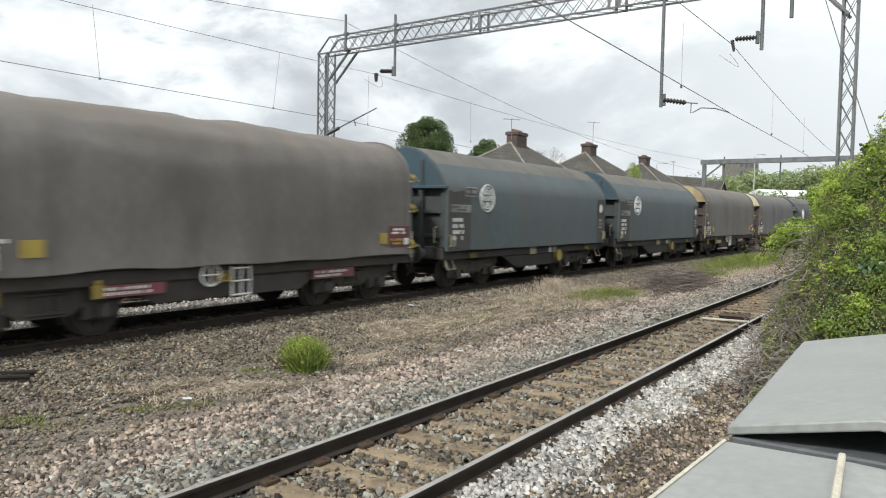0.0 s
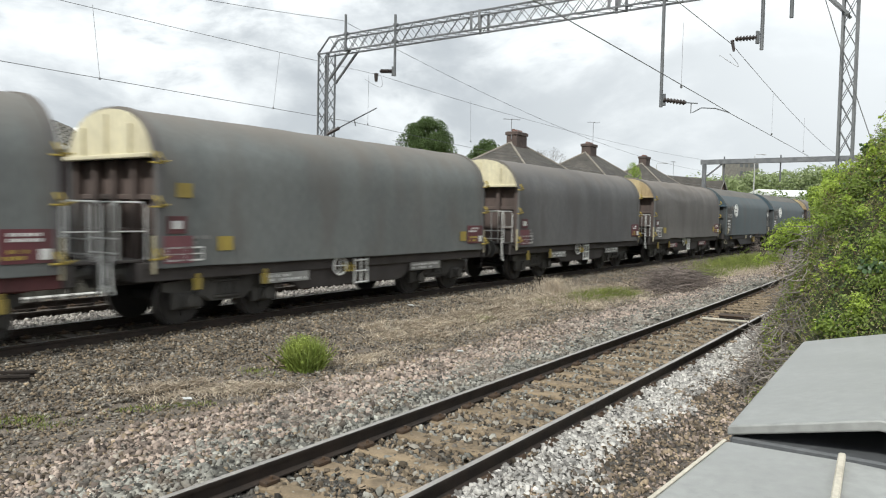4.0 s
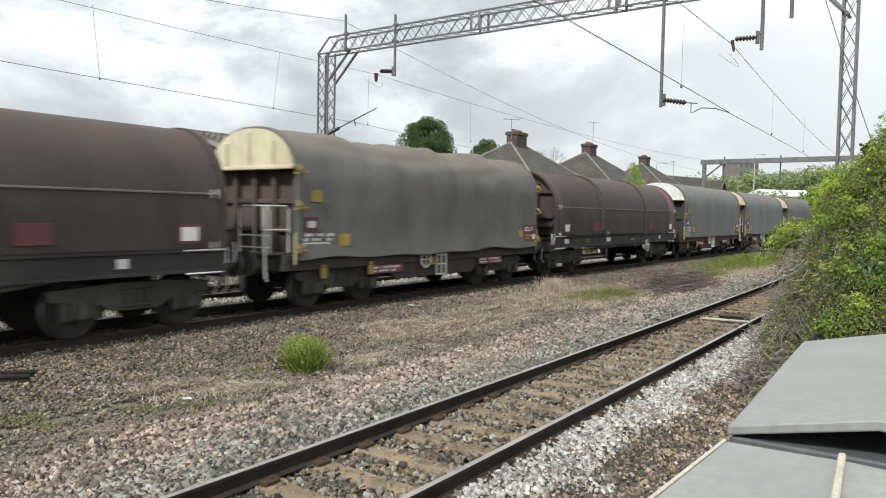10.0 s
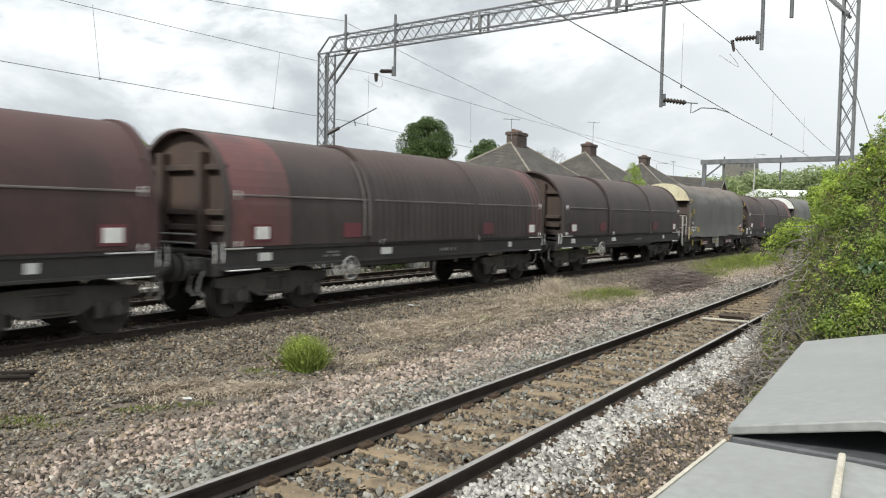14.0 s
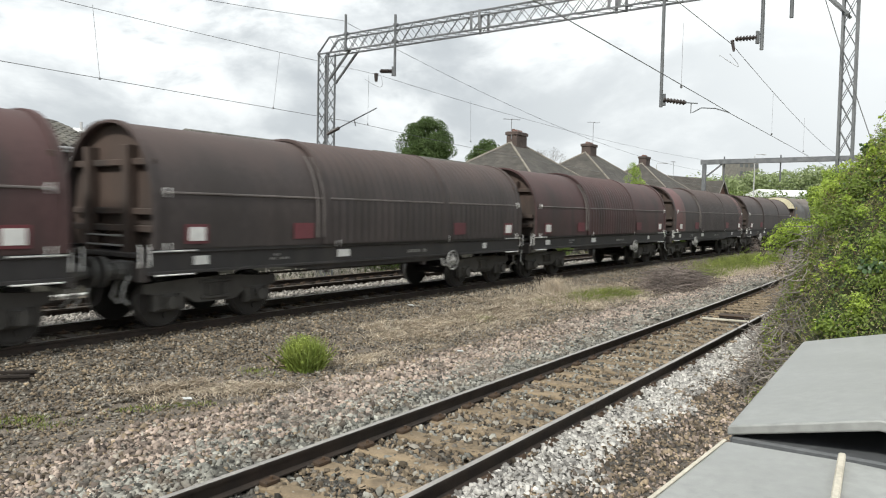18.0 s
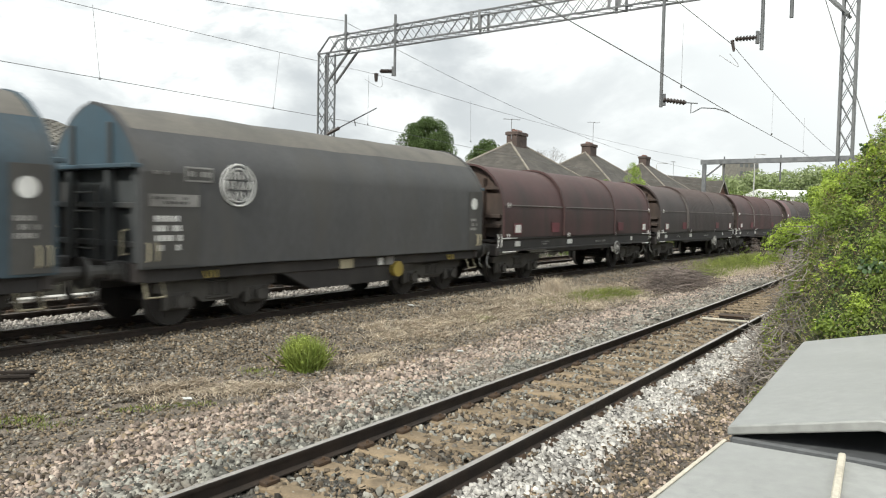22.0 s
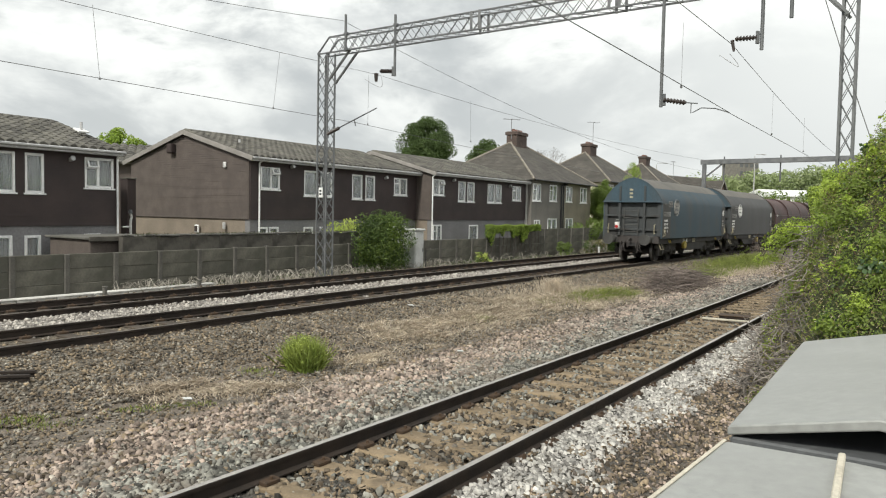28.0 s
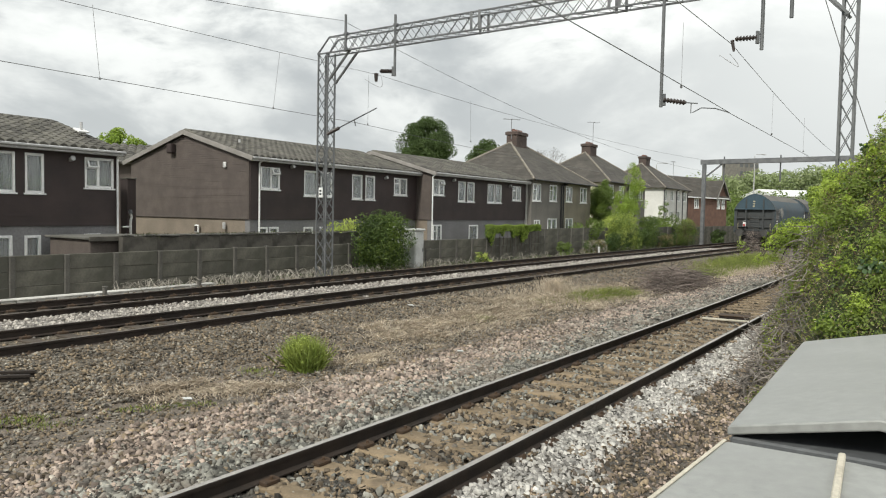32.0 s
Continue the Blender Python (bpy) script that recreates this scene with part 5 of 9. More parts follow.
GRIME = (0.055, 0.048, 0.042)
T = {
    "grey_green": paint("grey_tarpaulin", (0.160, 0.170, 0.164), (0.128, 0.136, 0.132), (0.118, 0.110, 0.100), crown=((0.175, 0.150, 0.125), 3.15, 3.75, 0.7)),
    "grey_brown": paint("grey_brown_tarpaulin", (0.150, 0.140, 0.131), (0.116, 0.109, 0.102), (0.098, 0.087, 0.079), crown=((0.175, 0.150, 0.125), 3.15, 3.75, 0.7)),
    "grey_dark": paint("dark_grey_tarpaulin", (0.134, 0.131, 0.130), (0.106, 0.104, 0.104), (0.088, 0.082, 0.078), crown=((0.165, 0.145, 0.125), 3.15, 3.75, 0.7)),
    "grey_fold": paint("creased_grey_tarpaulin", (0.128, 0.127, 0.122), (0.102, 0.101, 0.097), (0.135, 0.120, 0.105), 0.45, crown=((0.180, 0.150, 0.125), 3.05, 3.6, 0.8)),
    "teal": paint("teal_grey_tarpaulin", (0.078, 0.098, 0.106), (0.090, 0.108, 0.114), (0.095, 0.095, 0.092)),
    "blue": paint("faded_blue_tarpaulin", (0.041, 0.067, 0.086), (0.049, 0.070, 0.086), (0.064, 0.067, 0.067)),
    "charcoal": paint("charcoal_tarpaulin", (0.060, 0.061, 0.063), (0.074, 0.074, 0.075), (0.072, 0.069, 0.064)),
    "dust": paint("dusty_roof_sheet", (0.135, 0.125, 0.108), (0.100, 0.095, 0.085), (0.075, 0.072, 0.067), 0.7),
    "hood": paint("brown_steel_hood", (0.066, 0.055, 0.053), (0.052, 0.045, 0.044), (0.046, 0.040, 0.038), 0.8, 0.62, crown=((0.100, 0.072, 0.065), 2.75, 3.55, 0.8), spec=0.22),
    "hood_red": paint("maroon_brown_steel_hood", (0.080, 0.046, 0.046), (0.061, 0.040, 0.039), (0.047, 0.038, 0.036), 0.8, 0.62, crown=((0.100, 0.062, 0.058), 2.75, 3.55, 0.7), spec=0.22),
    "band_red": paint("faded_maroon_paint", (0.150, 0.062, 0.060), (0.115, 0.052, 0.050), (0.075, 0.048, 0.045), 0.6, 0.6),
    "seam": paint("pale_worn_edge", (0.17, 0.15, 0.14), (0.13, 0.115, 0.11), GRIME, 0.4),
    "steel_dark": paint("grey_blue_steel_end", (0.060, 0.066, 0.068), (0.044, 0.048, 0.050), (0.040, 0.035, 0.031), 0.7),
    "red_panel": paint("faded_red_panel", (0.215, 0.072, 0.085), (0.165, 0.060, 0.070), (0.09, 0.055, 0.052), 0.5),
    "hood_end": paint("rusty_brown_end_plate", (0.085, 0.058, 0.046), (0.058, 0.042, 0.035), (0.036, 0.030, 0.027), 0.7, 0.8),
    # blacks of frame, bogie and sole lifted to put haze into the colour
    "frame": paint("black_grimy_underframe", (0.056, 0.050, 0.048), (0.070, 0.063, 0.060), (0.046, 0.041, 0.039), 0.6, 0.85, spec=0.25),
    # lighter than the frame to offset the shade that bogies stand in
    "bogie": paint("lightened_cast_bogie", (0.080, 0.076, 0.070), (0.062, 0.059, 0.055), (0.046, 0.042, 0.040), 0.6, 0.85, spec=0.2),
    "frame_red": paint("red_underframe", (0.110, 0.038, 0.040), (0.080, 0.033, 0.034), (0.04, 0.034, 0.03), 0.8, 0.8),
    "sole": paint("black_solebar", (0.040, 0.037, 0.037), (0.032, 0.031, 0.031), (0.058, 0.052, 0.048), 0.6, 0.7, spec=0.35),
    "cream": paint("cream_painted_end", (0.62, 0.57, 0.40), (0.52, 0.47, 0.33), (0.26, 0.22, 0.15), 0.5, 0.6),
    "white_end": paint("white_painted_end", (0.74, 0.74, 0.72), (0.62, 0.62, 0.60), (0.36, 0.35, 0.32), 0.4, 0.6),
    "ochre": paint("brown_stained_cream_end", (0.46, 0.37, 0.21), (0.32, 0.225, 0.115), (0.13, 0.09, 0.055), 0.8, 0.6),
    "blue_end": paint("blue_steel_end", (0.040, 0.074, 0.100), (0.048, 0.074, 0.092), (0.052, 0.058, 0.062), 0.6, 0.6),
    "rust_end": paint("brown_end_wall", (0.115, 0.086, 0.075), (0.082, 0.062, 0.055), (0.045, 0.038, 0.034), 0.7, 0.85),
    "side_panel": paint("dark_taupe_panel", (0.078, 0.077, 0.072), (0.060, 0.059, 0.056), (0.046, 0.043, 0.040), 0.6, 0.7),
    "yellow": paint("yellow_paint", (0.42, 0.32, 0.06), (0.33, 0.25, 0.05), (0.13, 0.10, 0.05), 0.6, 0.6),
    "white_mark": paint("white_stencil_paint", (0.76, 0.76, 0.74), (0.62, 0.62, 0.60), (0.34, 0.33, 0.31), 0.4, 0.7),
    "grey_mark": paint("faded_grey_stencil", (0.32, 0.315, 0.30), (0.24, 0.235, 0.225), GRIME, 0.5, 0.7),
    "red_mark": paint("red_label_paint", (0.140, 0.038, 0.046), (0.105, 0.034, 0.040), GRIME, 0.7, 0.7),
    "maroon_mark": paint("maroon_label_paint", (0.15, 0.035, 0.042), (0.11, 0.03, 0.036), GRIME, 0.5, 0.7),
    "wheel": paint("wheel_steel", (0.044, 0.040, 0.038), (0.036, 0.033, 0.031), (0.030, 0.027, 0.025), 0.5, 0.8, 0.1),
    "tread": surface("worn_wheel_tread", (0.30, 0.29, 0.28), (0.22, 0.21, 0.20), 4, 0.4, 0.8),
    "buffer": paint("greasy_buffer_steel", (0.085, 0.083, 0.079), (0.062, 0.060, 0.058), (0.040, 0.038, 0.036), 0.6, 0.5, 0.3),
    "strap": paint("pale_worn_strap", (0.40, 0.36, 0.25), (0.30, 0.27, 0.19), GRIME, 0.5),
    "lamp_red": surface("red_lamp_lens", (0.45, 0.03, 0.03), (0.35, 0.025, 0.025), 5, 0.3),
}
TRAIN_CACHE = {}


def shared(key, make):
    if key not in TRAIN_CACHE:
        TRAIN_CACHE[key] = make()
    return TRAIN_CACHE[key]


def arch(kind, n=15):
    """Half outline of a wagon's cover from the lower edge up to the crown: (y, z) with y > 0."""
    if kind == "tarp":
        zc, a, b, e, z0 = 2.62, 1.40, 1.25, 2.35, 1.10
    elif kind == "hood":
        zc, a, b, e, z0 = 2.0, 1.42, 1.62, 2.2, 1.42
    else:
        pts = [(1.42, 1.10), (1.42, 1.9), (1.42, 2.70), (1.37, 2.92), (1.22, 3.16), (0.98, 3.44), (0.66, 3.69), (0.34, 3.85), (0.0, 3.93)]
        return pts
    pts = [(a, z0 + (zc - z0) * i / 4) for i in range(4)]
    for i in range(n + 1):
        t = math.pi / 2 * i / n
        c, s = math.cos(t), math.sin(t)
        pts.append((a * abs(c) ** (2 / e), zc + b * abs(s) ** (2 / e)))
    pts[-1] = (0.0, zc + b)
    return pts


def full_arch(kind, grow=0.0):
    h = arch(kind)
    left = [(-y - (grow if y > 0.01 else 0), z + (grow if y < 1.3 else 0)) for y, z in h]
    return left + [(y + (grow if y > 0.01 else 0), z + (grow if y < 1.3 else 0)) for y, z in h[-2::-1]]


def cover(kind, x0, x1, step, crumple=0.0, seed=0.0, ribs=0.0, grow=0.0, rows=None):
    """Cover sheet over hoops; crumple: depth of its folds; ribs: depth of pressed vertical ribs."""
    prof = full_arch(kind, grow)
    if rows:
        prof = prof[rows[0]:rows[1]]
    n = max(2, int((x1 - x0) / step))
    g = Geo()
    for i in range(n + 1):
        x = x0 + (x1 - x0) * i / n
        edge = min(1.0, 4 * min(i, n - i) / n)
        for j, (y, z) in enumerate(prof):
            ny, nz = y / 1.42, max(0.0, (z - 2.4) / 1.4)
            d = 0.0
            if crumple:
                p = Vector((x * 0.9 + seed, y * 0.9, z * 0.55))
                d = (noise.noise(p) * 1.1 + noise.noise(p * 2.3 + Vector((3, 0, 0))) * 0.6 + noise.noise(Vector((x * 0.55, y * 3.2, z * 3.6 + seed))) * (0.3 + nz)) * crumple
                # slack between the hoops, deepest where the roof turns down
                slack = abs(math.sin((x + 0.3 * noise.noise(Vector((x * 0.5, seed, 1)))) * math.pi / 1.45 + seed))
                d -= crumple * 0.8 * slack * nz * (0.5 + noise.noise(Vector((x * 0.35, y, seed))))
                d *= 0.35 + 0.65 * edge
                if z < 1.2:
                    z += crumple * 1.4 * noise.noise(Vector((x * 0.6 + seed, 5, 0)))
                    d += crumple * 0.9
            if ribs:
                d += ribs * (0.5 + 0.5 * math.cos(x * 2 * math.pi / 0.24))
            g.v.append((x, y + ny * d, z + nz * d))
    m = len(prof)
    for i in range(n):
        for j in range(m - 1):
            g.f.append((i * m + j, i * m + j + 1, (i + 1) * m + j + 1, (i + 1) * m + j))
            g.k.append(0)
    # inner skin, 12 mm inside
    o = len(g.v)
    g.v += [(x, y * 0.991, z - 0.012) for x, y, z in g.v[:o]]
    g.f += [tuple(o + q for q in f[::-1]) for f in g.f[:n * (m - 1)]]
    g.k += [0] * (n * (m - 1))
    return g


def hoop(kind, x0, x1, grow, thick=0.05):
    """Arched band round the cover."""
    a, b = full_arch(kind, grow), full_arch(kind, grow - thick)
    g = Geo()
    n = len(a)
    vs = [(x, *p) for x in (x0, x1) for p in a] + [(x, *p) for x in (x0, x1) for p in b]
    fs = []
    for j in range(n - 1):
        fs += [(j, j + 1, n + j + 1, n + j), (2 * n + j, 3 * n + j, 3 * n + j + 1, 2 * n + j + 1),
               (j, 2 * n + j, 2 * n + j + 1, j + 1), (n + j, n + j + 1, 3 * n + j + 1, 3 * n + j)]
    fs += [(0, n, 3 * n, 2 * n), (n - 1, 3 * n - 1, 4 * n - 1, 2 * n - 1)]
    return g.add(vs, fs)


def end_plate(kind, x0, x1, zlo, zhi=9.0, inset=0.03):
    """Plate filling the arch between two heights."""
    pts = []
    for y, z in arch(kind):
        pts.append((max(0.0, y - inset), z - (inset if y < 1.3 else 0)))
    side = []
    for (y0, z0), (y1, z1) in zip(pts, pts[1:]):
        for cut in (zlo, zhi):
            if z0 < cut < z1:
                f = (cut - z0) / (z1 - z0)
                side.append((y0 + (y1 - y0) * f, cut))
        if zlo <= z1 <= zhi:
            side.append((y1, z1))
    if not side or side[0][1] > zlo + 0.02:
        side.insert(0, (side[0][0] if side else 1.3, zlo))
    prof = [(-y, z) for y, z in side] + [(y, z) for y, z in side[::-1] if y > 0.001]
    return Geo().prism(prof, x0, x1)


def wheelset_mesh():
    g = Geo()
    g.cyl((0, -0.78, 0), (0, 0.78, 0), 0.085, 12)
    for s in (-1, 1):
        g.cyl((0, s * 0.69, 0), (0, s * 0.82, 0), 0.46, 28, mi=1, caps=False)
        g.cyl((0, s * 0.692, 0), (0, s * 0.818, 0), 0.455, 28)
        g.cyl((0, s * 0.665, 0), (0, s * 0.689, 0), 0.49, 28)
        g.cyl((0, s * 0.8205, 0), (0, s * 0.845, 0), 0.40, 24)
        g.cyl((0, s * 0.846, 0), (0, s * 0.875, 0), 0.16, 14)
        for k in range(4):
            a = k * math.pi / 2
            g.box(math.cos(a) * 0.26 - 0.05, math.cos(a) * 0.26 + 0.05, s * 0.858 - 0.012, s * 0.858 + 0.012, math.sin(a) * 0.26 - 0.05, math.sin(a) * 0.26 + 0.05, 0.01)
    return g.mesh("wheelset", T["wheel"], T["tread"])


def bogie_frame_mesh(wb):
    g = Geo()
    h = wb / 2
    for s in (-1, 1):
        y0, y1 = s * 0.98 - 0.06, s * 0.98 + 0.06
        # side frame seen from outside: arched over the axles, deep in the middle
        prof = [(-h - 0.48, 0.80), (-h - 0.48, 0.64), (-h - 0.24, 0.60), (-h + 0.22, 0.60), (-h * 0.42, 0.40), (h * 0.42, 0.40), (h - 0.22, 0.60), (h + 0.24, 0.60),
                (h + 0.48, 0.64), (h + 0.48, 0.80), (h * 0.45, 0.86), (-h * 0.45, 0.86)]
        m = len(prof)
        g.add([(x, y0, z) for x, z in prof] + [(x, y1, z) for x, z in prof],
              [tuple(range(m))[::-1], tuple(range(m, 2 * m))] + [(i, (i + 1) % m, m + (i + 1) % m, m + i) for i in range(m)])
        g.box(-0.30, 0.30, s * 0.98 - 0.10, s * 0.98 + 0.10, 0.44, 0.52, 0.02)
        for x in (-0.16, 0.0, 0.16):
            g.cyl((x, s * 1.06, 0.52), (x, s * 1.06, 0.74), 0.06, 8)
        g.box(-0.34, 0.34, s * 0.98 - 0.10, s * 0.98 + 0.11, 0.74, 0.80, 0.02)
        for x in (-h, h):
            g.box(x - 0.17, x + 0.17, s * 1.0 - 0.09, s * 1.0 + 0.13, 0.30, 0.62, 0.05)
            g.cyl((x, s * 1.12, 0.46), (x, s * 1.18, 0.46), 0.12, 12)
            for dx in (-0.25, 0.25):
                g.box(x + dx - 0.06, x + dx + 0.06, s * 1.0 - 0.07, s * 1.0 + 0.07, 0.30, 0.62, 0.02)
    g.box(-0.2, 0.2, -0.97, 0.97, 0.52, 0.72, 0.03)
    return g.mesh("bogie", T["bogie"])


def brake_mesh(wb):
    g = Geo()
    for s in (-1, 1):
        for x in (-wb / 2 + 0.52, wb / 2 - 0.52):
            g.box(x - 0.05, x + 0.05, s * 0.75 - 0.05, s * 0.75 + 0.05, 0.28, 0.72, 0.02)
    g.box(-wb / 2, wb / 2, -0.02, 0.02, 0.36, 0.40, 0.01)
    return g.mesh("brake_gear", T["frame"])


SPINNERS = []      # wheelsets with the wagon that carries them


def running_gear(t, idx, centre, wb):
    for bx in (-centre, centre):
        b = part("bogie", shared(("bogie", wb), lambda: bogie_frame_mesh(wb)), None, t, "black grimy cast bogie frame")
        b.location = (bx, 0, 0)
        part("brake_gear", shared(("brake", wb), lambda: brake_mesh(wb)), None, b)
        for x in (-wb / 2, wb / 2):
            w = part("wheelset", shared("wheelset", wheelset_mesh), None, t)
            w.location = (bx + x, 0, 0.46)
            SPINNERS.append((w, idx))


def buffers(t, x_head, x_buf, mat):
    """Headstocks, buffers, hooks and hoses at both ends."""
    for s in (-1, 1):
        part("headstock", shared(("headstock", x_head), lambda: Geo().box(-0.09, 0.09, -1.30, 1.30, 0.86, 1.20, 0.02).mesh("headstock", T["frame"])), None, t).location = (s * x_head, 0, 0)
        for y in (-0.875, 0.875):
            def make():
                g = Geo().cyl((0, 0, 0), (x_buf - x_head - 0.08, 0, 0), 0.11, 12)
                g.cyl((0.06, 0, 0), (0.26, 0, 0), 0.16, 12)
                g.cyl((x_buf - x_head - 0.12, 0, 0), (x_buf - x_head - 0.06, 0, 0), 0.26, 20)
                g.box(0.0, 0.05, -0.2, 0.2, -0.17, 0.17, 0.02)
                return g.mesh("buffer", T["buffer"])
            b = part("buffer", shared(("buffer", x_head, x_buf), make), None, t, "greasy round steel buffer")
            b.matrix_basis = pose(s * (x_head + 0.09), y, 1.05, 0, 0, 0 if s > 0 else 180)

        def hook():
            g = Geo().box(0, 0.28, -0.03, 0.03, 0.98, 1.10, 0.01)
            g.tube([(0.25, 0, 1.06), (0.4, 0, 1.0), (0.48, 0, 0.85), (0.46, 0, 0.68)], 0.03, 6)
            g.tube([(0.0, 0.35, 0.9), (0.15, 0.38, 0.75), (0.22, 0.4, 0.5), (0.3, 0.36, 0.42)], 0.025, 6)
            g.tube([(0.0, -0.35, 0.9), (0.15, -0.38, 0.75), (0.22, -0.4, 0.5), (0.3, -0.36, 0.42)], 0.025, 6)
            return g.mesh("coupling", T["frame"])
        c = part("coupling", shared("coupling", hook), None, t)
        c.matrix_basis = pose(s * (x_head + 0.09), 0, 0, 0, 0, 0 if s > 0 else 180)


def mark(t, x0, x1, z0, z1, mat, y=-1.425, name="marking", label=""):
    """Thin painted plate on the side towards the camera."""
    return part(name, Geo().box(x0, x1, y - 0.008, y, z0, z1, 0.002), T[mat], t, label)


def bars(t, x0, x1, z0, z1, rows, mat, seed, y=-1.425, fill=0.8):
    """Unreadable lettering: rows of short bars of its size."""
    rng = random.Random(seed)
    g = Geo()
    h = (z1 - z0) / rows
    for r in range(rows):
        x = x0 + rng.uniform(0, 0.05)
        end = x1 - rng.uniform(0, 0.3) * (x1 - x0)
        while x < end:
            w = rng.uniform(0.035, 0.075)
            if rng.random() < fill:
                g.box(x, min(x + w, x1), y - 0.006, y, z0 + r * h + h * 0.2, z0 + r * h + h * 0.8, 0.001)
            x += w + 0.028
    ob = part("lettering", g, T[mat], t, "weathered lettering, illegible")
    ob["kind"] = "stuff"
    return ob


def yellow_levers(t, x, s, zs, mat="yellow"):
    for z in zs:
        def make():
            g = Geo()
            for k in (0, 1):
                g.tube([(0.10 * k, -1.47, 0.10), (0.10 * k + 0.03, -1.52, 0.0), (0.10 * k + 0.10, -1.50, -0.07), (0.10 * k + 0.2, -1.47, -0.04)], 0.015, 5)
            g.box(-0.03, 0.20, -1.48, -1.43, -0.10, -0.07, 0.008)
            return g.mesh("lever", T[mat])
        part("lever", shared(("lever", mat), make), None, t, "yellow locking lever").matrix_basis = pose(x, 0, z)


def step_frame(t, x, mat="white_mark"):
    upright = shared(("step upright", mat), lambda: Geo().box(0, 0.032, -1.36, -1.31, 0.48, 1.06, 0.006).mesh("step_upright", T[mat]))
    rung = shared(("step rung", mat), lambda: Geo().box(0.0, 0.452, -1.366, -1.314, 0, 0.028, 0.006).mesh("step_rung", T[mat]))
    for dx in (0, 0.21, 0.42):
        part("step_upright", upright, None, t, "white painted step upright").location = (x + dx, 0, 0)
    for z in (0.5, 0.76, 1.0):
        part("step_rung", rung, None, t, "white painted step rung").location = (x, 0, z)


def handrail(t, x, s, mat="white_mark"):
    """Brake platform with tubular railings at a wagon's end."""
    tubes = []
    for y in (-1.25, 1.25):
        tubes += [([(0, y, 1.2), (0, y, 2.12), (0.06, y, 2.2), (0.54, y, 2.2), (0.62, y, 2.12), (0.62, y, 0.75)], 0.016), ([(0.0, y, 1.72), (0.62, y, 1.72)], 0.013)]
    for sy in (-1, 1):
        a, b, top = sy * 1.25, sy * 0.35, 2.2
        tubes.append(([(0.5, a, 1.2), (0.5, a, top - 0.08), (0.5, a - sy * 0.08, top), (0.5, b + sy * 0.08, top), (0.5, b, top - 0.08), (0.5, b, 1.2)], 0.016))
        tubes += [([(0.5, a, z), (0.5, b, z)], 0.013) for z in (1.36, 1.6)]
        tubes += [([(0.5, sy * y, 1.2), (0.5, sy * y, 2.2)], 0.011) for y in (0.8, 1.05)]
        tubes.append(([(0.62, a, 1.4), (0.66, a + sy * 0.05, 1.1), (0.62, a + sy * 0.07, 0.7)], 0.015))
    for k, (pts, r) in enumerate(tubes):
        part("handrail", shared(("handrail", mat, k), lambda: Geo().tube(pts, r, 6).mesh("handrail", T[mat])), None, t, "white tubular handrail").matrix_basis = pose(x, 0, 0, 0, 0, 0 if s > 0 else 180)

    def plat():
        return Geo().box(0, 0.56, -1.28, 1.28, 1.205, 1.25, 0.01).mesh("platform", T["frame"])
    part("platform", shared("platform", plat), None, t).matrix_basis = pose(x, 0, 0, 0, 0, 0 if s > 0 else 180)


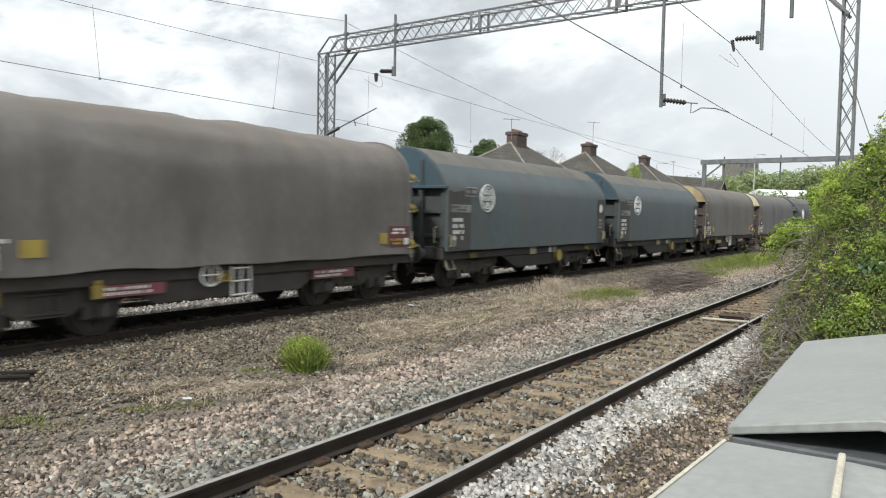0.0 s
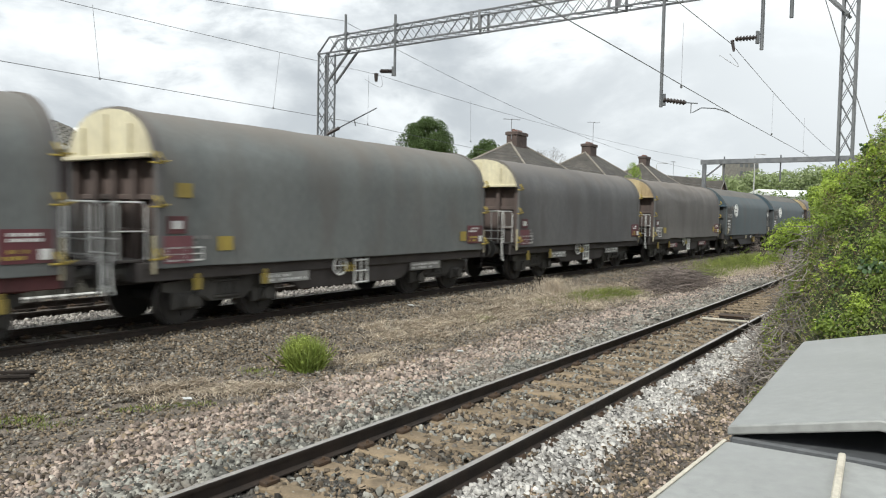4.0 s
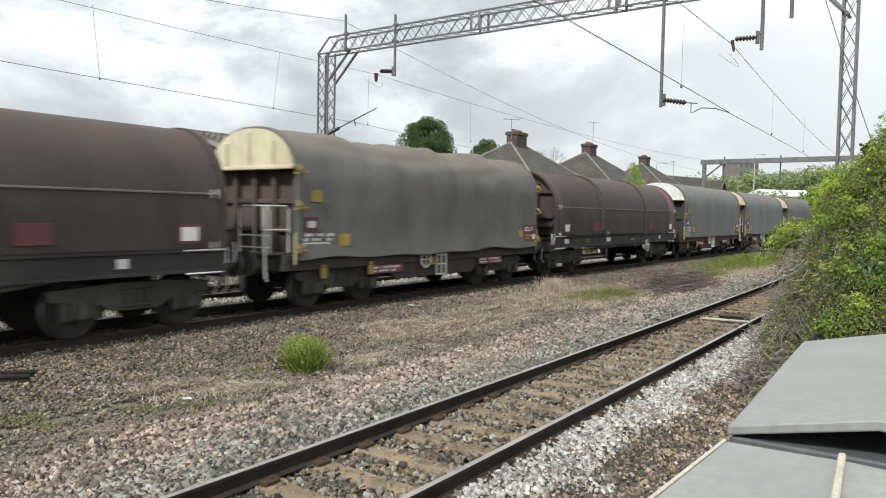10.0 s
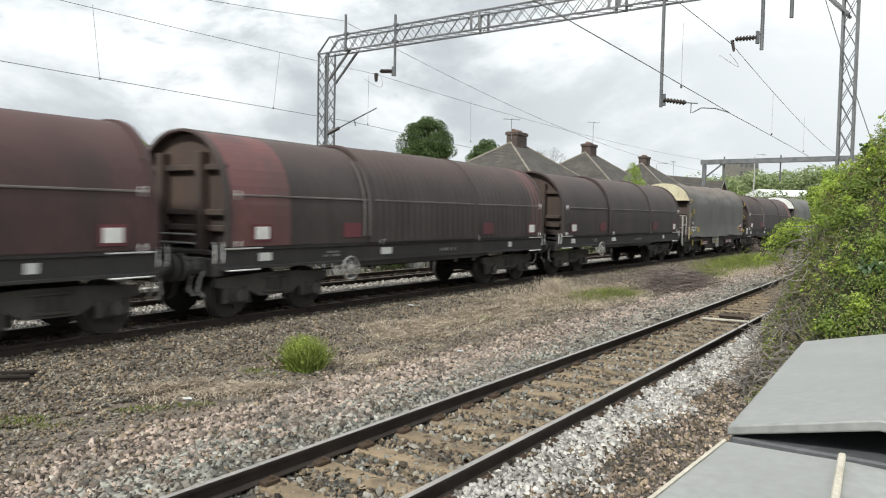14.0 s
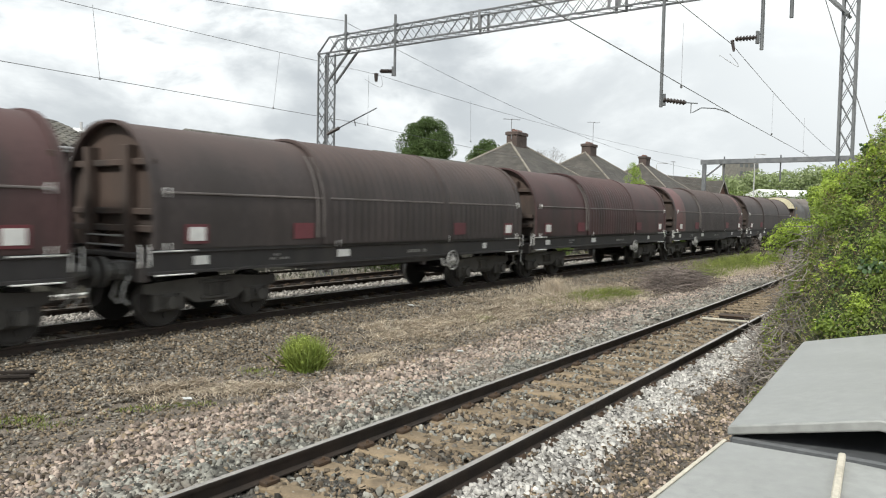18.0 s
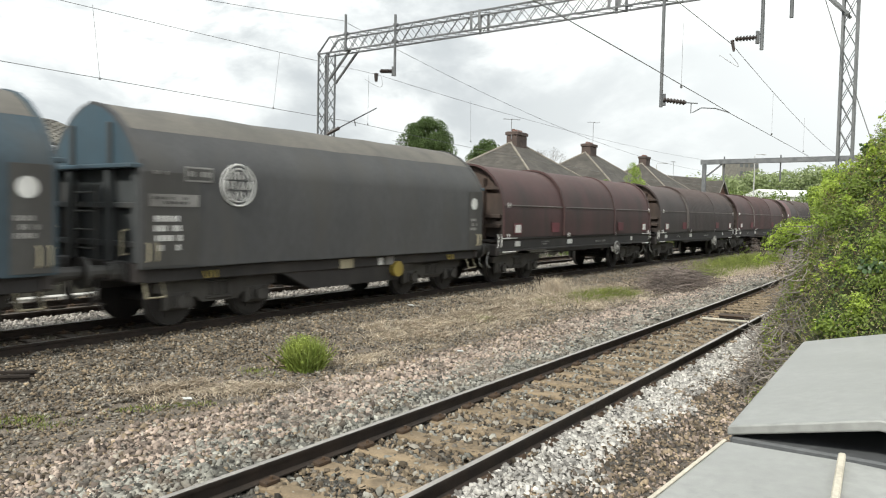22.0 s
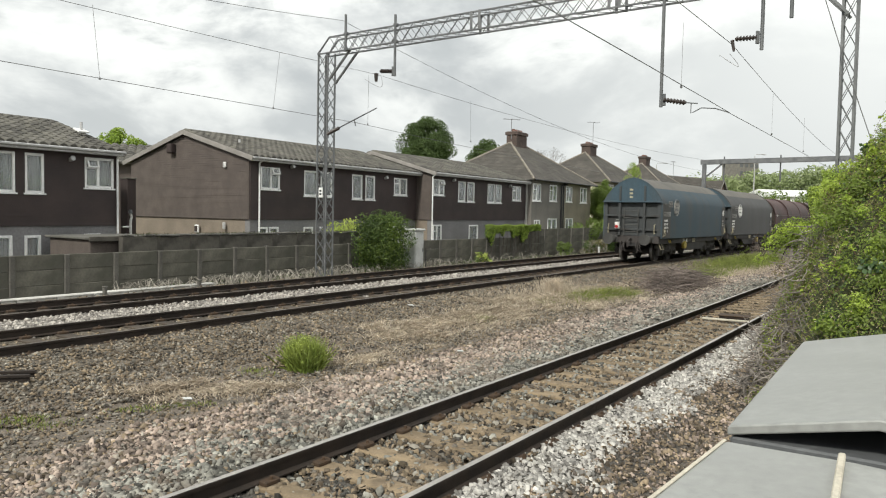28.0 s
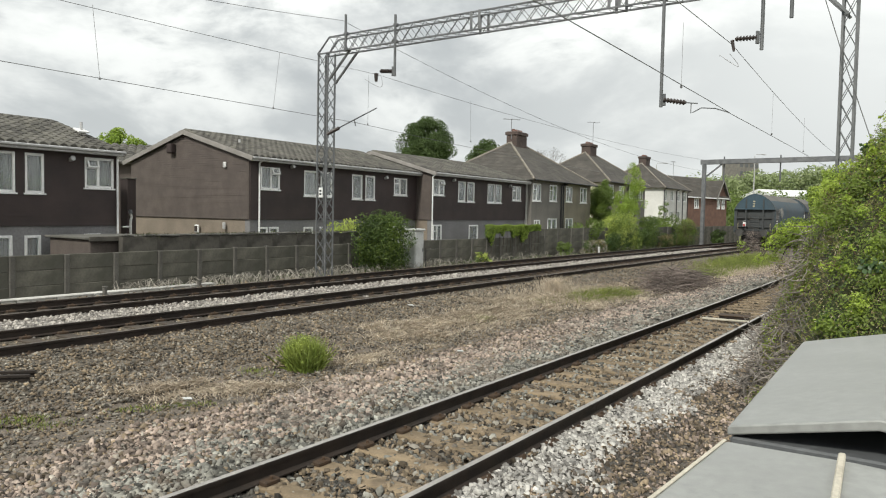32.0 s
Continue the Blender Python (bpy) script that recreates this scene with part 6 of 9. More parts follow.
def tarp_wagon(idx, sheet, end, crumple, seed, frame_mat, label, rail_rear=True, front_rail=False, signs=True):
    """Covered coil wagon: tarpaulin over hoops, painted end panels above recessed end walls."""
    wall_mat = "frame" if end == "white_end" else "rust_end"
    t = thing("covered_coil_wagon", Matrix(), label, "freight wagon", "wagons of the freight train")
    H = 5.125
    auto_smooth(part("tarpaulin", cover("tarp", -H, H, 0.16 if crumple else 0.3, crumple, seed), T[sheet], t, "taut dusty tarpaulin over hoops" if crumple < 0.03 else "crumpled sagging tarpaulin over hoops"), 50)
    for s in (-1, 1):
        part("end_hoop", shared(("tarp hoop", sheet), lambda: hoop("tarp", -0.06, 0.06, 0.02, 0.06).mesh("end_hoop", T["grey_dark"])), None, t).location = (s * (H + 0.0), 0, 0)
        part("end_panel", shared(("tarp panel", end), lambda: end_plate("tarp", -0.03, 0.03, 3.02).mesh("end_panel", T[end])), None, t, "painted arched end panel").location = (s * (H + 0.10), 0, 0)

        def ribs():
            g = Geo()
            for y in (-0.75, 0.0, 0.75):
                g.box(-0.03, 0.03, y - 0.05, y + 0.05, 3.0, 3.55 if y else 3.75, 0.01)
            g.box(-0.06, 0.06, -1.36, 1.36, 2.95, 3.03, 0.015)
            return g.mesh("end_ribs", T[end])
        part("end_ribs", shared(("tarp ribs", end), ribs), None, t).location = (s * (H + 0.16), 0, 0)

        def wall():
            return Geo().box(-0.04, 0.04, -1.33, 1.33, 1.2, 2.95, 0.01).mesh("end_wall", T[wall_mat])
        flip = 0 if s > 0 else 180
        for y in (-1.27, 1.27) if end == "white_end" else (-1.27, -0.62, 0.0, 0.62, 1.27):
            part("end_post", shared(("tarp end post", wall_mat), lambda: Geo().box(0.041, 0.2, -0.06, 0.06, 1.2, 2.95, 0.012).mesh("end_post", T[wall_mat])), None, t).matrix_basis = pose(s * (H - 0.18), y, 0, 0, 0, flip)
        for z in (2.05,) if end == "white_end" else (1.7, 2.3):
            part("end_rail", shared(("tarp end rail", wall_mat), lambda: Geo().box(0.041, 0.13, -1.2, 1.2, -0.05, 0.05, 0.012).mesh("end_rail", T[wall_mat])), None, t).matrix_basis = pose(s * (H - 0.18), 0, z, 0, 0, flip)
        part("end_wall", shared(("tarp end wall", end), wall), None, t, "grimy steel end wall").matrix_basis = pose(s * (H - 0.18), 0, 0, 0, 0, 0 if s > 0 else 180)
    for s in (-1, 1):
        yellow_levers(t, s * (H + 0.06) - 0.1, s, (2.95, 2.22, 1.34))
        part("corner_post", shared("corner post", lambda: Geo().box(-0.025, 0.025, -1.42, -1.37, 1.0, 1.65, 0.008).mesh("corner_post", T["strap"])), None, t).location = (s * (H + 0.1), 0, 0)
    # underframe
    part("solebar", shared(("sole", frame_mat), lambda: Geo().box(-5.3, 5.3, -0.05, 0.05, 0.86, 1.09, 0.015).mesh("solebar", T[frame_mat])), None, t).location = (0, -1.22, 0)
    part("solebar", shared(("sole", frame_mat), None), None, t).location = (0, 1.22, 0)
    part("centre_sill", shared(("sill", frame_mat), lambda: Geo().box(-5.3, 5.3, -0.25, 0.25, 0.72, 1.02, 0.02).mesh("centre_sill", T[frame_mat])), None, t)
    part("floor", shared("tarp floor", lambda: Geo().box(-5.3, 5.3, -1.3, 1.3, 1.095, 1.19, 0.01).mesh("floor", T["frame"])), None, t)
    def belly():
        g = Geo()
        for sy in (-1, 1):
            y = sy * 1.15
            g.add([(-2.3, y - 0.04, 0.86), (2.3, y - 0.04, 0.86), (1.7, y - 0.04, 0.48), (-1.7, y - 0.04, 0.48), (-2.3, y + 0.04, 0.86), (2.3, y + 0.04, 0.86), (1.7, y + 0.04, 0.48), (-1.7, y + 0.04, 0.48)],
                  [(3, 2, 1, 0), (4, 5, 6, 7), (0, 1, 5, 4), (2, 3, 7, 6), (1, 2, 6, 5), (3, 0, 4, 7)])
        g.box(-0.9, 0.1, -0.6, 0.6, 0.42, 0.8, 0.05)
        g.cyl((0.5, -0.9, 0.62), (1.3, -0.9, 0.62), 0.17, 12)
        return g.mesh("centre_girder", T[frame_mat])
    part("centre_girder", shared(("belly", frame_mat), belly), None, t)
    running_gear(t, idx, 3.45, 1.8)
    buffers(t, 5.38, 6.02, frame_mat)
    step_frame(t, -0.2)
    for x in (-2.2, 2.6):
        mark(t, x - 0.65, x + 0.65, 0.66, 0.86, "red_panel" if signs else "grey_mark", -1.275, label="faded red panel with pale lettering")
        bars(t, x - 0.6, x + 0.6, 0.68, 0.84, 2, "white_mark", seed + x, -1.285)
    part("brake_wheel", shared("tarp wheel", lambda: Geo().ring((0, -1.34, 0), 0.2, 0.022, (0, 1, 0), 20, 5).beam((-0.19, -1.34, 0), (0.19, -1.34, 0), 0.03, 0.02, 0.004).beam((0, -1.34, -0.19), (0, -1.34, 0.19), 0.03, 0.02, 0.004).mesh("brake_wheel", T["white_mark"])), None, t, "white spoked handbrake wheel").location = (-0.66, 0, 0.92)
    hk = Geo()
    for k in (0, 1, 2):
        hk.tube([(-0.55 + 0.1 * k, -1.33, 0.98), (-0.52 + 0.1 * k, -1.36, 0.80), (-0.44 + 0.1 * k, -1.36, 0.78), (-0.40 + 0.1 * k, -1.33, 0.92)], 0.016, 5)
    part("rope_hook", shared("hooks", lambda: hk.mesh("rope_hook", T["yellow"])), None, t, "yellow rope hook")
    for x in (-4.3, -2.75, 3.3, 4.4):
        part("tie_bracket", shared("bracket", lambda: Geo().box(-0.09, 0.09, -1.32, -1.275, 0.56, 0.78, 0.014).box(-0.05, 0.05, -1.318, -1.277, 0.781, 0.86, 0.01).mesh("tie_bracket", T["yellow"])), None, t, "yellow bracket").location = (x, 0, 0) if frame_mat == "frame_red" else (x, 0, 0.1)
        if frame_mat != "frame_red" and x in (-2.75, 3.3):
            break
    # lettering and labels on the sheet
    mark(t, -H + 0.12, -H + 0.5, 1.68, 1.98, "maroon_mark")
    mark(t, -H + 0.2, -H + 0.42, 1.76, 1.9, "white_mark", -1.434)
    bars(t, -H + 0.1, -H + 1.0, 1.46, 1.66, 2, "white_mark" if signs else "grey_mark", seed + 1)
    g = Geo()
    for x0, x1, z0, z1 in ((-H + 0.1, -H + 0.85, 1.42, 1.45), (-H + 0.1, -H + 0.85, 1.20, 1.23), (-H + 0.1, -H + 0.13, 1.23, 1.42), (-H + 0.45, -H + 0.48, 1.23, 1.42), (-H + 0.82, -H + 0.85, 1.23, 1.42), (-H + 0.13, -H + 0.82, 1.315, 1.335)):
        g.box(x0, x1, -1.433, -1.425, z0, z1, 0.001)
    part("load_table", g, T["white_mark"], t, "white stencilled load table, illegible")
    if not signs:
        mark(t, -H + 0.06, -H + 0.62, 1.17, 1.64, "red_panel", label="faded red panel with white lettering")
    if sheet != "grey_dark":
        mark(t, -H + 1.15, -H + 1.5, 1.36, 1.62, "yellow", label="yellow square patch")
        mark(t, H - 1.15, H - 0.88, 1.36, 1.62, "yellow", label="yellow square patch")
        if sheet in ("grey_green", "grey_fold"):
            mark(t, -H + 0.3, -H + 0.62, 2.3, 2.55, "yellow", label="faded yellow patch")
    mark(t, H - 0.80, H - 0.03, 1.28, 1.78, "red_mark", label="dark red data panel")
    bars(t, H - 0.76, H - 0.3, 1.32, 1.50, 2, "yellow", seed + 3, -1.434)
    bars(t, H - 0.76, H - 0.2, 1.58, 1.74, 2, "white_mark", seed + 4, -1.434)
    mark(t, H - 0.24, H - 0.07, 1.33, 1.49, "white_mark", -1.436)
    if rail_rear:
        handrail(t, -H - 0.16, -1)
    if front_rail:
        handrail(t, H + 0.16, 1)
    return t


def hood_wagon(idx, seed, sections, label, ribbed=(1,), red_rings=0.0):
    """Bogie coil wagon under three telescoping steel hoods; sections: material of each hood."""
    t = thing("steel_hood_wagon", Matrix(), label, "freight wagon", "wagons of the freight train")
    cuts = [(-6.3, -2.12), (-2.3, 2.28), (2.15, 6.3)]
    grows = [0.0, 0.035, 0.0]
    for k, (a, b) in enumerate(cuts):
        rb = 0.026 if k in ribbed else 0.0
        mat = sections[k]
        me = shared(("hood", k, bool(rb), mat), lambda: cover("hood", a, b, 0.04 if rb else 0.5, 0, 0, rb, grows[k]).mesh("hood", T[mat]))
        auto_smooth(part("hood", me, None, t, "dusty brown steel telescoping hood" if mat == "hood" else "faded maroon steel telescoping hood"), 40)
        for x in (a + 0.06, b - 0.06):
            me = shared(("hood ring", grows[k], mat), lambda: hoop("hood", -0.06, 0.06, grows[k] + 0.035, 0.05).mesh("hood_ring", T[mat]))
            part("hood_ring", me, None, t).location = (x, 0, 0)

        def seam():
            y = 1.40 + grows[k]
            g = Geo()
            for s in (-1, 1):
                g.box(a + 0.2, b - 0.2, s * y - 0.022, s * y + 0.022, 2.36, 2.40, 0.008)
            return g.mesh("seam", T["seam"])
        part("seam_rail", shared(("seam", k), seam), None, t, "pressed horizontal seam")
    if red_rings:
        for s in (-1, 1):
            part("end_band", shared(("endband", s, red_rings), lambda: hoop("hood", 5.45 if s > 0 else -6.3, 6.3 if s > 0 else -6.3 + red_rings, 0.008, 0.012).mesh("end_band", T["band_red"])), None, t, "worn maroon end band")
    for s in (-1, 1):
        def ends():
            return end_plate("hood", -0.04, 0.04, 1.42).mesh("end_wall", T["hood_end"])
        flip = 0 if s > 0 else 180
        for y in (-0.62, 0.62):
            part("end_post", shared("hood end post", lambda: Geo().box(0.041, 0.26, -0.09, 0.09, 1.2, 3.2, 0.015).mesh("end_post", T["hood_end"])), None, t).matrix_basis = pose(s * 6.06, y, 0, 0, 0, flip)
        for z in (1.75, 2.05, 2.9):
            part("end_rail", shared("hood end rail", lambda: Geo().box(0.041, 0.16, -1.25, 1.25, -0.06, 0.06, 0.015).mesh("end_rail", T["hood_end"])), None, t).matrix_basis = pose(s * 6.06, 0, z, 0, 0, flip)
        part("end_wall", shared("hood end", ends), None, t, "ribbed rusty brown end wall").matrix_basis = pose(s * 6.06, 0, 0, 0, 0, 0 if s > 0 else 180)
        for z in (1.62, 1.45):
            part("end_rung", shared("rung", lambda: Geo().tube([(0, -0.55, 0), (0.12, -0.55, 0), (0.12, 0.55, 0), (0, 0.55, 0)], 0.02, 6).mesh("end_rung", T["grey_mark"])), None, t).matrix_basis = pose(s * 6.2, 0, z, 0, 0, 0 if s > 0 else 180)
        for dx in (-0.09, 0.09):
            part("grab_rail", shared("grab", lambda: Geo().tube([(0, -1.36, 1.02), (0, -1.40, 1.06), (0, -1.40, 1.36), (0, -1.36, 1.40)], 0.012, 5).mesh("grab_rail", T["white_mark"])), None, t, "white grab rail").location = (s * 6.42 + dx, 0, 0.1)
        for z, w in ((1.39, 0.42), (0.98, 0.36)):
            part("foot_rail", shared(("foot rail", w), lambda: Geo().tube([(-w, -1.36, 0.01), (-w, -1.41, -0.01), (w, -1.41, -0.01), (w, -1.36, 0.01)], 0.014, 5).mesh("foot_rail", T["white_mark"])), None, t, "white step rail on the solebar").location = (s * 5.85, 0, z)
        for y in (-1.05, -0.78):
            part("brake_hose", shared("end hose", lambda: Geo().tube([(0, 0, 1.0), (0.12, 0, 0.82), (0.2, 0.05, 0.62), (0.12, 0.12, 0.5)], 0.022, 5).mesh("brake_hose", T["grey_mark"])), None, t).matrix_basis = pose(s * 6.46, y, 0, 0, 0, flip)
    def sole():
        prof = [(-0.10, 1.415), (0.10, 1.415), (0.10, 1.35), (0.05, 1.34), (0.05, 1.04), (0.09, 1.03), (0.09, 0.985), (-0.09, 0.985), (-0.09, 1.03), (-0.05, 1.04), (-0.05, 1.34), (-0.10, 1.35)]
        return Geo().prism(prof, -6.35, 6.35).mesh("solebar", T["sole"])
    for y in (-1.30, 1.30):
        part("solebar", shared("hood sole", sole), None, t, "dark grey flanged solebar").location = (0, y, 0)
    def fishbelly():
        return Geo().add([(x, y, z) for y in (-0.03, 0.03) for x, z in ((-3.4, 0.984), (3.4, 0.984), (2.5, 0.88), (-2.5, 0.88))],
                         [(3, 2, 1, 0), (4, 5, 6, 7), (0, 1, 5, 4), (1, 2, 6, 5), (2, 3, 7, 6), (3, 0, 4, 7)]).mesh("fishbelly", T["sole"])
    for y in (-1.29, 1.29):
        part("fishbelly", shared("hood fishbelly", fishbelly), None, t).location = (0, y, 0)
    part("floor", shared("hood floor", lambda: Geo().box(-6.4, 6.4, -1.2, 1.2, 1.26, 1.34, 0.01).mesh("floor", T["frame"])), None, t)
    part("centre_sill", shared("hood sill", lambda: Geo().box(-6.3, 6.3, -0.2, 0.2, 0.9, 1.25, 0.01).mesh("centre_sill", T["frame"])), None, t)
    def gear():
        g = Geo()
        g.cyl((-1.6, -0.5, 0.98), (-0.7, -0.5, 0.98), 0.13, 12)
        g.box(0.2, 0.9, -0.7, -0.3, 0.86, 1.06, 0.04)
        g.box(-2.8, 2.8, -0.03, 0.03, 0.7, 0.74, 0.01)
        for x in (-2.0, 1.5, 2.4):
            g.box(x - 0.08, x + 0.08, -1.28, -1.2, 0.78, 0.9, 0.02)
        return g.mesh("brake_cylinder", T["frame"])
    part("brake_cylinder", shared("hood gear", gear), None, t)
    running_gear(t, idx, 4.75, 2.0)
    buffers(t, 6.36, 6.9, "sole")
    # handwheel with spokes, seen below the solebar
    def wheel():
        g = Geo().ring((0, -1.42, 0), 0.25, 0.022, (0, 1, 0), 26, 6).ring((0, -1.42, 0), 0.13, 0.014, (0, 1, 0), 18, 5)
        for k in range(4):
            a = k * math.pi / 4 + 0.2
            g.beam((math.cos(a) * 0.25, -1.42, math.sin(a) * 0.25), (-math.cos(a) * 0.25, -1.42, -math.sin(a) * 0.25), 0.024, 0.02, 0.004)
        g.cyl((0, -1.46, 0), (0, -1.425, 0), 0.095, 14)
        g.cyl((0, -1.5, 0), (0, -1.2, 0), 0.05, 10)
        return g.mesh("brake_wheel", T["grey_mark"])
    wx = 2.6 if seed % 2 == 0 else -2.9
    part("brake_wheel", shared("brake wheel", wheel), None, t, "pale grey spoked handbrake wheel").location = (wx, 0, 0.86)
    part("wheel_bracket", shared("wheel bracket", lambda: Geo().tube([(-0.5, -1.38, 0.92), (-0.44, -1.40, 0.75), (-0.36, -1.40, 0.72)], 0.02, 5).tube([(-0.4, -1.38, 0.92), (-0.34, -1.40, 0.75), (-0.26, -1.40, 0.72)], 0.02, 5).mesh("wheel_bracket", T["grey_mark"])), None, t).location = (wx, 0, 0)
    # labels
    for x in (-5.45, 5.5):
        mark(t, x - 0.24, x + 0.24, 1.50, 1.84, "maroon_mark", -1.445)
        mark(t, x - 0.17, x + 0.17, 1.55, 1.79, "white_mark", -1.454, label="white square label")
    for x in (-2.88, 2.88):
        mark(t, x - 0.28, x + 0.28, 1.54, 1.86, "red_mark", -1.445, label="worn red square plate")
    for x, w in ((-5.3, 0.16), (-1.6, 0.2), (4.3, 0.1)):
        mark(t, x - w, x + w, 1.12, 1.28, "white_mark", -1.358, label="white stencilled label on the solebar")
    def joint_ribs():
        g = Geo()
        for x in (0.0, 0.17):
            for j, ((ya, za), (yb, zb)) in enumerate(zip(arch("hood")[1:12], arch("hood")[2:13])):
                g.beam((x, -ya - 0.05, za), (x, -yb - 0.05, zb + 0.02), 0.035, 0.03, 0.006)
        return g.mesh("joint_rib", T["seam"])
    if 1 in ribbed or red_rings:
        part("joint_rib", shared("joint ribs", joint_ribs), None, t, "pair of worn bright ribs").location = (-2.5, 0, 0)
    bars(t, -3.7, -3.2, 1.12, 1.27, 2, "grey_mark", seed, -1.355)
    bars(t, 0.6, 1.6, 1.1, 1.22, 1, "grey_mark", seed + 5, -1.355)
    for x in (-6.1, -5.97, 5.95, 6.08, -1.95, -1.82, 2.36):
        for z in ((1.36, 2.3) if abs(x) > 5 else (1.36,)):
            part("latch", shared("latch", lambda: Geo().tube([(0.02, -1.44, 0.0), (-0.01, -1.47, 0.05), (-0.01, -1.47, 0.11), (0.02, -1.44, 0.16)], 0.008, 5).mesh("latch", T["white_mark"])), None, t).location = (x, 0, z)
    return t


def logo_wagon(idx, sheet, seed, label, last=False, lab=(-0.15, 1.03, 1.37, 1.62)):
    """Tarpaulin wagon with steel ends, a dusty roof and a round white emblem."""
    t = thing("sheeted_steel_wagon", Matrix(), label, "freight wagon", "wagons of the freight train")
    H = 5.23
    n = len(full_arch("roofed"))
    auto_smooth(part("side_sheet", cover("roofed", -H, H, 0.25, 0.012, seed, rows=(0, 6)), T[sheet], t), 50)
    auto_smooth(part("side_sheet", cover("roofed", -H, H, 0.25, 0.012, seed, rows=(n - 6, n)), T[sheet], t), 50)
    auto_smooth(part("roof_sheet", cover("roofed", -H, H, 0.25, 0.018, seed, rows=(5, n - 5)), T["dust"], t, "dusty faded roof sheet"), 50)
    end = "blue_end"
    for s in (-1, 1):
        part("end_hoop", shared(("roofed hoop", sheet), lambda: hoop("roofed", -0.05, 0.05, 0.015, 0.05).mesh("end_hoop", T[sheet])), None, t).location = (s * H, 0, 0)
        part("end_panel", shared(("roofed panel", end), lambda: end_plate("roofed", -0.03, 0.03, 2.84).mesh("end_panel", T[end])), None, t, "blue steel upper end panel").location = (s * (H + 0.02), 0, 0)

        def posts():
            return Geo().box(0.03, 0.17, -0.06, 0.06, 1.2, 2.755, 0.015).mesh("end_post", T["steel_dark"])
        flip = 0 if s > 0 else 180
        for y in (-0.6, 0.6):
            part("end_post", shared("roofed post", posts), None, t).matrix_basis = pose(s * (H - 0.02), y, 0, 0, 0, flip)
            part("upper_post", shared("roofed upper", lambda: Geo().box(0.03, 0.13, -0.05, 0.05, 2.845, 3.55, 0.015).mesh("upper_post", T["steel_dark"])), None, t).matrix_basis = pose(s * (H - 0.02), y, 0, 0, 0, flip)
        part("end_shelf", shared("roofed shelf", lambda: Geo().box(0.0, 0.22, -1.42, 1.42, 2.76, 2.84, 0.015).mesh("end_shelf", T["blue_end"])), None, t, "grimy blue steel shelf").matrix_basis = pose(s * (H - 0.02), 0, 0, 0, 0, flip)
        for z in (1.5, 2.15):
            part("end_rail", shared("roofed rail", lambda: Geo().box(0.0, 0.10, -1.36, 1.36, -0.05, 0.05, 0.012).mesh("end_rail", T["steel_dark"])), None, t).matrix_basis = pose(s * (H - 0.02), 0, z, 0, 0, flip)
        for y in (-1.30, 1.30):
            part("corner_post", shared("roofed corner", lambda: Geo().box(-0.02, 0.09, -0.08, 0.08, 1.2, 2.755, 0.012).mesh("corner_post", T["steel_dark"])), None, t).matrix_basis = pose(s * (H - 0.02), y, 0, 0, 0, flip)
        part("end_wall", shared("roofed wall", lambda: Geo().box(-0.03, 0.03, -1.36, 1.36, 1.15, 2.76, 0.01).mesh("end_wall", T["steel_dark"])), None, t).location = (s * (H - 0.06), 0, 0)

        def ladder():
            g = Geo()
            for y in (-0.34, 0.34):
                g.tube([(0.2, y, 1.25), (0.2, y, 2.5)], 0.02, 6)
            for k in range(4):
                g.tube([(0.2, -0.34, 1.4 + 0.32 * k), (0.2, 0.34, 1.4 + 0.32 * k)], 0.018, 6)
            return g.mesh("end_ladder", T["side_panel"])
        part("end_ladder", shared("roofed ladder", ladder), None, t, "steel end ladder").matrix_basis = pose(s * (H - 0.02), 0, 0, 0, 0, 0 if s > 0 else 180)
        for y in (-1.12, 1.12):
            part("end_handle", shared("roofed handle", lambda: Geo().tube([(0.02, 0, 1.35), (0.12, 0, 1.32), (0.12, 0, 1.72), (0.02, 0, 1.75)], 0.02, 6).mesh("end_handle", T["strap"])), None, t, "pale handle").matrix_basis = pose(s * (H + 0.06), y, 0, 0, 0, 0 if s > 0 else 180)
    part("solebar", shared("roofed sole", lambda: Geo().box(-5.28, 5.28, -0.05, 0.05, 0.84, 1.08, 0.015).mesh("solebar", T["sole"])), None, t).location = (0, -1.22, 0)
    part("solebar", shared("roofed sole", None), None, t).location = (0, 1.22, 0)
    part("centre_sill", shared("roofed sill", lambda: Geo().box(-5.28, 5.28, -0.25, 0.25, 0.7, 1.02, 0.02).mesh("centre_sill", T["sole"])), None, t)
    part("floor", shared("roofed floor", lambda: Geo().box(-5.23, 5.23, -1.3, 1.3, 1.085, 1.17, 0.01).mesh("floor", T["frame"])), None, t)
    def belly():
        g = Geo()
        for sy in (-1, 1):
            y = sy * 1.18
            g.add([(-2.0, y - 0.04, 0.84), (2.4, y - 0.04, 0.84), (1.7, y - 0.04, 0.46), (-1.2, y - 0.04, 0.46), (-2.0, y + 0.04, 0.84), (2.4, y + 0.04, 0.84), (1.7, y + 0.04, 0.46), (-1.2, y + 0.04, 0.46)],
                  [(3, 2, 1, 0), (4, 5, 6, 7), (0, 1, 5, 4), (2, 3, 7, 6), (1, 2, 6, 5), (3, 0, 4, 7)])
        g.box(-0.9, 0.6, -0.7, 0.7, 0.42, 0.8, 0.05)
        return g.mesh("centre_girder", T["sole"])
    part("centre_girder", shared("roofed belly", belly), None, t)
    running_gear(t, idx, 3.4, 1.8)
    buffers(t, 5.2, 5.95, "sole")
    for x0, x1 in ((-H + 0.02, -H + 1.1), (H - 0.62, H - 0.02)):
        mark(t, x0, x1, 1.13, 2.72, "side_panel", -1.436, "side_panel", "dark grimy painted end panel of the side")
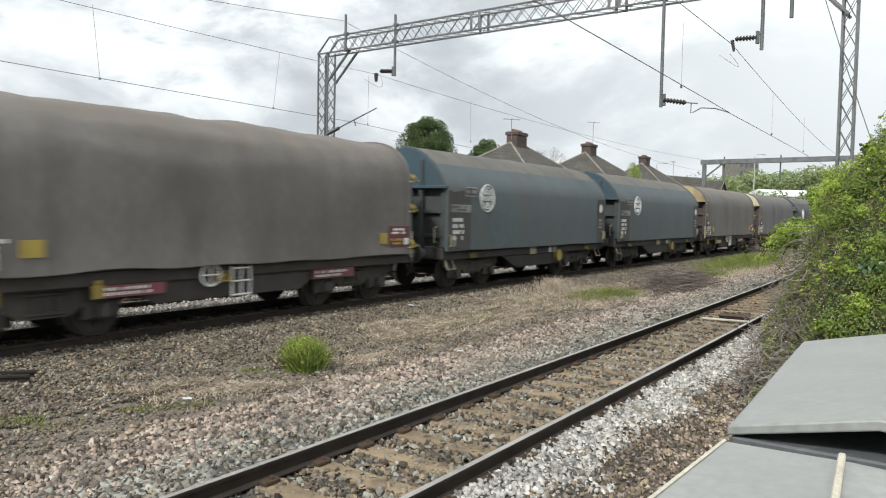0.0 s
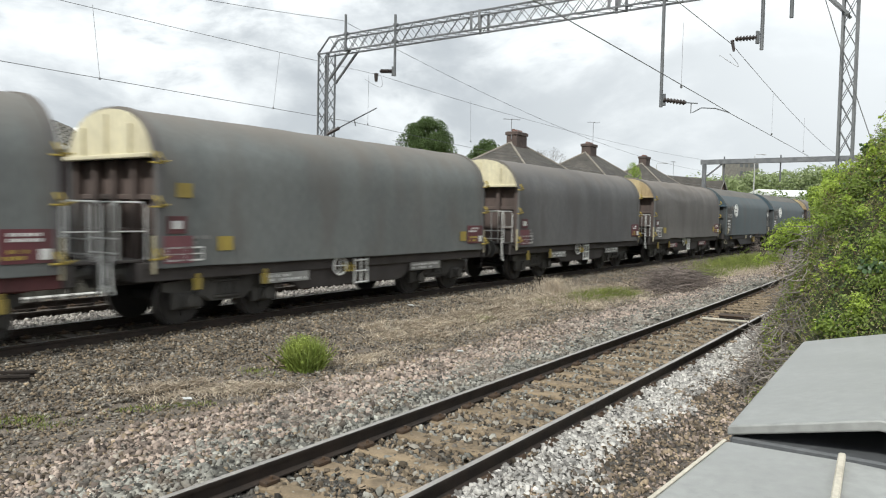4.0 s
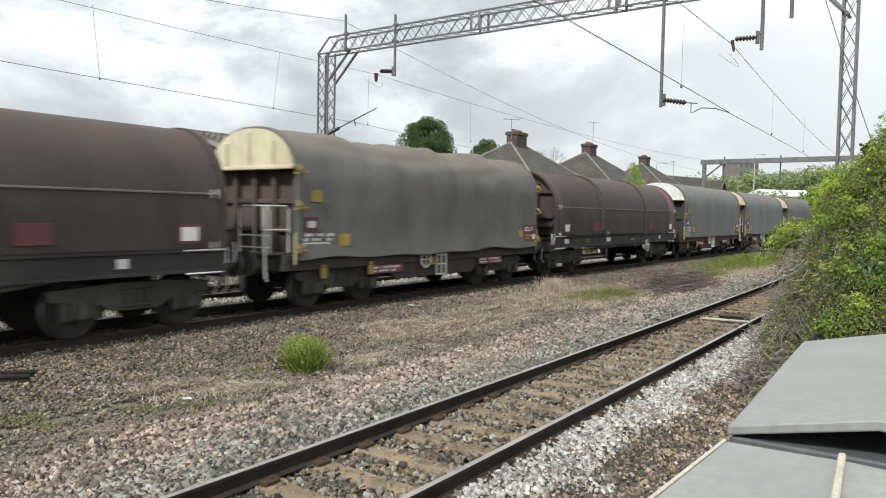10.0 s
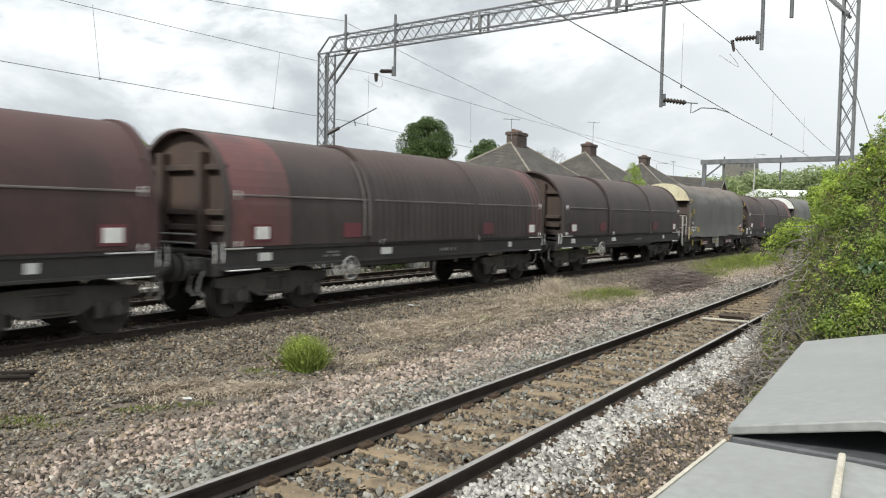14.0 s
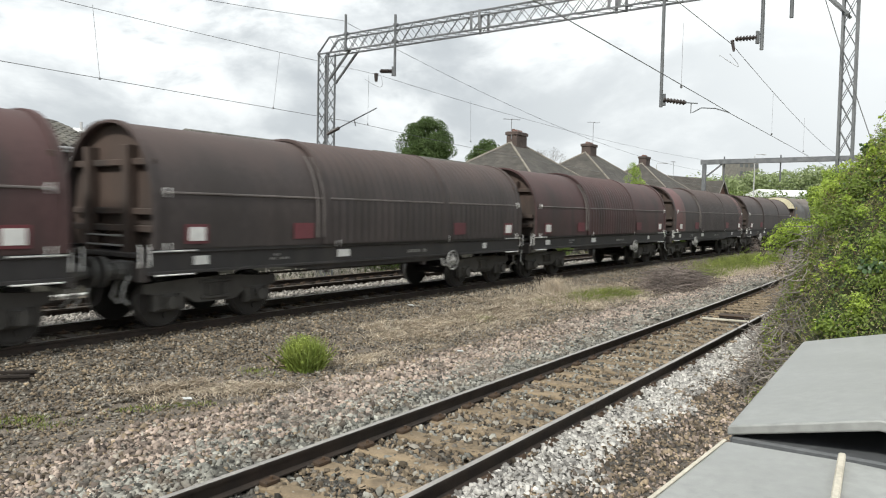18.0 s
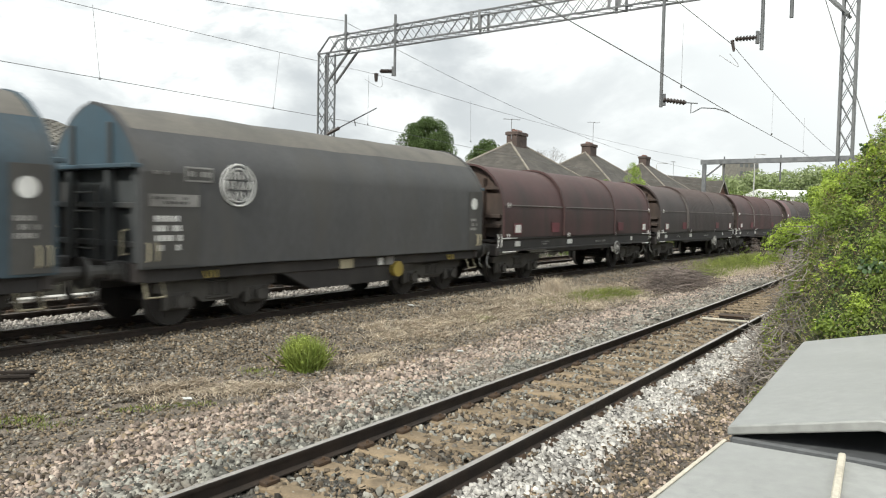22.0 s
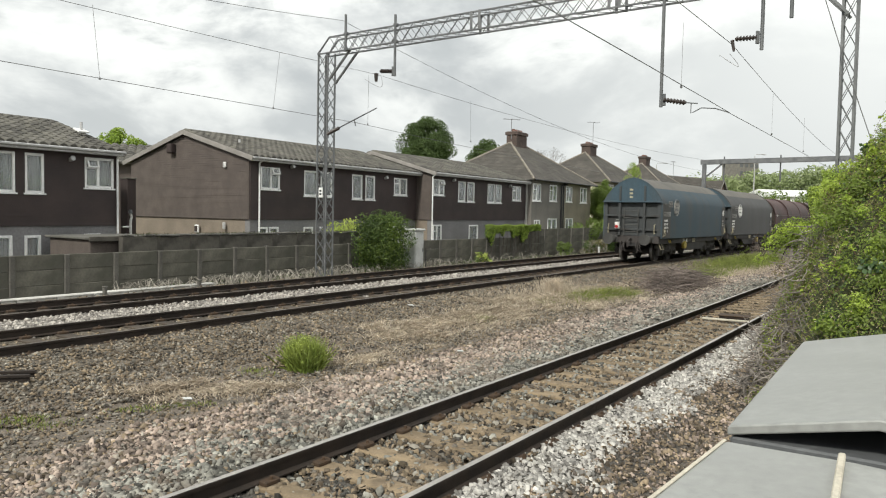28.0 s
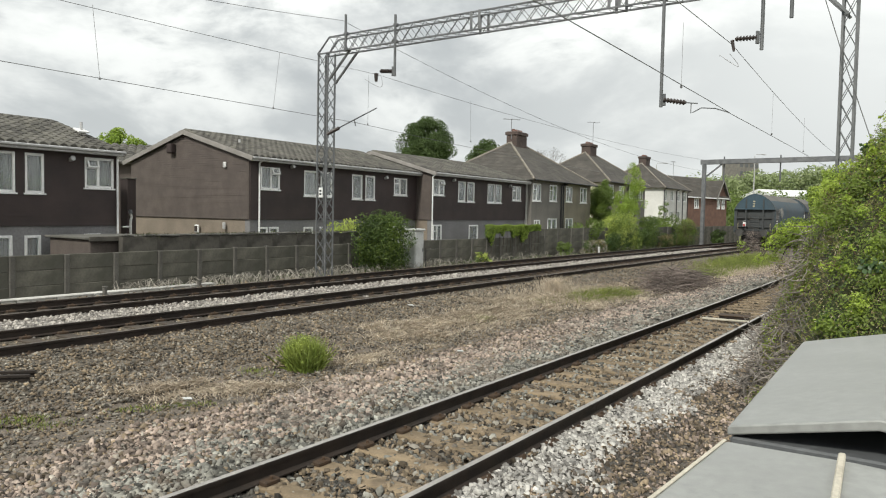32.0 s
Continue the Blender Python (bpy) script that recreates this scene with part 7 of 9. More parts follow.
    # ladder and levers at the rear corner
    for s in (-1, 1):
        part("corner_handle", shared("roofed corner handle", lambda: Geo().tube([(0, -1.44, 1.22), (0, -1.50, 1.25), (0, -1.50, 1.50), (0, -1.44, 1.53)], 0.017, 5).tube([(0.16, -1.44, 1.22), (0.16, -1.50, 1.25), (0.16, -1.50, 1.50), (0.16, -1.44, 1.53)], 0.017, 5).mesh("corner_handle", T["strap"])), None, t, "pale corner handle").location = (s * (H - 0.16) - 0.08, 0, 0)
        part("step_iron", shared("roofed step iron", lambda: Geo().tube([(0, -1.25, 0.86), (0, -1.36, 0.6), (0.34, -1.36, 0.6), (0.34, -1.25, 0.86)], 0.02, 5).mesh("step_iron", T["strap"])), None, t, "pale bent step iron").location = (s * (H - 0.3) - 0.17, 0, 0)
        for k, y in enumerate((-0.48, -0.3, 0.3, 0.48)):
            part("air_hose", shared(("roofed hose", k % 2), lambda: Geo().tube([(0, 0, 0.95), (0.14, 0, 0.86), (0.26, 0.03, 0.66), (0.2, 0.08, 0.48), (0.08, 0.1, 0.46 + 0.06 * (k % 2))], 0.024, 6).mesh("air_hose", T["frame"])), None, t, "dark rubber air hose").matrix_basis = pose(s * 5.3, y, 0, 0, 0, 0 if s > 0 else 180)
    # round emblem: white ring with plain strokes
    cx, cz, r = -3.28, 2.56, 0.40
    ink = T["grey_mark" if last else "white_mark"]
    em = part("emblem", Geo().ring((cx, -1.434, cz), r * 0.95, 0.017, (0, 1, 0), 44, 5).ring((cx, -1.434, cz), r * 0.76, 0.013, (0, 1, 0), 40, 4), ink, t, "round white ring emblem")
    rng = random.Random(11)
    for row in (-0.2, -0.01, 0.17):
        w = 0.30 - abs(row) * 0.5
        x = cx - w
        while x < cx + w - 0.03:
            part("emblem_stroke", Geo().beam((x, -1.44, cz + row - 0.07), (x + rng.uniform(-0.03, 0.05), -1.44, cz + row + 0.08), 0.030, 0.006, 0.001), ink, em)
            x += rng.uniform(0.085, 0.12)
    fr = mark(t, -4.43, -3.86, 2.58, 2.84, "grey_mark", -1.437, "lettering_frame", "worn framed lettering plate")
    part("plate", Geo().box(-4.40, -3.89, -1.449, -1.4452, 2.61, 2.81, 0.001), T["side_panel"], fr)
    bars(t, -4.37, -3.90, 2.64, 2.79, 1, "grey_mark", 4, -1.4495)
    mark(t, -5.1, -4.16, 2.14, 2.35, "grey_mark", -1.4445, "number_plate", "pale plate with dark bars")
    bars(t, -5.06, -4.2, 2.17, 2.32, 2, "side_panel", 5, -1.4528)
    bars(t, -5.05, -4.75, 2.66, 2.76, 1, "grey_mark", 3, -1.4445)
    bars(t, -5.02, -4.42, 1.36, 2.02, 4, "white_mark", 6, -1.4445, fill=0.75)
    part("emblem", Geo().disc((4.86, -1.4445, 2.38), 0.16, 24, (0, -1, 0), 0.004), T["white_mark"], t, "small round white emblem")
    bars(t, 4.66, 5.05, 1.62, 2.0, 3, "grey_mark", 8, -1.4445)
    mark(t, lab[0] - 0.22, lab[0] + 0.22, 0.84, 1.05, "strap", -1.275, label="pale stencilled label on the solebar")
    mark(t, lab[1] - 0.09, lab[1] + 0.09, 0.86, 1.03, "white_mark", -1.275, label="white stencilled label on the solebar")
    mark(t, lab[2] - 0.15, lab[2] + 0.15, 0.85, 1.05, "grey_mark", -1.275)
    part("brake_valve", Geo().cyl((lab[3], -1.22, 0.74), (lab[3], -1.36, 0.74), 0.19, 16), T["yellow"], t, "round yellow brake valve cover")
    for x in (-3.95, 3.75):
        part("rope_hook", shared("roofed hooks", lambda: Geo().tube([(0, -1.30, 1.0), (0.02, -1.35, 0.88), (0.1, -1.35, 0.88), (0.12, -1.30, 1.0)], 0.018, 5).tube([(0.17, -1.30, 1.0), (0.19, -1.35, 0.88), (0.27, -1.35, 0.88), (0.29, -1.30, 1.0)], 0.018, 5).mesh("rope_hook", T["yellow"])), None, t, "yellow rope hook").location = (x, 0, 0)
    if last:
        lamp = part("tail_lamp", Geo().box(-H - 0.32, -H - 0.16, 0.54, 0.74, 1.52, 1.84, 0.02), T["white_mark"], t, "tail lamp with red lens")
        part("lens", Geo().cyl((-H - 0.32, 0.64, 1.63), (-H - 0.36, 0.64, 1.63), 0.075, 16), T["lamp_red"], lamp)
        part("lamp_handle", Geo().tube([(-H - 0.24, 0.57, 1.84), (-H - 0.24, 0.57, 1.95), (-H - 0.24, 0.71, 1.95), (-H - 0.24, 0.71, 1.84)], 0.015, 5), T["grey_mark"], lamp)
        bb = Geo()
        for k in range(3):
            bb.box(-H - 0.062, -H - 0.052, 0.0, 0.14, 2.98 + 0.17 * k, 3.07 + 0.17 * k, 0.002)
        part("lettering", bb, T["strap"], t, "small pale yellow marks, illegible")["kind"] = "stuff"
    return t


# the train from its tail to its head: maker, place of the middle at 0 s
TRAIN = []


def build_train():
    S, B, C = 5.125, 6.15, 5.23
    add = TRAIN.append
    add((logo_wagon(0, "blue", 1.0, "faded blue sheeted steel wagon with a tail lamp", True, (0.07, -1.11, -1.57, -1.52)), -174.7 + C))
    add((logo_wagon(1, "charcoal", 2.0, "charcoal grey sheeted steel wagon with a round emblem"), -162.8 + C))
    add((hood_wagon(2, 2, ("hood_red", "hood_red", "hood_red"), "maroon steel coil wagon with three telescoping hoods", ()), -150.9 + B))
    add((hood_wagon(3, 4, ("hood", "hood", "hood"), "dark maroon-brown steel coil wagon with telescoping hoods", (1, 2)), -136.9 + B))
    add((hood_wagon(4, 6, ("hood_red", "hood_red", "hood_red"), "brown and maroon steel coil wagon with telescoping hoods"), -123.3 + B))
    add((hood_wagon(5, 3, ("hood", "hood", "hood"), "dark brown steel coil wagon with a bright maroon end band", (1, 2), 1.6), -109.3 + B))
    add((hood_wagon(6, 5, ("hood", "hood", "hood"), "dark brown dusty steel coil wagon", ()), -95.2 + B))
    add((tarp_wagon(7, "grey_fold", "cream", 0.075, 3.0, "frame", "grey tarpaulin coil wagon with cream ends and loose folds"), -80.9 + S))
    add((hood_wagon(8, 8, ("hood", "hood", "hood"), "dark brown steel coil wagon with maroon end bands", (0,), 0.65), -69.05 + B))
    add((tarp_wagon(9, "grey_green", "white_end", 0.008, 5.0, "frame_red", "grey-green tarpaulin coil wagon with white ends and red underframe", False, True), -55.0 + S))
    add((tarp_wagon(10, "grey_green", "cream", 0.012, 7.0, "frame", "grey-green tarpaulin coil wagon with cream ends", True, False, False), -43.0 + S))
    add((tarp_wagon(11, "grey_dark", "cream", 0.012, 9.0, "frame", "dark grey tarpaulin coil wagon with cream ends", True, False, False), -30.6 + S))
    add((tarp_wagon(12, "grey_brown", "ochre", 0.045, 11.0, "frame", "grey-brown tarpaulin coil wagon with stained ochre ends"), -18.3 + S))
    add((logo_wagon(13, "teal", 3.0, "dark teal sheeted steel wagon with a round emblem"), -6.4 + C))
    add((logo_wagon(14, "teal", 4.0, "dark teal sheeted steel wagon with a round emblem"), 5.6 + C))
    add((tarp_wagon(15, "grey_brown", "ochre", 0.02, 13.0, "frame", "grey-brown tarpaulin coil wagon with stained ends", False), 17.7 + S))
    add((tarp_wagon(16, "grey_dark", "cream", 0.02, 15.0, "frame", "dark grey tarpaulin coil wagon", False), 29.8 + S))
    add((logo_wagon(17, "charcoal", 5.0, "charcoal grey sheeted steel wagon"), 41.9 + C))


build_train()
V0, DECEL = 7.0957, 0.0353


def run_of(t):
    return V0 * t - DECEL * t * t / 2 + 0.6 * math.exp(-((t - 28.2) / 1.6) ** 2)
# ================= plants =================
def tree(name, x, y, z0, top, spread, crown_lo, mat, label, seed, n=2600, leaf=0.3, category="tree", clumps=34, trunk=0.22, squash=0.85):
    rng = np.random.default_rng(seed)
    t = thing(name, pose(x, y, z0), label, category)
    H = top - z0
    lo = crown_lo - z0
    g = Geo()
    pts = [(0, 0, 0), (0.05 * H * rng.normal(0, 0.3), 0.03 * H * rng.normal(0, 0.4), lo * 0.8), (0.02 * H, 0.0, lo + (H - lo) * 0.35), (0, 0, lo + (H - lo) * 0.75)]
    g.tube(pts, [trunk, trunk * 0.8, trunk * 0.5, trunk * 0.18], 8)
    part("trunk", g, M["bark"], t)
    mid = (lo + H) / 2
    cs, rs = [], []
    for i in range(clumps):
        d = unit(rng.normal(0, 1, (1, 3)))[0]
        f = rng.random() ** 0.4
        taper = 1.0 - 0.28 * max(0.0, d[2] * f)
        c = np.array([d[0] * spread * 0.80 * f * taper, d[1] * spread * 0.80 * f * taper, mid + d[2] * (H - lo) * 0.40 * f])
        cs.append(c)
        rs.append(spread * rng.uniform(0.13, 0.34 if clumps < 60 else 0.26))
    for i in range(6):
        lg = Geo()
        c = cs[i]
        s = np.array(pts[2]) * 0.9
        lg.tube([tuple(s), tuple((s + c) / 2 + [0, 0, 0.1 * spread]), tuple(c)], [trunk * 0.35, trunk * 0.22, trunk * 0.08], 6)
        part("limb", lg, M["bark"], t)
    P, D = clump_points(rng, cs, rs, n, squash)
    foliage("crown", P, D + [0, 0, 0.5], leaf, mat, t, seed + 1)
    return t


def shrub(x, y, z0, top, rx, mats, label, seed, n=1800, leaf=0.12, category="shrub", clumps=16, heading=0.0, ry=None):
    rng = np.random.default_rng(seed)
    t = thing("shrub", pose(x, y, z0, 0, 0, heading), label, category)
    H = top - z0
    ry = ry or rx
    g = Geo()
    for i in range(5):
        a = rng.uniform(0, 6.28)
        g.tube([(0.1 * math.cos(a), 0.1 * math.sin(a), 0), (rx * 0.3 * math.cos(a), ry * 0.3 * math.sin(a), H * 0.4), (rx * 0.6 * math.cos(a), ry * 0.6 * math.sin(a), H * 0.75)], [0.03, 0.02, 0.01], 5)
    part("stems", g, M["bark"], t)
    for k, mat in enumerate(mats):
        cs, rs = [], []
        for i in range(clumps):
            u = rng.uniform(-1, 1, 2)
            zz = rng.uniform(0.12, 0.85)
            w = math.sqrt(max(0.05, 1 - (zz - 0.35) ** 2 * 1.6))
            cs.append((u[0] * rx * 0.75 * w, u[1] * ry * 0.75 * w, H * zz))
            rs.append(min(rx, H * 0.5) * rng.uniform(0.26, 0.44))
        P, D = clump_points(rng, cs, rs, n // len(mats))
        keep = P[:, 2] > 0.0
        foliage("foliage", P[keep], D[keep] + [0, 0, 0.4], leaf, mat, t, seed + 7 + k)
    return t


def near_hedge():
    """Overgrown bank of ivy and brambles beside the near track."""
    t = thing("hedge", Matrix(), "overgrown green hedge of ivy and brambles with dead stems", "hedge")
    rng = np.random.default_rng(21)

    def face_top(s):
        return np.interp(s, [-17.0, -16.5, -16.1, -14.8, -13.0, -12.2, -11.2, -10.2, -8, 2, 14, 22], [-0.35, 0.0, 0.45, 0.75, 0.95, 1.9, 2.6, 3.1, 3.4, 3.4, 2.6, 0.6])

    def lump(s, lat):
        return 0.22 * np.sin(s * 2.1 + lat * 3) + 0.18 * np.sin(s * 4.7 - lat * 3.2 + 1) + 0.12 * np.sin(s * 8.1 + lat * 6) * np.sin(lat * 4.3 - s)

    def top_of(lat, s):
        e = face_top(s)
        f = np.clip((lat - 2.0) / 2.4, 0, 1)
        f = (1 - (1 - f) ** 1.8) * np.interp(s, [-17.0, -15.0, 2, 14, 22], [0.0, 1, 1, 0.8, 0.2])
        return e - np.interp(s, [-14.0, -12.5, -9.0, 4.0], [0.0, 0.34, 0.42, 0.0]) + (4.2 - e) * f + lump(s, lat) * np.clip((e + 0.4) / 1.5, 0.2, 0.8)

    def world(s, lat):
        th, k = NEAR[1], NEAR[2]
        a, b = np.sin(k * s) / k, (1 - np.cos(k * s)) / k
        hd = th + k * s
        return np.stack([NEAR[0] + a * np.sin(th) + b * np.cos(th) + lat * np.cos(hd), 25 + a * np.cos(th) - b * np.sin(th) - lat * np.sin(hd)], 1)

    # dark sheet added under the leaves; its colour holds the hedge's inner shade
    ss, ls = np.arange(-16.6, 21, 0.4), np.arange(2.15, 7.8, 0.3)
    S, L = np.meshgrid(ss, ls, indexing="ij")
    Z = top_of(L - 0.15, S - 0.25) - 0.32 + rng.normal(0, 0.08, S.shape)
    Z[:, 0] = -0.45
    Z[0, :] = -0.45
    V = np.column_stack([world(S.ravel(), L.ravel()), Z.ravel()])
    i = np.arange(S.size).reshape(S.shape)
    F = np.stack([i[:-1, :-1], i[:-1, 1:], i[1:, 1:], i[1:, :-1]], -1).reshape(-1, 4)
    part("dark_filler", raw_mesh("dark_filler", V, F, M["dark_filler"]), None, t, "dark sheet standing in for shade inside the hedge")

    def lay(P, N, mat, size, seed, aspect):
        P[:, 2] += 0.09 * np.sin(P[:, 0] * 5.1 + P[:, 1] * 3) + 0.07 * np.sin(P[:, 1] * 7.3 - P[:, 0] * 4)
        k = P[:, 2] > -0.35
        foliage("foliage", P[k], N[k], size, mat, t, seed + 1, aspect, 0.5)

    def crest(n, mat, size, s_lo, s_hi, l_hi, seed, depth=0.14, aspect=0.5, patchy=0.3, bare=0.93):
        """Leaves all over the bank, as dense on its steep parts as on its flat ones."""
        r = np.random.default_rng(seed)
        m = 60000
        s, lat = r.uniform(s_lo, s_hi, m), r.uniform(2.02, l_hi, m)
        gs = (top_of(lat, s + 0.04) - top_of(lat, s - 0.04)) / 0.08
        gl = (top_of(lat + 0.04, s) - top_of(lat - 0.04, s)) / 0.08
        p = np.minimum(np.sqrt(1 + gs ** 2 + gl ** 2), 9)
        p = p * (1 + patchy * (np.sin(s * 1.3 + lat * 1.9 + seed) + 0.7 * np.sin(s * 3.1 - lat * 2.7 + seed * 2)).clip(-2, 2))
        p = np.where((s < -12.5) & (lat < 2.85), p * (1 - bare), p).clip(0)
        k = r.choice(m, n, p=p / p.sum())
        s, lat, gs, gl = s[k] + r.normal(0, 0.015, n), lat[k] + r.normal(0, 0.015, n), gs[k], gl[k]
        th = NEAR[1]
        # outward direction of the bank at each leaf
        N = unit(np.column_stack([-gs * math.sin(th) - gl * math.cos(th), -gs * math.cos(th) + gl * math.sin(th), np.ones(n)]))
        P = np.column_stack([world(s, lat), top_of(lat, s)]) + N * (0.05 - np.abs(r.normal(0, depth, (n, 1))))
        lay(P, N + [-0.2, -0.3, 0.35], mat, size, seed, aspect)

    def face(n, mat, size, s_lo, s_hi, seed, aspect=0.5, z_lo=-0.3):
        """Leaves hanging down the side towards the track."""
        r = np.random.default_rng(seed)
        s = s_lo + (s_hi - s_lo) * r.random(n) ** 1.6
        z = z_lo + (face_top(s) + 0.15 - z_lo) * r.random(n) ** 0.8
        lat = 2.08 + np.abs(r.normal(0, 0.10, n)) + 0.08 * np.sin(s * 3 + z * 2) + 0.06 * np.sin(s * 7 - z * 5) - 0.12 * (z > 1.6)
        lay(np.column_stack([world(s, lat), z]), np.tile([-0.8, -0.3, 0.6], (n, 1)), mat, size, seed, aspect)

    # thin layer of dark leaves that puts shade in the hollows, then rounded masses of shoots that stand out of it
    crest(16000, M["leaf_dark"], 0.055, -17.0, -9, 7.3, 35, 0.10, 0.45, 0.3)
    crest(30000, M["leaf_mid_lit"], 0.050, -17.0, -9, 7.3, 31, 0.10, 0.42)
    crest(34000, M["leaf_bright_lit"], 0.046, -13.3, -9, 6.0, 33, 0.06, 0.42, 0.25)
    crest(2500, M["grass_dry"], 0.05, -17.0, -9, 7.3, 40, 0.05, 0.20, 0.5)

    def mounds(count, n, mat, size, seed, r_lo, r_hi, out, aspect=0.45, wild=0.55, s_lo=-16.6, low=0.0, foot=1.0):
        """Clumps of leaves sitting on the bank; their lit crowns hide the hollows between them."""
        r = np.random.default_rng(seed)
        m = 20000
        s, lat = r.uniform(s_lo, -9, m), r.uniform(2.12, 7.0, m)
        gs = (top_of(lat, s + 0.05) - top_of(lat, s - 0.05)) / 0.1
        gl = (top_of(lat + 0.05, s) - top_of(lat - 0.05, s)) / 0.1
        p = np.minimum(np.sqrt(1 + gs ** 2 + gl ** 2), 7) * np.where((s < -12.6) & (lat < 2.75), low, np.where(s < -13.2, foot, 1.0))
        k = r.choice(m, count, p=p / p.sum())
        th = NEAR[1]
        N = unit(np.column_stack([-gs[k] * math.sin(th) - gl[k] * math.cos(th), -gs[k] * math.cos(th) + gl[k] * math.sin(th), np.ones(count)]))
        C = np.column_stack([world(s[k], lat[k]), top_of(lat[k], s[k])]) + N * r.uniform(-0.16, out, (count, 1))
        R = r.uniform(r_lo, r_hi, count) * np.where(s[k] < -14.5, 0.7, 1.0)
        stretch = r.uniform(0.7, 1.7, (count, 3)) * [1, 1, 0.7]
        w = R ** 2
        q = r.choice(count, n, p=w / w.sum())
        d = unit(r.normal(0, 1, (n, 3)) + N[q] * 0.7 + [0, 0, 0.2])
        P = C[q] + d * (R[q] * r.uniform(0.35, 1.12, n))[:, None] * stretch[q]
        P += r.normal(0, 0.03, (n, 3))
        keep = P[:, 2] > -0.35
        foliage("foliage", P[keep], (d + [-0.1, -0.15, 0.35])[keep], size, mat, t, seed + 1, aspect, wild)

    # paler leaves stand further out, painting sunlit crowns on the clumps
    mounds(300, 90000, M["leaf_mid_lit"], 0.050, 411, 0.08, 0.30, 0.02, low=0.06, foot=0.8)
    mounds(330, 84000, M["leaf_bright_lit"], 0.047, 421, 0.06, 0.25, 0.09, low=0.02, foot=0.4)
    mounds(150, 30000, M["leaf_yellow"], 0.046, 431, 0.05, 0.20, 0.11, low=0.01, foot=0.2)
    mounds(70, 9000, M["leaf_ivy"], 0.070, 441, 0.08, 0.26, 0.03, 0.75, low=0.15)
    mounds(90, 9000, M["leaf_olive"], 0.064, 451, 0.10, 0.24, 0.12, 0.20, 0.9, low=1.0, foot=2.2)
    # long bramble shoots arching out of the mass
    r = np.random.default_rng(461)
    canes, P = Geo(), []
    for k in range(120):
        s, lat = r.uniform(-16.2, -9.5), r.uniform(2.4, 6.0)
        if s < -12.6 and lat < 3.0:
            lat += 0.9
        x, y = on_track(NEAR, s, lat)
        z = float(top_of(np.array([lat]), np.array([s]))[0]) - 0.05
        a, l, h = r.uniform(2.4, 5.6), r.uniform(0.3, 0.75), r.uniform(0.12, 0.38)
        pts = [Vector((x + math.cos(a) * l * f, y + math.sin(a) * l * f, z + h * 4 * f * (1 - f) - 0.22 * f * f)) for f in np.linspace(0, 1, 6)]
        canes.tube(pts, [0.007, 0.006, 0.005, 0.004, 0.003, 0.002], 4)
        for f in range(1, 6):
            P += [tuple(pts[f] + Vector(r.normal(0, 0.028, 3))) for _ in range(7)]
    part("cane", canes, M["cane"], t, "reddish arching bramble canes")["kind"] = "stuff"
    P = np.array(P)
    foliage("foliage", P, np.tile([-0.2, -0.3, 0.8], (len(P), 1)), 0.058, M["leaf_bright_lit"], t, 462, 0.55, 0.7)
    crest(9000, M["leaf_bright_lit"], 0.10, -9, 12, 6.5, 37)
    crest(8000, M["leaf_mid_lit"], 0.10, -9, 12, 6.5, 39)
    face(16000, M["leaf_mid_lit"], 0.056, -12.8, 4, 43, z_lo=0.5)
    face(15000, M["leaf_bright_lit"], 0.054, -12.6, 3, 45, z_lo=0.7)
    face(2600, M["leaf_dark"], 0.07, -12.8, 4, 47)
    face(15000, M["leaf_bright_lit"], 0.046, -13.2, -7, 53, z_lo=0.35)
    face(5000, M["leaf_yellow"], 0.044, -13.0, -7, 55, z_lo=0.6)
    crest(12000, M["leaf_olive"], 0.046, -17.0, -12.4, 4.2, 57, 0.06, 0.30, 0.4, 0.0)
    crest(1600, M["grass_dry"], 0.05, -17.0, -12.5, 3.0, 58, 0.05, 0.14, 0.4, 0.0)
    crest(11000, M["leaf_mid_lit"], 0.044, -17.0, -12.0, 3.6, 59, 0.06, 0.45, 0.5, 0.0)
    face(700, M["leaf_mid_lit"], 0.05, -16.2, -12.5, 49)
    face(400, M["leaf_bright_lit"], 0.045, -16.2, -12.5, 51, z_lo=-0.1)
    # one overhanging branch of brightened leaves, its sprays drooping
    for k in range(7):
        s = -13.4 + 0.2 * k
        reach = (0.42, 0.62, 0.74, 0.66, 0.56, 0.46, 0.34)[k]
        z0 = 1.98 + 0.06 * (k % 4)
        cs = [(*on_track(NEAR, s - 0.04 * j, 2.12 - reach * j / 6), z0 + 0.10 * math.sin(j * 0.5) - 0.016 * j * j * (0.5 + 0.25 * (k % 3))) for j in range(7)]
        P, D = clump_points(np.random.default_rng(50 + k), cs, [0.17 - 0.014 * j for j in range(7)], 520)
        foliage("foliage", P, D + [0, 0, 0.4], 0.05, M["leaf_bright_lit" if k % 3 else "leaf_mid_lit"], t, 60 + k)
        part("branch", Geo().tube([(*on_track(NEAR, s, 2.6), z0 - 0.1)] + cs, 0.010, 5), M["bark"], t)
    # sprigs that stand out from the mass
    r = np.random.default_rng(77)
    cs = []
    for k in range(150):
        s, lat = r.uniform(-15.5, -9.5), r.uniform(2.2, 5.5)
        if s < -12.6 and lat < 2.9:
            lat += 0.8
        x, y = on_track(NEAR, s, lat)
        z = float(top_of(np.array([lat]), np.array([s]))[0]) + 0.05
        a, l = r.uniform(2.2, 5.2), r.uniform(0.12, 0.3)
        cs += [(x + math.cos(a) * l * f, y + math.sin(a) * l * f, z + l * (0.7 * f - 0.9 * f * f)) for f in np.linspace(0, 1, 5)]
    P, D = clump_points(r, cs, [0.06] * len(cs), 9000)
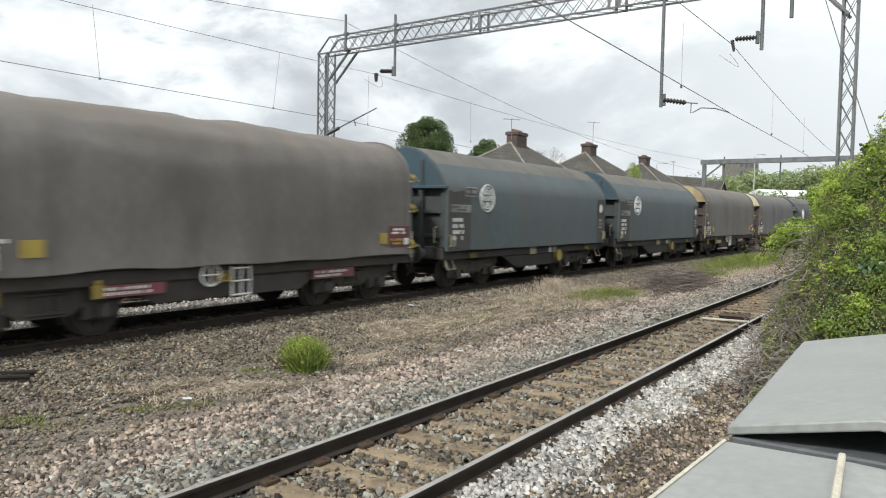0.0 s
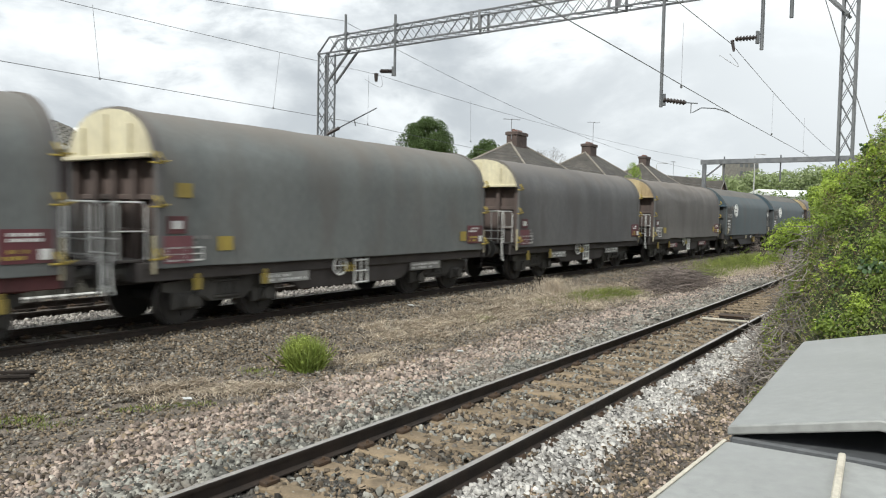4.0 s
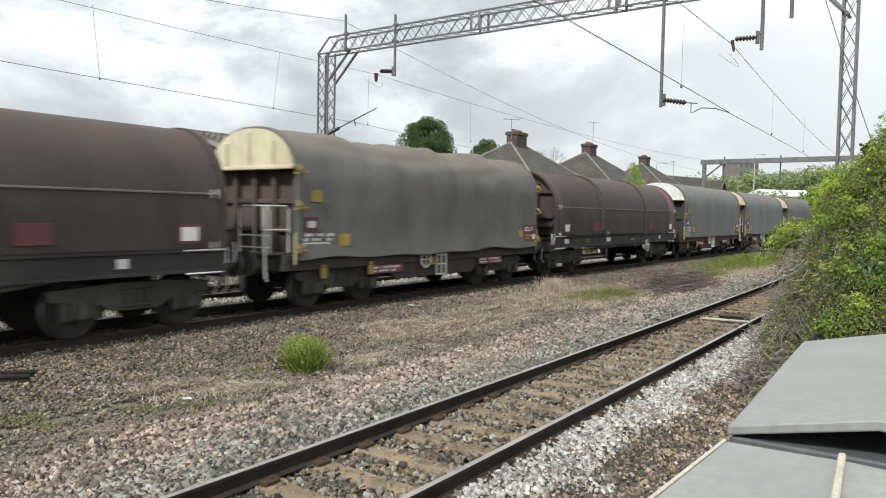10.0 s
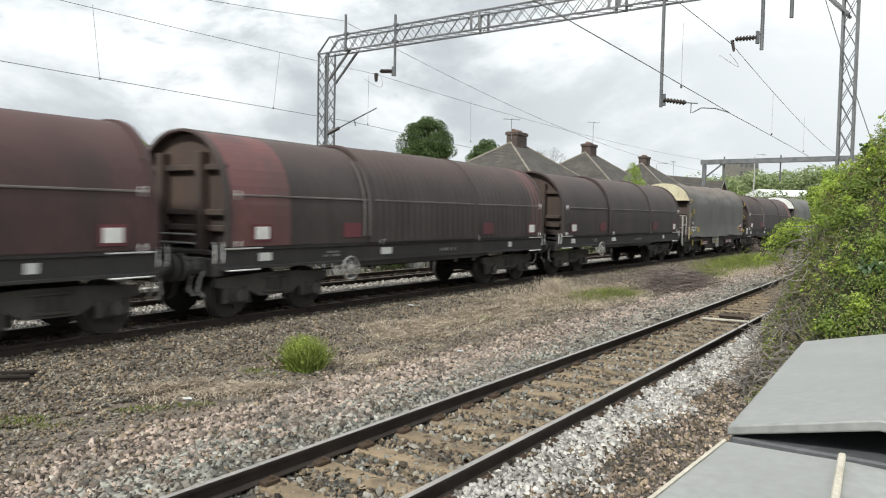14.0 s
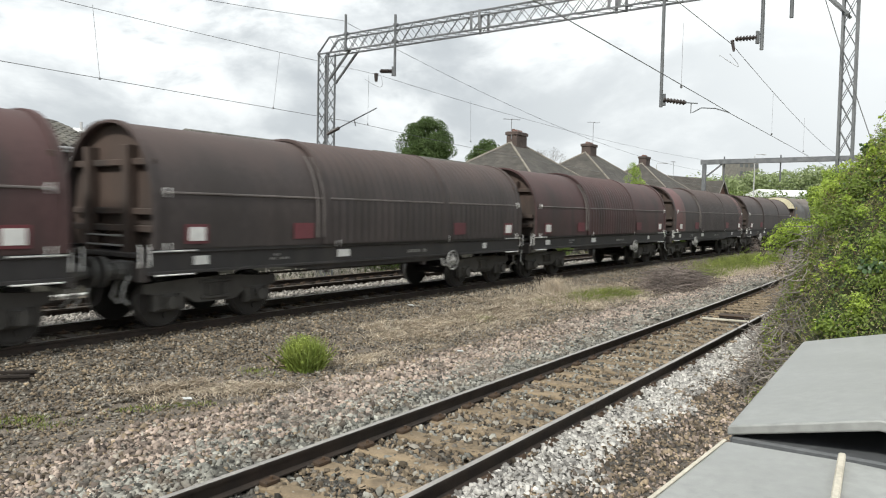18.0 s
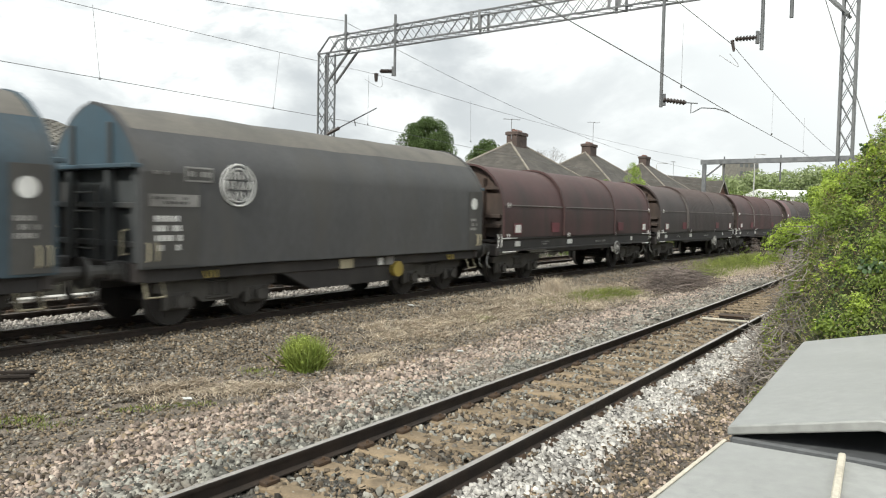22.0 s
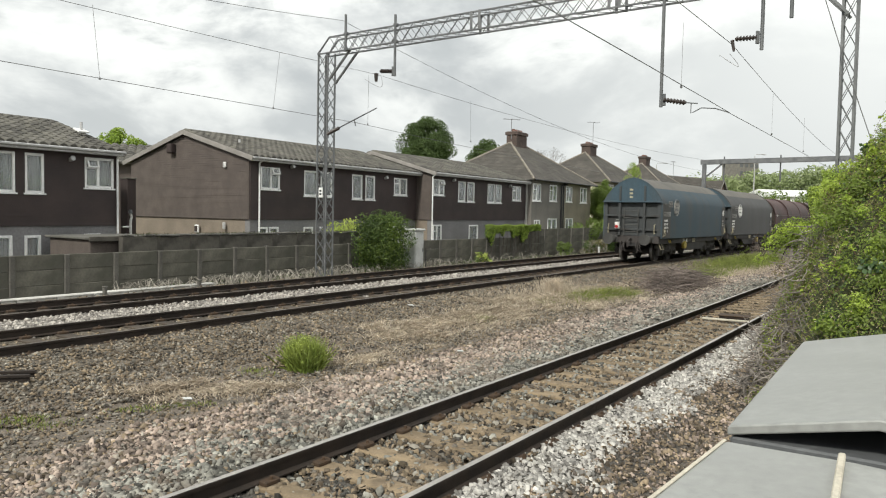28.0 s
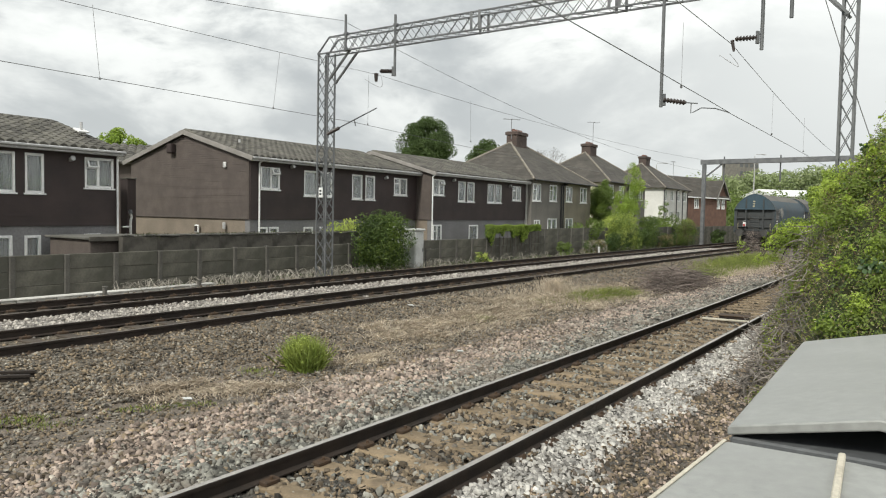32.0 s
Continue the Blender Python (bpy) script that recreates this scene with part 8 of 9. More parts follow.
    foliage("foliage", P, D + [-0.3, -0.3, 0.5], 0.055, M["leaf_bright_lit"], t, 78, 0.4)
    # dead grey stems at the foot
    g = Geo()
    for k in range(1900):
        s, lat = rng.uniform(-16.7, -12.2), 1.88 + abs(rng.normal(0, 0.34))
        x, y = on_track(NEAR, s, lat)
        hi = min(float(face_top(s)) + 0.12, 0.9)
        z = rng.uniform(-0.38, max(hi, -0.2))
        if k % 5 == 0:
            s, lat = rng.uniform(-16.7, -14.2), rng.uniform(2.0, 2.6)
            x, y = on_track(NEAR, s, lat)
            z = float(top_of(lat, s)) + rng.uniform(-0.12, 0.08)
        a, l = rng.uniform(0, 6.28), rng.uniform(0.15, 0.5)
        p0 = Vector((x, y, z))
        p2 = p0 + Vector((math.cos(a), math.sin(a), rng.uniform(-1.2, 0.5))).normalized() * l
        p2.z = max(p2.z, -0.40)
        p1 = (p0 + p2) / 2 + Vector((rng.normal(0, 0.05), rng.normal(0, 0.05), rng.normal(0, 0.06)))
        g.tube([p0, p1, p2], [0.009, 0.007, 0.003], 4)
    part("bramble_tangle", g, M["twig"], t, "tangled dead grey stems")["kind"] = "stuff"
    # thin shoots on the skyline
    g = Geo()
    for k in range(90):
        s, lat = rng.uniform(-13.5, -2), rng.uniform(2.0, 4.4)
        x, y = on_track(NEAR, s, lat)
        p0 = Vector((x, y, float(top_of(np.array([lat]), np.array([s]))[0]) - 0.2))
        p2 = p0 + Vector((rng.normal(0, 0.2), rng.normal(0, 0.2), rng.uniform(0.3, 0.55)))
        g.tube([p0, (p0 + p2) / 2 + Vector((0.03, 0, 0.02)), p2], [0.006, 0.005, 0.002], 4)
    part("shoots", g, M["twig"], t)["kind"] = "stuff"


near_hedge()

# trees behind the houses
tree("broadleaf_tree", -1.9, 75.0, -0.5, 13.0, 3.3, 5.3, M["leaf_tree"], "dense green broadleaf tree behind the houses", 101, 64000, 0.15, clumps=230)
tree("broadleaf_tree", 5.2, 90.0, -0.5, 12.0, 2.9, 6.2, M["leaf_tree"], "green broadleaf tree beyond the roofs", 104, 30000, 0.16, clumps=130)
tree("broadleaf_tree", -24.9, 55.0, -0.5, 8.6, 2.2, 5.0, M["leaf_bright"], "light green pollarded tree behind the roofs", 105, 7000, 0.2, clumps=60)
tree("broadleaf_tree", -14.0, 62.0, -0.5, 8.3, 1.5, 5.5, M["leaf_mid"], "small green tree top behind a roof", 107, 700, 0.24)
tree("slender_tree", 15.1, 57.0, -0.5, 6.9, 1.25, 1.4, M["leaf_bright"], "slender light green tree beside the houses", 109, 5200, 0.10, trunk=0.07, clumps=44, squash=1.3)
tree("conifer_tree", 12.95, 59.0, -0.5, 6.1, 1.35, -0.2, M["leaf_mid"], "dense green garden conifer beside a house", 111, 26000, 0.10, trunk=0.12, squash=1.3, clumps=120)
tree("garden_tree", 14.1, 56.2, -0.5, 4.6, 1.5, 0.2, M["leaf_bright"], "arching light green garden tree", 113, 9000, 0.10, trunk=0.08, clumps=60)


def bare_tree():
    t = thing("bare_tree", pose(11.7, 80.0, -0.5), "bare leafless tree behind a chimney", "tree")
    rng = random.Random(9)
    g = Geo()

    def grow(p, d, l, r, n):
        q = p + d * l
        g.tube([p, (p + q) / 2, q], [r, r * 0.8, r * 0.6], 4)
        if n:
            for _ in range(3):
                e = (d + Vector((rng.gauss(0, 0.45), rng.gauss(0, 0.45), rng.gauss(0.1, 0.25)))).normalized()
                grow(q, e, l * 0.68, r * 0.55, n - 1)
    grow(Vector((0, 0, 0)), Vector((0, 0, 1)), 3.75, 0.13, 5)
    part("branchwork", g, M["bark"], t)


bare_tree()

# shrubs along the fence
ROW_FAR = 90 - math.degrees(FAR[1])
shrub(-2.5, 30.3, -0.28, 2.38, 1.5, (M["leaf_dark"], M["leaf_mid"], M["leaf_dark"]), "dense dark green ivy bush by the fence", 121, 19000, 0.09, heading=52, ry=0.7, clumps=34)
shrub(-4.15, 31.7, -0.6, 2.4, 1.35, (M["leaf_yellow"],), "bright yellow-green shrub behind the wall", 123, 5000, 0.09, heading=52, ry=0.5)
shrub(12.9, 52.2, -0.35, 2.75, 2.1, (M["leaf_yellow"], M["leaf_mid"], M["leaf_yellow"]), "variegated yellow-green garden shrub over the fence", 125, 15000, 0.09, heading=ROW_FAR, ry=0.9, clumps=30)
shrub(16.4, 57.2, -0.3, 2.7, 1.4, (M["leaf_dark"], M["leaf_mid"]), "dark green garden shrub beside the fence", 127, 8000, 0.09, heading=ROW_FAR, ry=0.7, clumps=24)
shrub(12.5, 50.9, -0.35, 1.15, 2.5, (M["leaf_dark"], M["leaf_ivy"], M["leaf_dark"]), "dark green ivy spilling over the fence", 145, 9000, 0.09, heading=ROW_FAR, ry=0.28, clumps=34)
shrub(15.4, 55.0, -0.35, 1.45, 2.6, (M["leaf_dark"], M["leaf_mid"], M["leaf_dark"]), "dark green ivy spilling over the fence", 147, 9000, 0.09, heading=ROW_FAR, ry=0.28, clumps=34)
shrub(18.6, 59.3, -0.35, 1.0, 2.4, (M["leaf_dark"], M["leaf_olive"]), "low dull weeds against the far fence", 149, 5000, 0.09, heading=ROW_FAR, ry=0.3, clumps=30)
shrub(21.3, 62.6, -0.35, 2.3, 1.5, (M["leaf_olive"], M["leaf_mid"], M["leaf_tree"]), "grey-green straggling bush before the far fence", 153, 8000, 0.08, heading=ROW_FAR, ry=0.7, clumps=40)
shrub(10.1, 47.7, -0.32, 0.75, 2.2, (M["leaf_olive"], M["weed_dead"], M["leaf_dark"]), "pale dying weeds along the fence foot", 155, 4200, 0.07, heading=ROW_FAR, ry=0.35, clumps=40)
shrub(19.2, 62.6, -0.3, 2.6, 1.8, (M["leaf_mid"],), "green shrub by the far fence", 129, 4200, 0.13)
shrub(21.0, 63.8, -0.3, 2.2, 1.6, (M["leaf_bright"],), "pale blossoming shrub by the far fence", 131, 4200, 0.12)
shrub(2.05, 37.0, -0.28, 0.35, 0.55, (M["leaf_yellow"], M["leaf_mid"]), "low yellowish weed clump by the fence", 133, 500, 0.10)
shrub(7.6, 44.6, -0.28, 0.75, 0.75, (M["leaf_mid"],), "low green weeds against the fence", 135, 1600, 0.10, heading=52, ry=0.3)
shrub(10.2, 48.4, -0.28, 0.55, 0.9, (M["leaf_dark"],), "low dark weeds against the fence", 137, 1800, 0.10, heading=52, ry=0.35)
shrub(24.6, 80.2, -0.4, 4.6, 0.75, (M["leaf_mid"],), "green climber on the white house wall", 139, 900, 0.18)
shrub(9.8, 50.6, -0.5, 2.3, 2.0, (M["leaf_mid"],), "light green garden shrub behind the fence", 141, 4000, 0.12)
shrub(25.3, 66.0, -0.3, 1.3, 1.6, (M["leaf_dark"],), "dark weeds below the portal", 143, 2600, 0.13, heading=52, ry=0.5)


def hanging_ivy():
    t = thing("ivy", Matrix(), "bright green ivy hanging over the concrete fence", "climbing plant")
    rng = np.random.default_rng(151)
    for k, (n, mat, size) in enumerate(((6500, "leaf_bright", 0.085), (4200, "leaf_mid", 0.085), (2600, "leaf_dark", 0.09))):
        s = rng.uniform(10.3, 16.2, n)
        depth = 0.42 + 0.34 * np.sin(s * 1.9) + 0.26 * np.sin(s * 5.3 + 1) + 0.16 * np.sin(s * 11.7)
        drop = rng.random(n) ** (1.5 if k == 0 else 0.8) * np.clip(depth, 0.34, 1.2) - 0.10 - 0.03 * np.sin(s * 3.7)
        P = np.array([(*on_track(FAR, a, -7.93 + 0.16 * rng.random() - 0.03 * k), 1.58 - d) for a, d in zip(s, drop)])
        foliage("foliage", P, np.tile([0.7, -0.5, 0.6], (n, 1)), size, M[mat], t, 152 + k)
    g = Geo()
    for k in range(14):
        a = 11 + 0.4 * k
        x, y = on_track(FAR, a, -7.98)
        g.tube([(x, y, 1.5), (x + 0.03, y, 0.8), (x, y + 0.02, 0.1)], 0.012, 4)
    part("stems", g, M["bark"], t)


hanging_ivy()


def ground_z(x, y):
    return float(ground_height(np.array([x]), np.array([y]))[0])


def grass_patch(x, y, rx, ry, n, h, mat, label, seed, heading=0.0, width=0.012, lean=0.35, name="grass"):
    rng = np.random.default_rng(seed)
    u = rng.normal(0, 0.45, (n, 2))
    c, s = math.cos(radians(heading)), math.sin(radians(heading))
    X = x + u[:, 0] * rx * c - u[:, 1] * ry * s
    Y = y + u[:, 0] * rx * s + u[:, 1] * ry * c
    P = np.column_stack([X, Y, ground_height(X, Y) - 0.01])
    V, F = blades(rng, P, h, width, lean)
    ob = new(name, raw_mesh(name, V, F, mat))
    tagged(ob, label, "grass", kind="stuff")


def straw_patch(x, y, rx, ry, n, length, label, seed, heading=0.0):
    """Dead grass lying in mats on the stones."""
    rng = np.random.default_rng(seed)
    u = rng.normal(0, 0.45, (n, 2))
    mats = rng.normal(0, 0.5, (max(4, n // 140), 2))
    k = rng.integers(0, len(mats), n)
    u = np.where(rng.random((n, 1)) < 0.7, mats[k] + rng.normal(0, 0.10, (n, 2)), u)
    c, s = math.cos(radians(heading)), math.sin(radians(heading))
    X = x + u[:, 0] * rx * c - u[:, 1] * ry * s
    Y = y + u[:, 0] * rx * s + u[:, 1] * ry * c
    P = np.column_stack([X, Y, ground_height(X, Y) + rng.uniform(0.0, 0.035, n)])
    V, F = blades(rng, P, length * 0.34, 0.016, 1.7)
    ob = new("dry_grass", raw_mesh("dry_grass", V, F, M["grass_dry"]))
    tagged(ob, label, "grass", kind="stuff")


def tuft():
    x, y = -2.2, 11.4
    t = thing("grass_tuft", pose(x, y, ground_z(x, y)), "bushy bright green weed tuft on the stony ground", "plant")
    rng = np.random.default_rng(161)
    n = 2600
    d = unit(np.column_stack([rng.normal(0, 0.42, n), rng.normal(0, 0.42, n), np.abs(rng.normal(0.8, 0.4, n)) + 0.12]))
    L = 0.47 * rng.uniform(0.5, 1.1, n)
    base = np.column_stack([rng.normal(0, 0.10, n), rng.normal(0, 0.10, n), np.zeros(n)])
    tip = base + d * L[:, None] * [0.95, 0.95, 1.15]
    mid = base + (tip - base) * 0.55 + [0, 0, 0.03]
    a = rng.uniform(0, 6.28, n)
    side = np.column_stack([np.cos(a), np.sin(a), np.zeros(n)]) * 0.007
    V = np.stack([base - side, base + side, mid + side, tip, mid - side], 1).reshape(-1, 3)
    part("grass", raw_mesh("grass", V, np.arange(n * 5).reshape(n, 5), M["grass_tuft"]), None, t)
    P = tip[rng.random(n) < 0.7]
    foliage("leaves", P, unit(P), 0.045, M["grass_tuft"], t, 162, 0.25)


tuft()
ROW = 52.0
grass_patch(5.2, 22.4, 1.9, 0.62, 4200, 0.17, M["grass_green"], "patch of green grass between the tracks", 171, ROW, 0.014)
grass_patch(4.2, 21.4, 1.1, 0.5, 1500, 0.13, M["grass_green"], "patch of green grass between the tracks", 185, ROW, 0.014)
grass_patch(3.5, 22.0, 0.55, 0.4, 700, 0.46, M["grass_dry"], "dry reedy grass between the tracks", 172, ROW)
grass_patch(4.4, 22.0, 3.2, 1.15, 5200, 0.13, M["grass_dry"], "dry straw between the tracks", 173, ROW, 0.014)
grass_patch(2.6, 20.4, 2.4, 1.0, 2600, 0.11, M["grass_dry"], "dry straw between the tracks", 186, ROW)
grass_patch(8.6, 26.0, 2.6, 0.9, 2600, 0.14, M["grass_dry"], "dry straw round the brushwood", 187, ROW, 0.014)
grass_patch(16.5, 39.0, 8.5, 1.2, 9000, 0.24, M["grass_green"], "long strip of green grass between the tracks", 174, 56, 0.022)
grass_patch(11.6, 31.5, 2.2, 0.8, 3000, 0.18, M["grass_green"], "strip of green grass between the tracks", 188, ROW, 0.018)
grass_patch(14.0, 34.0, 6.0, 1.3, 4800, 0.15, M["grass_dry"], "dry grass beside the track", 175, 55, 0.02)
grass_patch(0.85, 16.7, 0.55, 0.28, 620, 0.09, M["grass_green"], "small green weed patch", 176, ROW)
grass_patch(1.0, 17.0, 2.0, 0.9, 2200, 0.08, M["grass_dry"], "flattened dry grass", 177, ROW)
grass_patch(-0.3, 14.9, 1.8, 0.8, 1500, 0.07, M["grass_dry"], "flattened dry grass", 189, ROW)
grass_patch(-2.9, 9.7, 1.3, 0.6, 650, 0.05, M["grass_dry"], "flattened dry grass", 178, 20)
grass_patch(-2.85, 10.95, 0.3, 0.18, 240, 0.06, M["grass_green"], "small green weed patch", 179, 20)
grass_patch(-3.85, 8.95, 0.35, 0.2, 260, 0.05, M["grass_green"], "small green weed patch", 180, 20)
grass_patch(-4.75, 8.2, 0.5, 0.2, 520, 0.06, M["grass_green"], "small green weed patch", 181, 20)
grass_patch(-3.3, 9.15, 0.45, 0.2, 240, 0.05, M["grass_green"], "small green weed patch", 182, 20)
straw_patch(-3.1, 9.9, 1.25, 0.5, 2600, 0.18, "thin matted dead grass on the gravel", 211, 18)
straw_patch(-1.5, 12.2, 1.0, 0.5, 1500, 0.18, "thin matted dead grass by the weed tuft", 212, 45)
straw_patch(-0.7, 14.6, 1.5, 0.75, 3000, 0.22, "matted dead grass between the tracks", 213, ROW)
straw_patch(0.9, 16.9, 2.2, 0.95, 3000, 0.24, "matted dead grass between the tracks", 214, ROW)
straw_patch(2.8, 19.6, 2.5, 1.0, 3000, 0.26, "matted dead grass between the tracks", 215, ROW)
straw_patch(4.8, 21.8, 2.6, 1.0, 2800, 0.28, "matted dead grass between the tracks", 217, ROW)
straw_patch(8.8, 26.6, 3.6, 0.9, 2600, 0.30, "matted dead grass between the tracks", 216, ROW)
grass_patch(2.9, 20.0, 1.1, 0.45, 700, 0.09, M["grass_green"], "thin green weeds", 184, ROW)


def dead_weeds():
    t = thing("dead_weeds", Matrix(), "pale dead weed stems along the foot of the fence", "weeds")
    rng = np.random.default_rng(191)
    g = Geo()
    for k in range(1150):
        s = rng.uniform(-10.5, 6) if k < 900 else rng.uniform(6, 34)
        x, y = on_track(FAR, s, rng.uniform(-7.75, -6.75))
        h = rng.uniform(0.06, 0.42)
        z = ground_z(x, y)
        a = rng.uniform(0, 6.28)
        l = h * rng.uniform(0.4, 2.2)
        g.tube([(x, y, z), (x + l * 0.5 * math.cos(a), y + l * 0.5 * math.sin(a), z + h), (x + l * math.cos(a), y + l * math.sin(a), z + h * rng.uniform(0.2, 0.9))], [0.010, 0.008, 0.004], 3)
    ob = part("stems", g, M["weed_dead"], t)
    ob["kind"] = "stuff"
    n = 1500
    s = rng.uniform(-10, 34, n)
    P = np.array([(*on_track(FAR, a, rng.uniform(-7.8, -7.0)), 0) for a in s])
    P[:, 2] = ground_height(P[:, 0], P[:, 1]) + rng.uniform(0, 0.2, n)
    foliage("leaves", P, np.tile([0, 0, 1.0], (n, 1)), 0.09, M["leaf_dark"], t, 192)


dead_weeds()


def brush_heap(x, y, rx, ry, h, n, seed, label):
    t = thing("brushwood_heap", pose(x, y, ground_z(x, y), 0, 0, ROW), label, "brushwood")
    rng = np.random.default_rng(seed)
    g = Geo()
    for k in range(n):
        px, py = rng.normal(0, 0.42) * rx, rng.normal(0, 0.42) * ry
        top = h * max(0.15, 1 - (px / rx) ** 2 - (py / ry) ** 2)
        a, l = rng.uniform(0, 6.28), rng.uniform(0.25, 0.9)
        z = rng.uniform(0, top)
        p0 = Vector((px, py, z))
        p2 = p0 + Vector((math.cos(a) * l, math.sin(a) * l, rng.uniform(-0.2, 0.35) * l))
        p2.z = max(p2.z, 0.0)
        p1 = (p0 + p2) / 2 + Vector((0, 0, rng.uniform(0, 0.12)))
        g.tube([p0, p1, p2], [0.011, 0.009, 0.004], 4)
    ob = part("brushwood", g, M["brushwood"], t)
    ob["kind"] = "stuff"


brush_heap(8.15, 25.2, 1.9, 0.8, 0.72, 1500, 201, "grey heap of dead brushwood between the tracks")
brush_heap(9.6, 27.2, 1.5, 0.6, 0.45, 380, 203, "low heap of dead twigs between the tracks")
brush_heap(20.6, 47.6, 1.0, 0.6, 1.5, 150, 205, "sparse dead twigs beside the track")
shrub(19.7, 47.0, -0.42, 0.95, 0.42, (M["leaf_bright"],), "thin green sapling among dead twigs by the track", 207, 260, 0.10)


def loose_boards():
    x, y = 6.78, 16.83
    t = thing("loose_board", pose(x, y, -0.135, 0, 0, -28), "pale loose timber board across the sleepers", "board")
    part("plank", Geo().box(-0.58, 0.52, -0.05, 0.05, 0.0, 0.04, 0.008), M["strip_white"], t)
    t = thing("track_box", pose(x + 0.35, y + 0.5, -0.15, 0, 0, -28), "low dark metal box between the rails", "box")
    part("lid", Geo().box(-0.36, 0.36, -0.2, 0.2, 0.06, 0.09, 0.012), M["clip"], t)
    part("casing", Geo().box(-0.33, 0.33, -0.18, 0.18, 0.0, 0.059, 0.012), M["rail_side"], t)


loose_boards()


# ================= stones =================
def octa():
    return np.array([(1, 0, 0), (-1, 0, 0), (0, 1, 0), (0, -1, 0), (0, 0, 1), (0, 0, -1)], float), \
        np.array([(0, 2, 4), (2, 1, 4), (1, 3, 4), (3, 0, 4), (2, 0, 5), (1, 2, 5), (3, 1, 5), (0, 3, 5)])


def block():
    """Broken stone: a skewed block, without its hidden underside."""
    V = np.array([(x, y, z) for z in (-1, 1) for x, y in ((-1, -1), (1, -1), (1, 1), (-1, 1))], float) * 0.72
    V[4:] *= [0.72, 0.72, 1.0]
    F = [(4, 5, 6), (4, 6, 7)]
    for i in range(4):
        j = (i + 1) % 4
        F += [(i, j, 4 + j), (i, 4 + j, 4 + i)]
    return V, np.array(F)


def stones(name, line, s0, s1, l0, l1, n, size, mat, seed, fine=False, lift=0.3, label="", decay=1.0, off=0.0):
    rng = np.random.default_rng(seed)
    s = s0 + (s1 - s0) * rng.random(n) ** decay
    edge = 0.18 * np.sin(s * 2.3) + 0.12 * np.sin(s * 5.9 + 1)
    lat = rng.uniform(l0, l1, n) + edge * (rng.random(n) < 0.5)
    th, k = line[1], line[2]
    a, b = np.sin(k * s) / k, (1 - np.cos(k * s)) / k
    hd = th + k * s
    X = line[0] + a * np.sin(th) + b * np.cos(th) + (lat + off) * np.cos(hd)
    Y = 25 + a * np.cos(th) - b * np.sin(th) - (lat + off) * np.sin(hd)
    r = size * 0.58 * rng.uniform(0.55, 1.35, n)
    Z = ground_height(X, Y) + r * rng.uniform(-0.25, lift * (3.0 if fine else 2.0), n)
    B, F = (block if fine else octa)()
    m = len(B)
    V = B[None] * (1 + rng.normal(0, 0.27, (n, m, 1))) + rng.normal(0, 0.16 if fine else 0.05, (n, m, 3))
    V = V * (r[:, None] * np.column_stack([rng.uniform(0.8, 1.6, n), rng.uniform(0.6, 1.1, n), rng.uniform(0.45, 0.95, n)]))[:, None, :]
    q = rng.uniform(0, 6.28, n)
    tl = rng.normal(0, 0.45, n)
    cq, sq, ct, st = np.cos(q), np.sin(q), np.cos(tl), np.sin(tl)
    x, y, z = V[..., 0], V[..., 1], V[..., 2]
    x, z = x * ct[:, None] + z * st[:, None], -x * st[:, None] + z * ct[:, None]
    x, y = x * cq[:, None] - y * sq[:, None], x * sq[:, None] + y * cq[:, None]
    V = np.stack([x + X[:, None], y + Y[:, None], z + Z[:, None]], -1).reshape(-1, 3)
    FF = (F[None] + (np.arange(n) * m)[:, None, None]).reshape(-1, 3)
    ob = new(name, raw_mesh(name, V, FF, mat))
    tagged(ob, label or "loose angular ballast stones beside the rails", "ballast", kind="stuff")
    return ob


stones("ballast", NEAR, -25, -13, -2.05, -0.84, 11000, 0.047, M["stone_grey"], 301, True)
stones("ballast", NEAR, -25, -13, -3.2, -1.55, 12000, 0.047, M["stone_pink"], 303, True)
stones("ballast", NEAR, -25, -13, -3.3, -1.3, 3600, 0.044, M["stone_brown"], 319, True)
stones("ballast", NEAR, -25, -13, -3.0, -1.5, 1500, 0.046, M["stone_cream"], 320, True)
stones("ballast", NEAR, -13, 5, -2.2, -0.84, 7500, 0.062, M["stone_grey"], 302, True, decay=1.2)
stones("ballast", NEAR, -13, 7, -3.1, -1.4, 9000, 0.060, M["stone_pink"], 304, True, decay=1.2)
stones("ballast", NEAR, -13, 5, -2.9, -1.6, 1600, 0.056, M["stone_cream"], 321, True, decay=1.2)
stones("ballast", NEAR, 5, 24, -3.0, -0.84, 7000, 0.075, M["stone_pink"], 322, decay=1.2)
stones("ballast", NEAR, -25, -9, -0.68, 0.68, 8500, 0.048, M["stone_brown"], 305, True, lift=0.42)
stones("ballast", NEAR, -25, -9, -0.68, 0.68, 4600, 0.048, M["stone_grey"], 306, True, lift=0.42)
stones("ballast", NEAR, -9, 8, -0.68, 0.68, 6500, 0.055, M["stone_brown"], 307, False, lift=0.4)
stones("ballast", NEAR, -25, -8, 0.84, 1.48, 10500, 0.043, M["stone_pale"], 308, True)
stones("ballast", NEAR, -25, -12, 1.3, 3.3, 12500, 0.036, M["stone_brown"], 309, True)
stones("ballast", NEAR, -25, -12, 1.36, 3.2, 7000, 0.035, M["stone_pink"], 310, True)
stones("ballast", FAR, -20, 32, -2.62, -0.84, 15000, 0.062, M["stone_dusty"], 311, False, decay=1.3)
stones("ballast", FAR, -20, 20, -0.66, 0.66, 3500, 0.055, M["stone_brown"], 312, False, lift=0.1, decay=1.3)
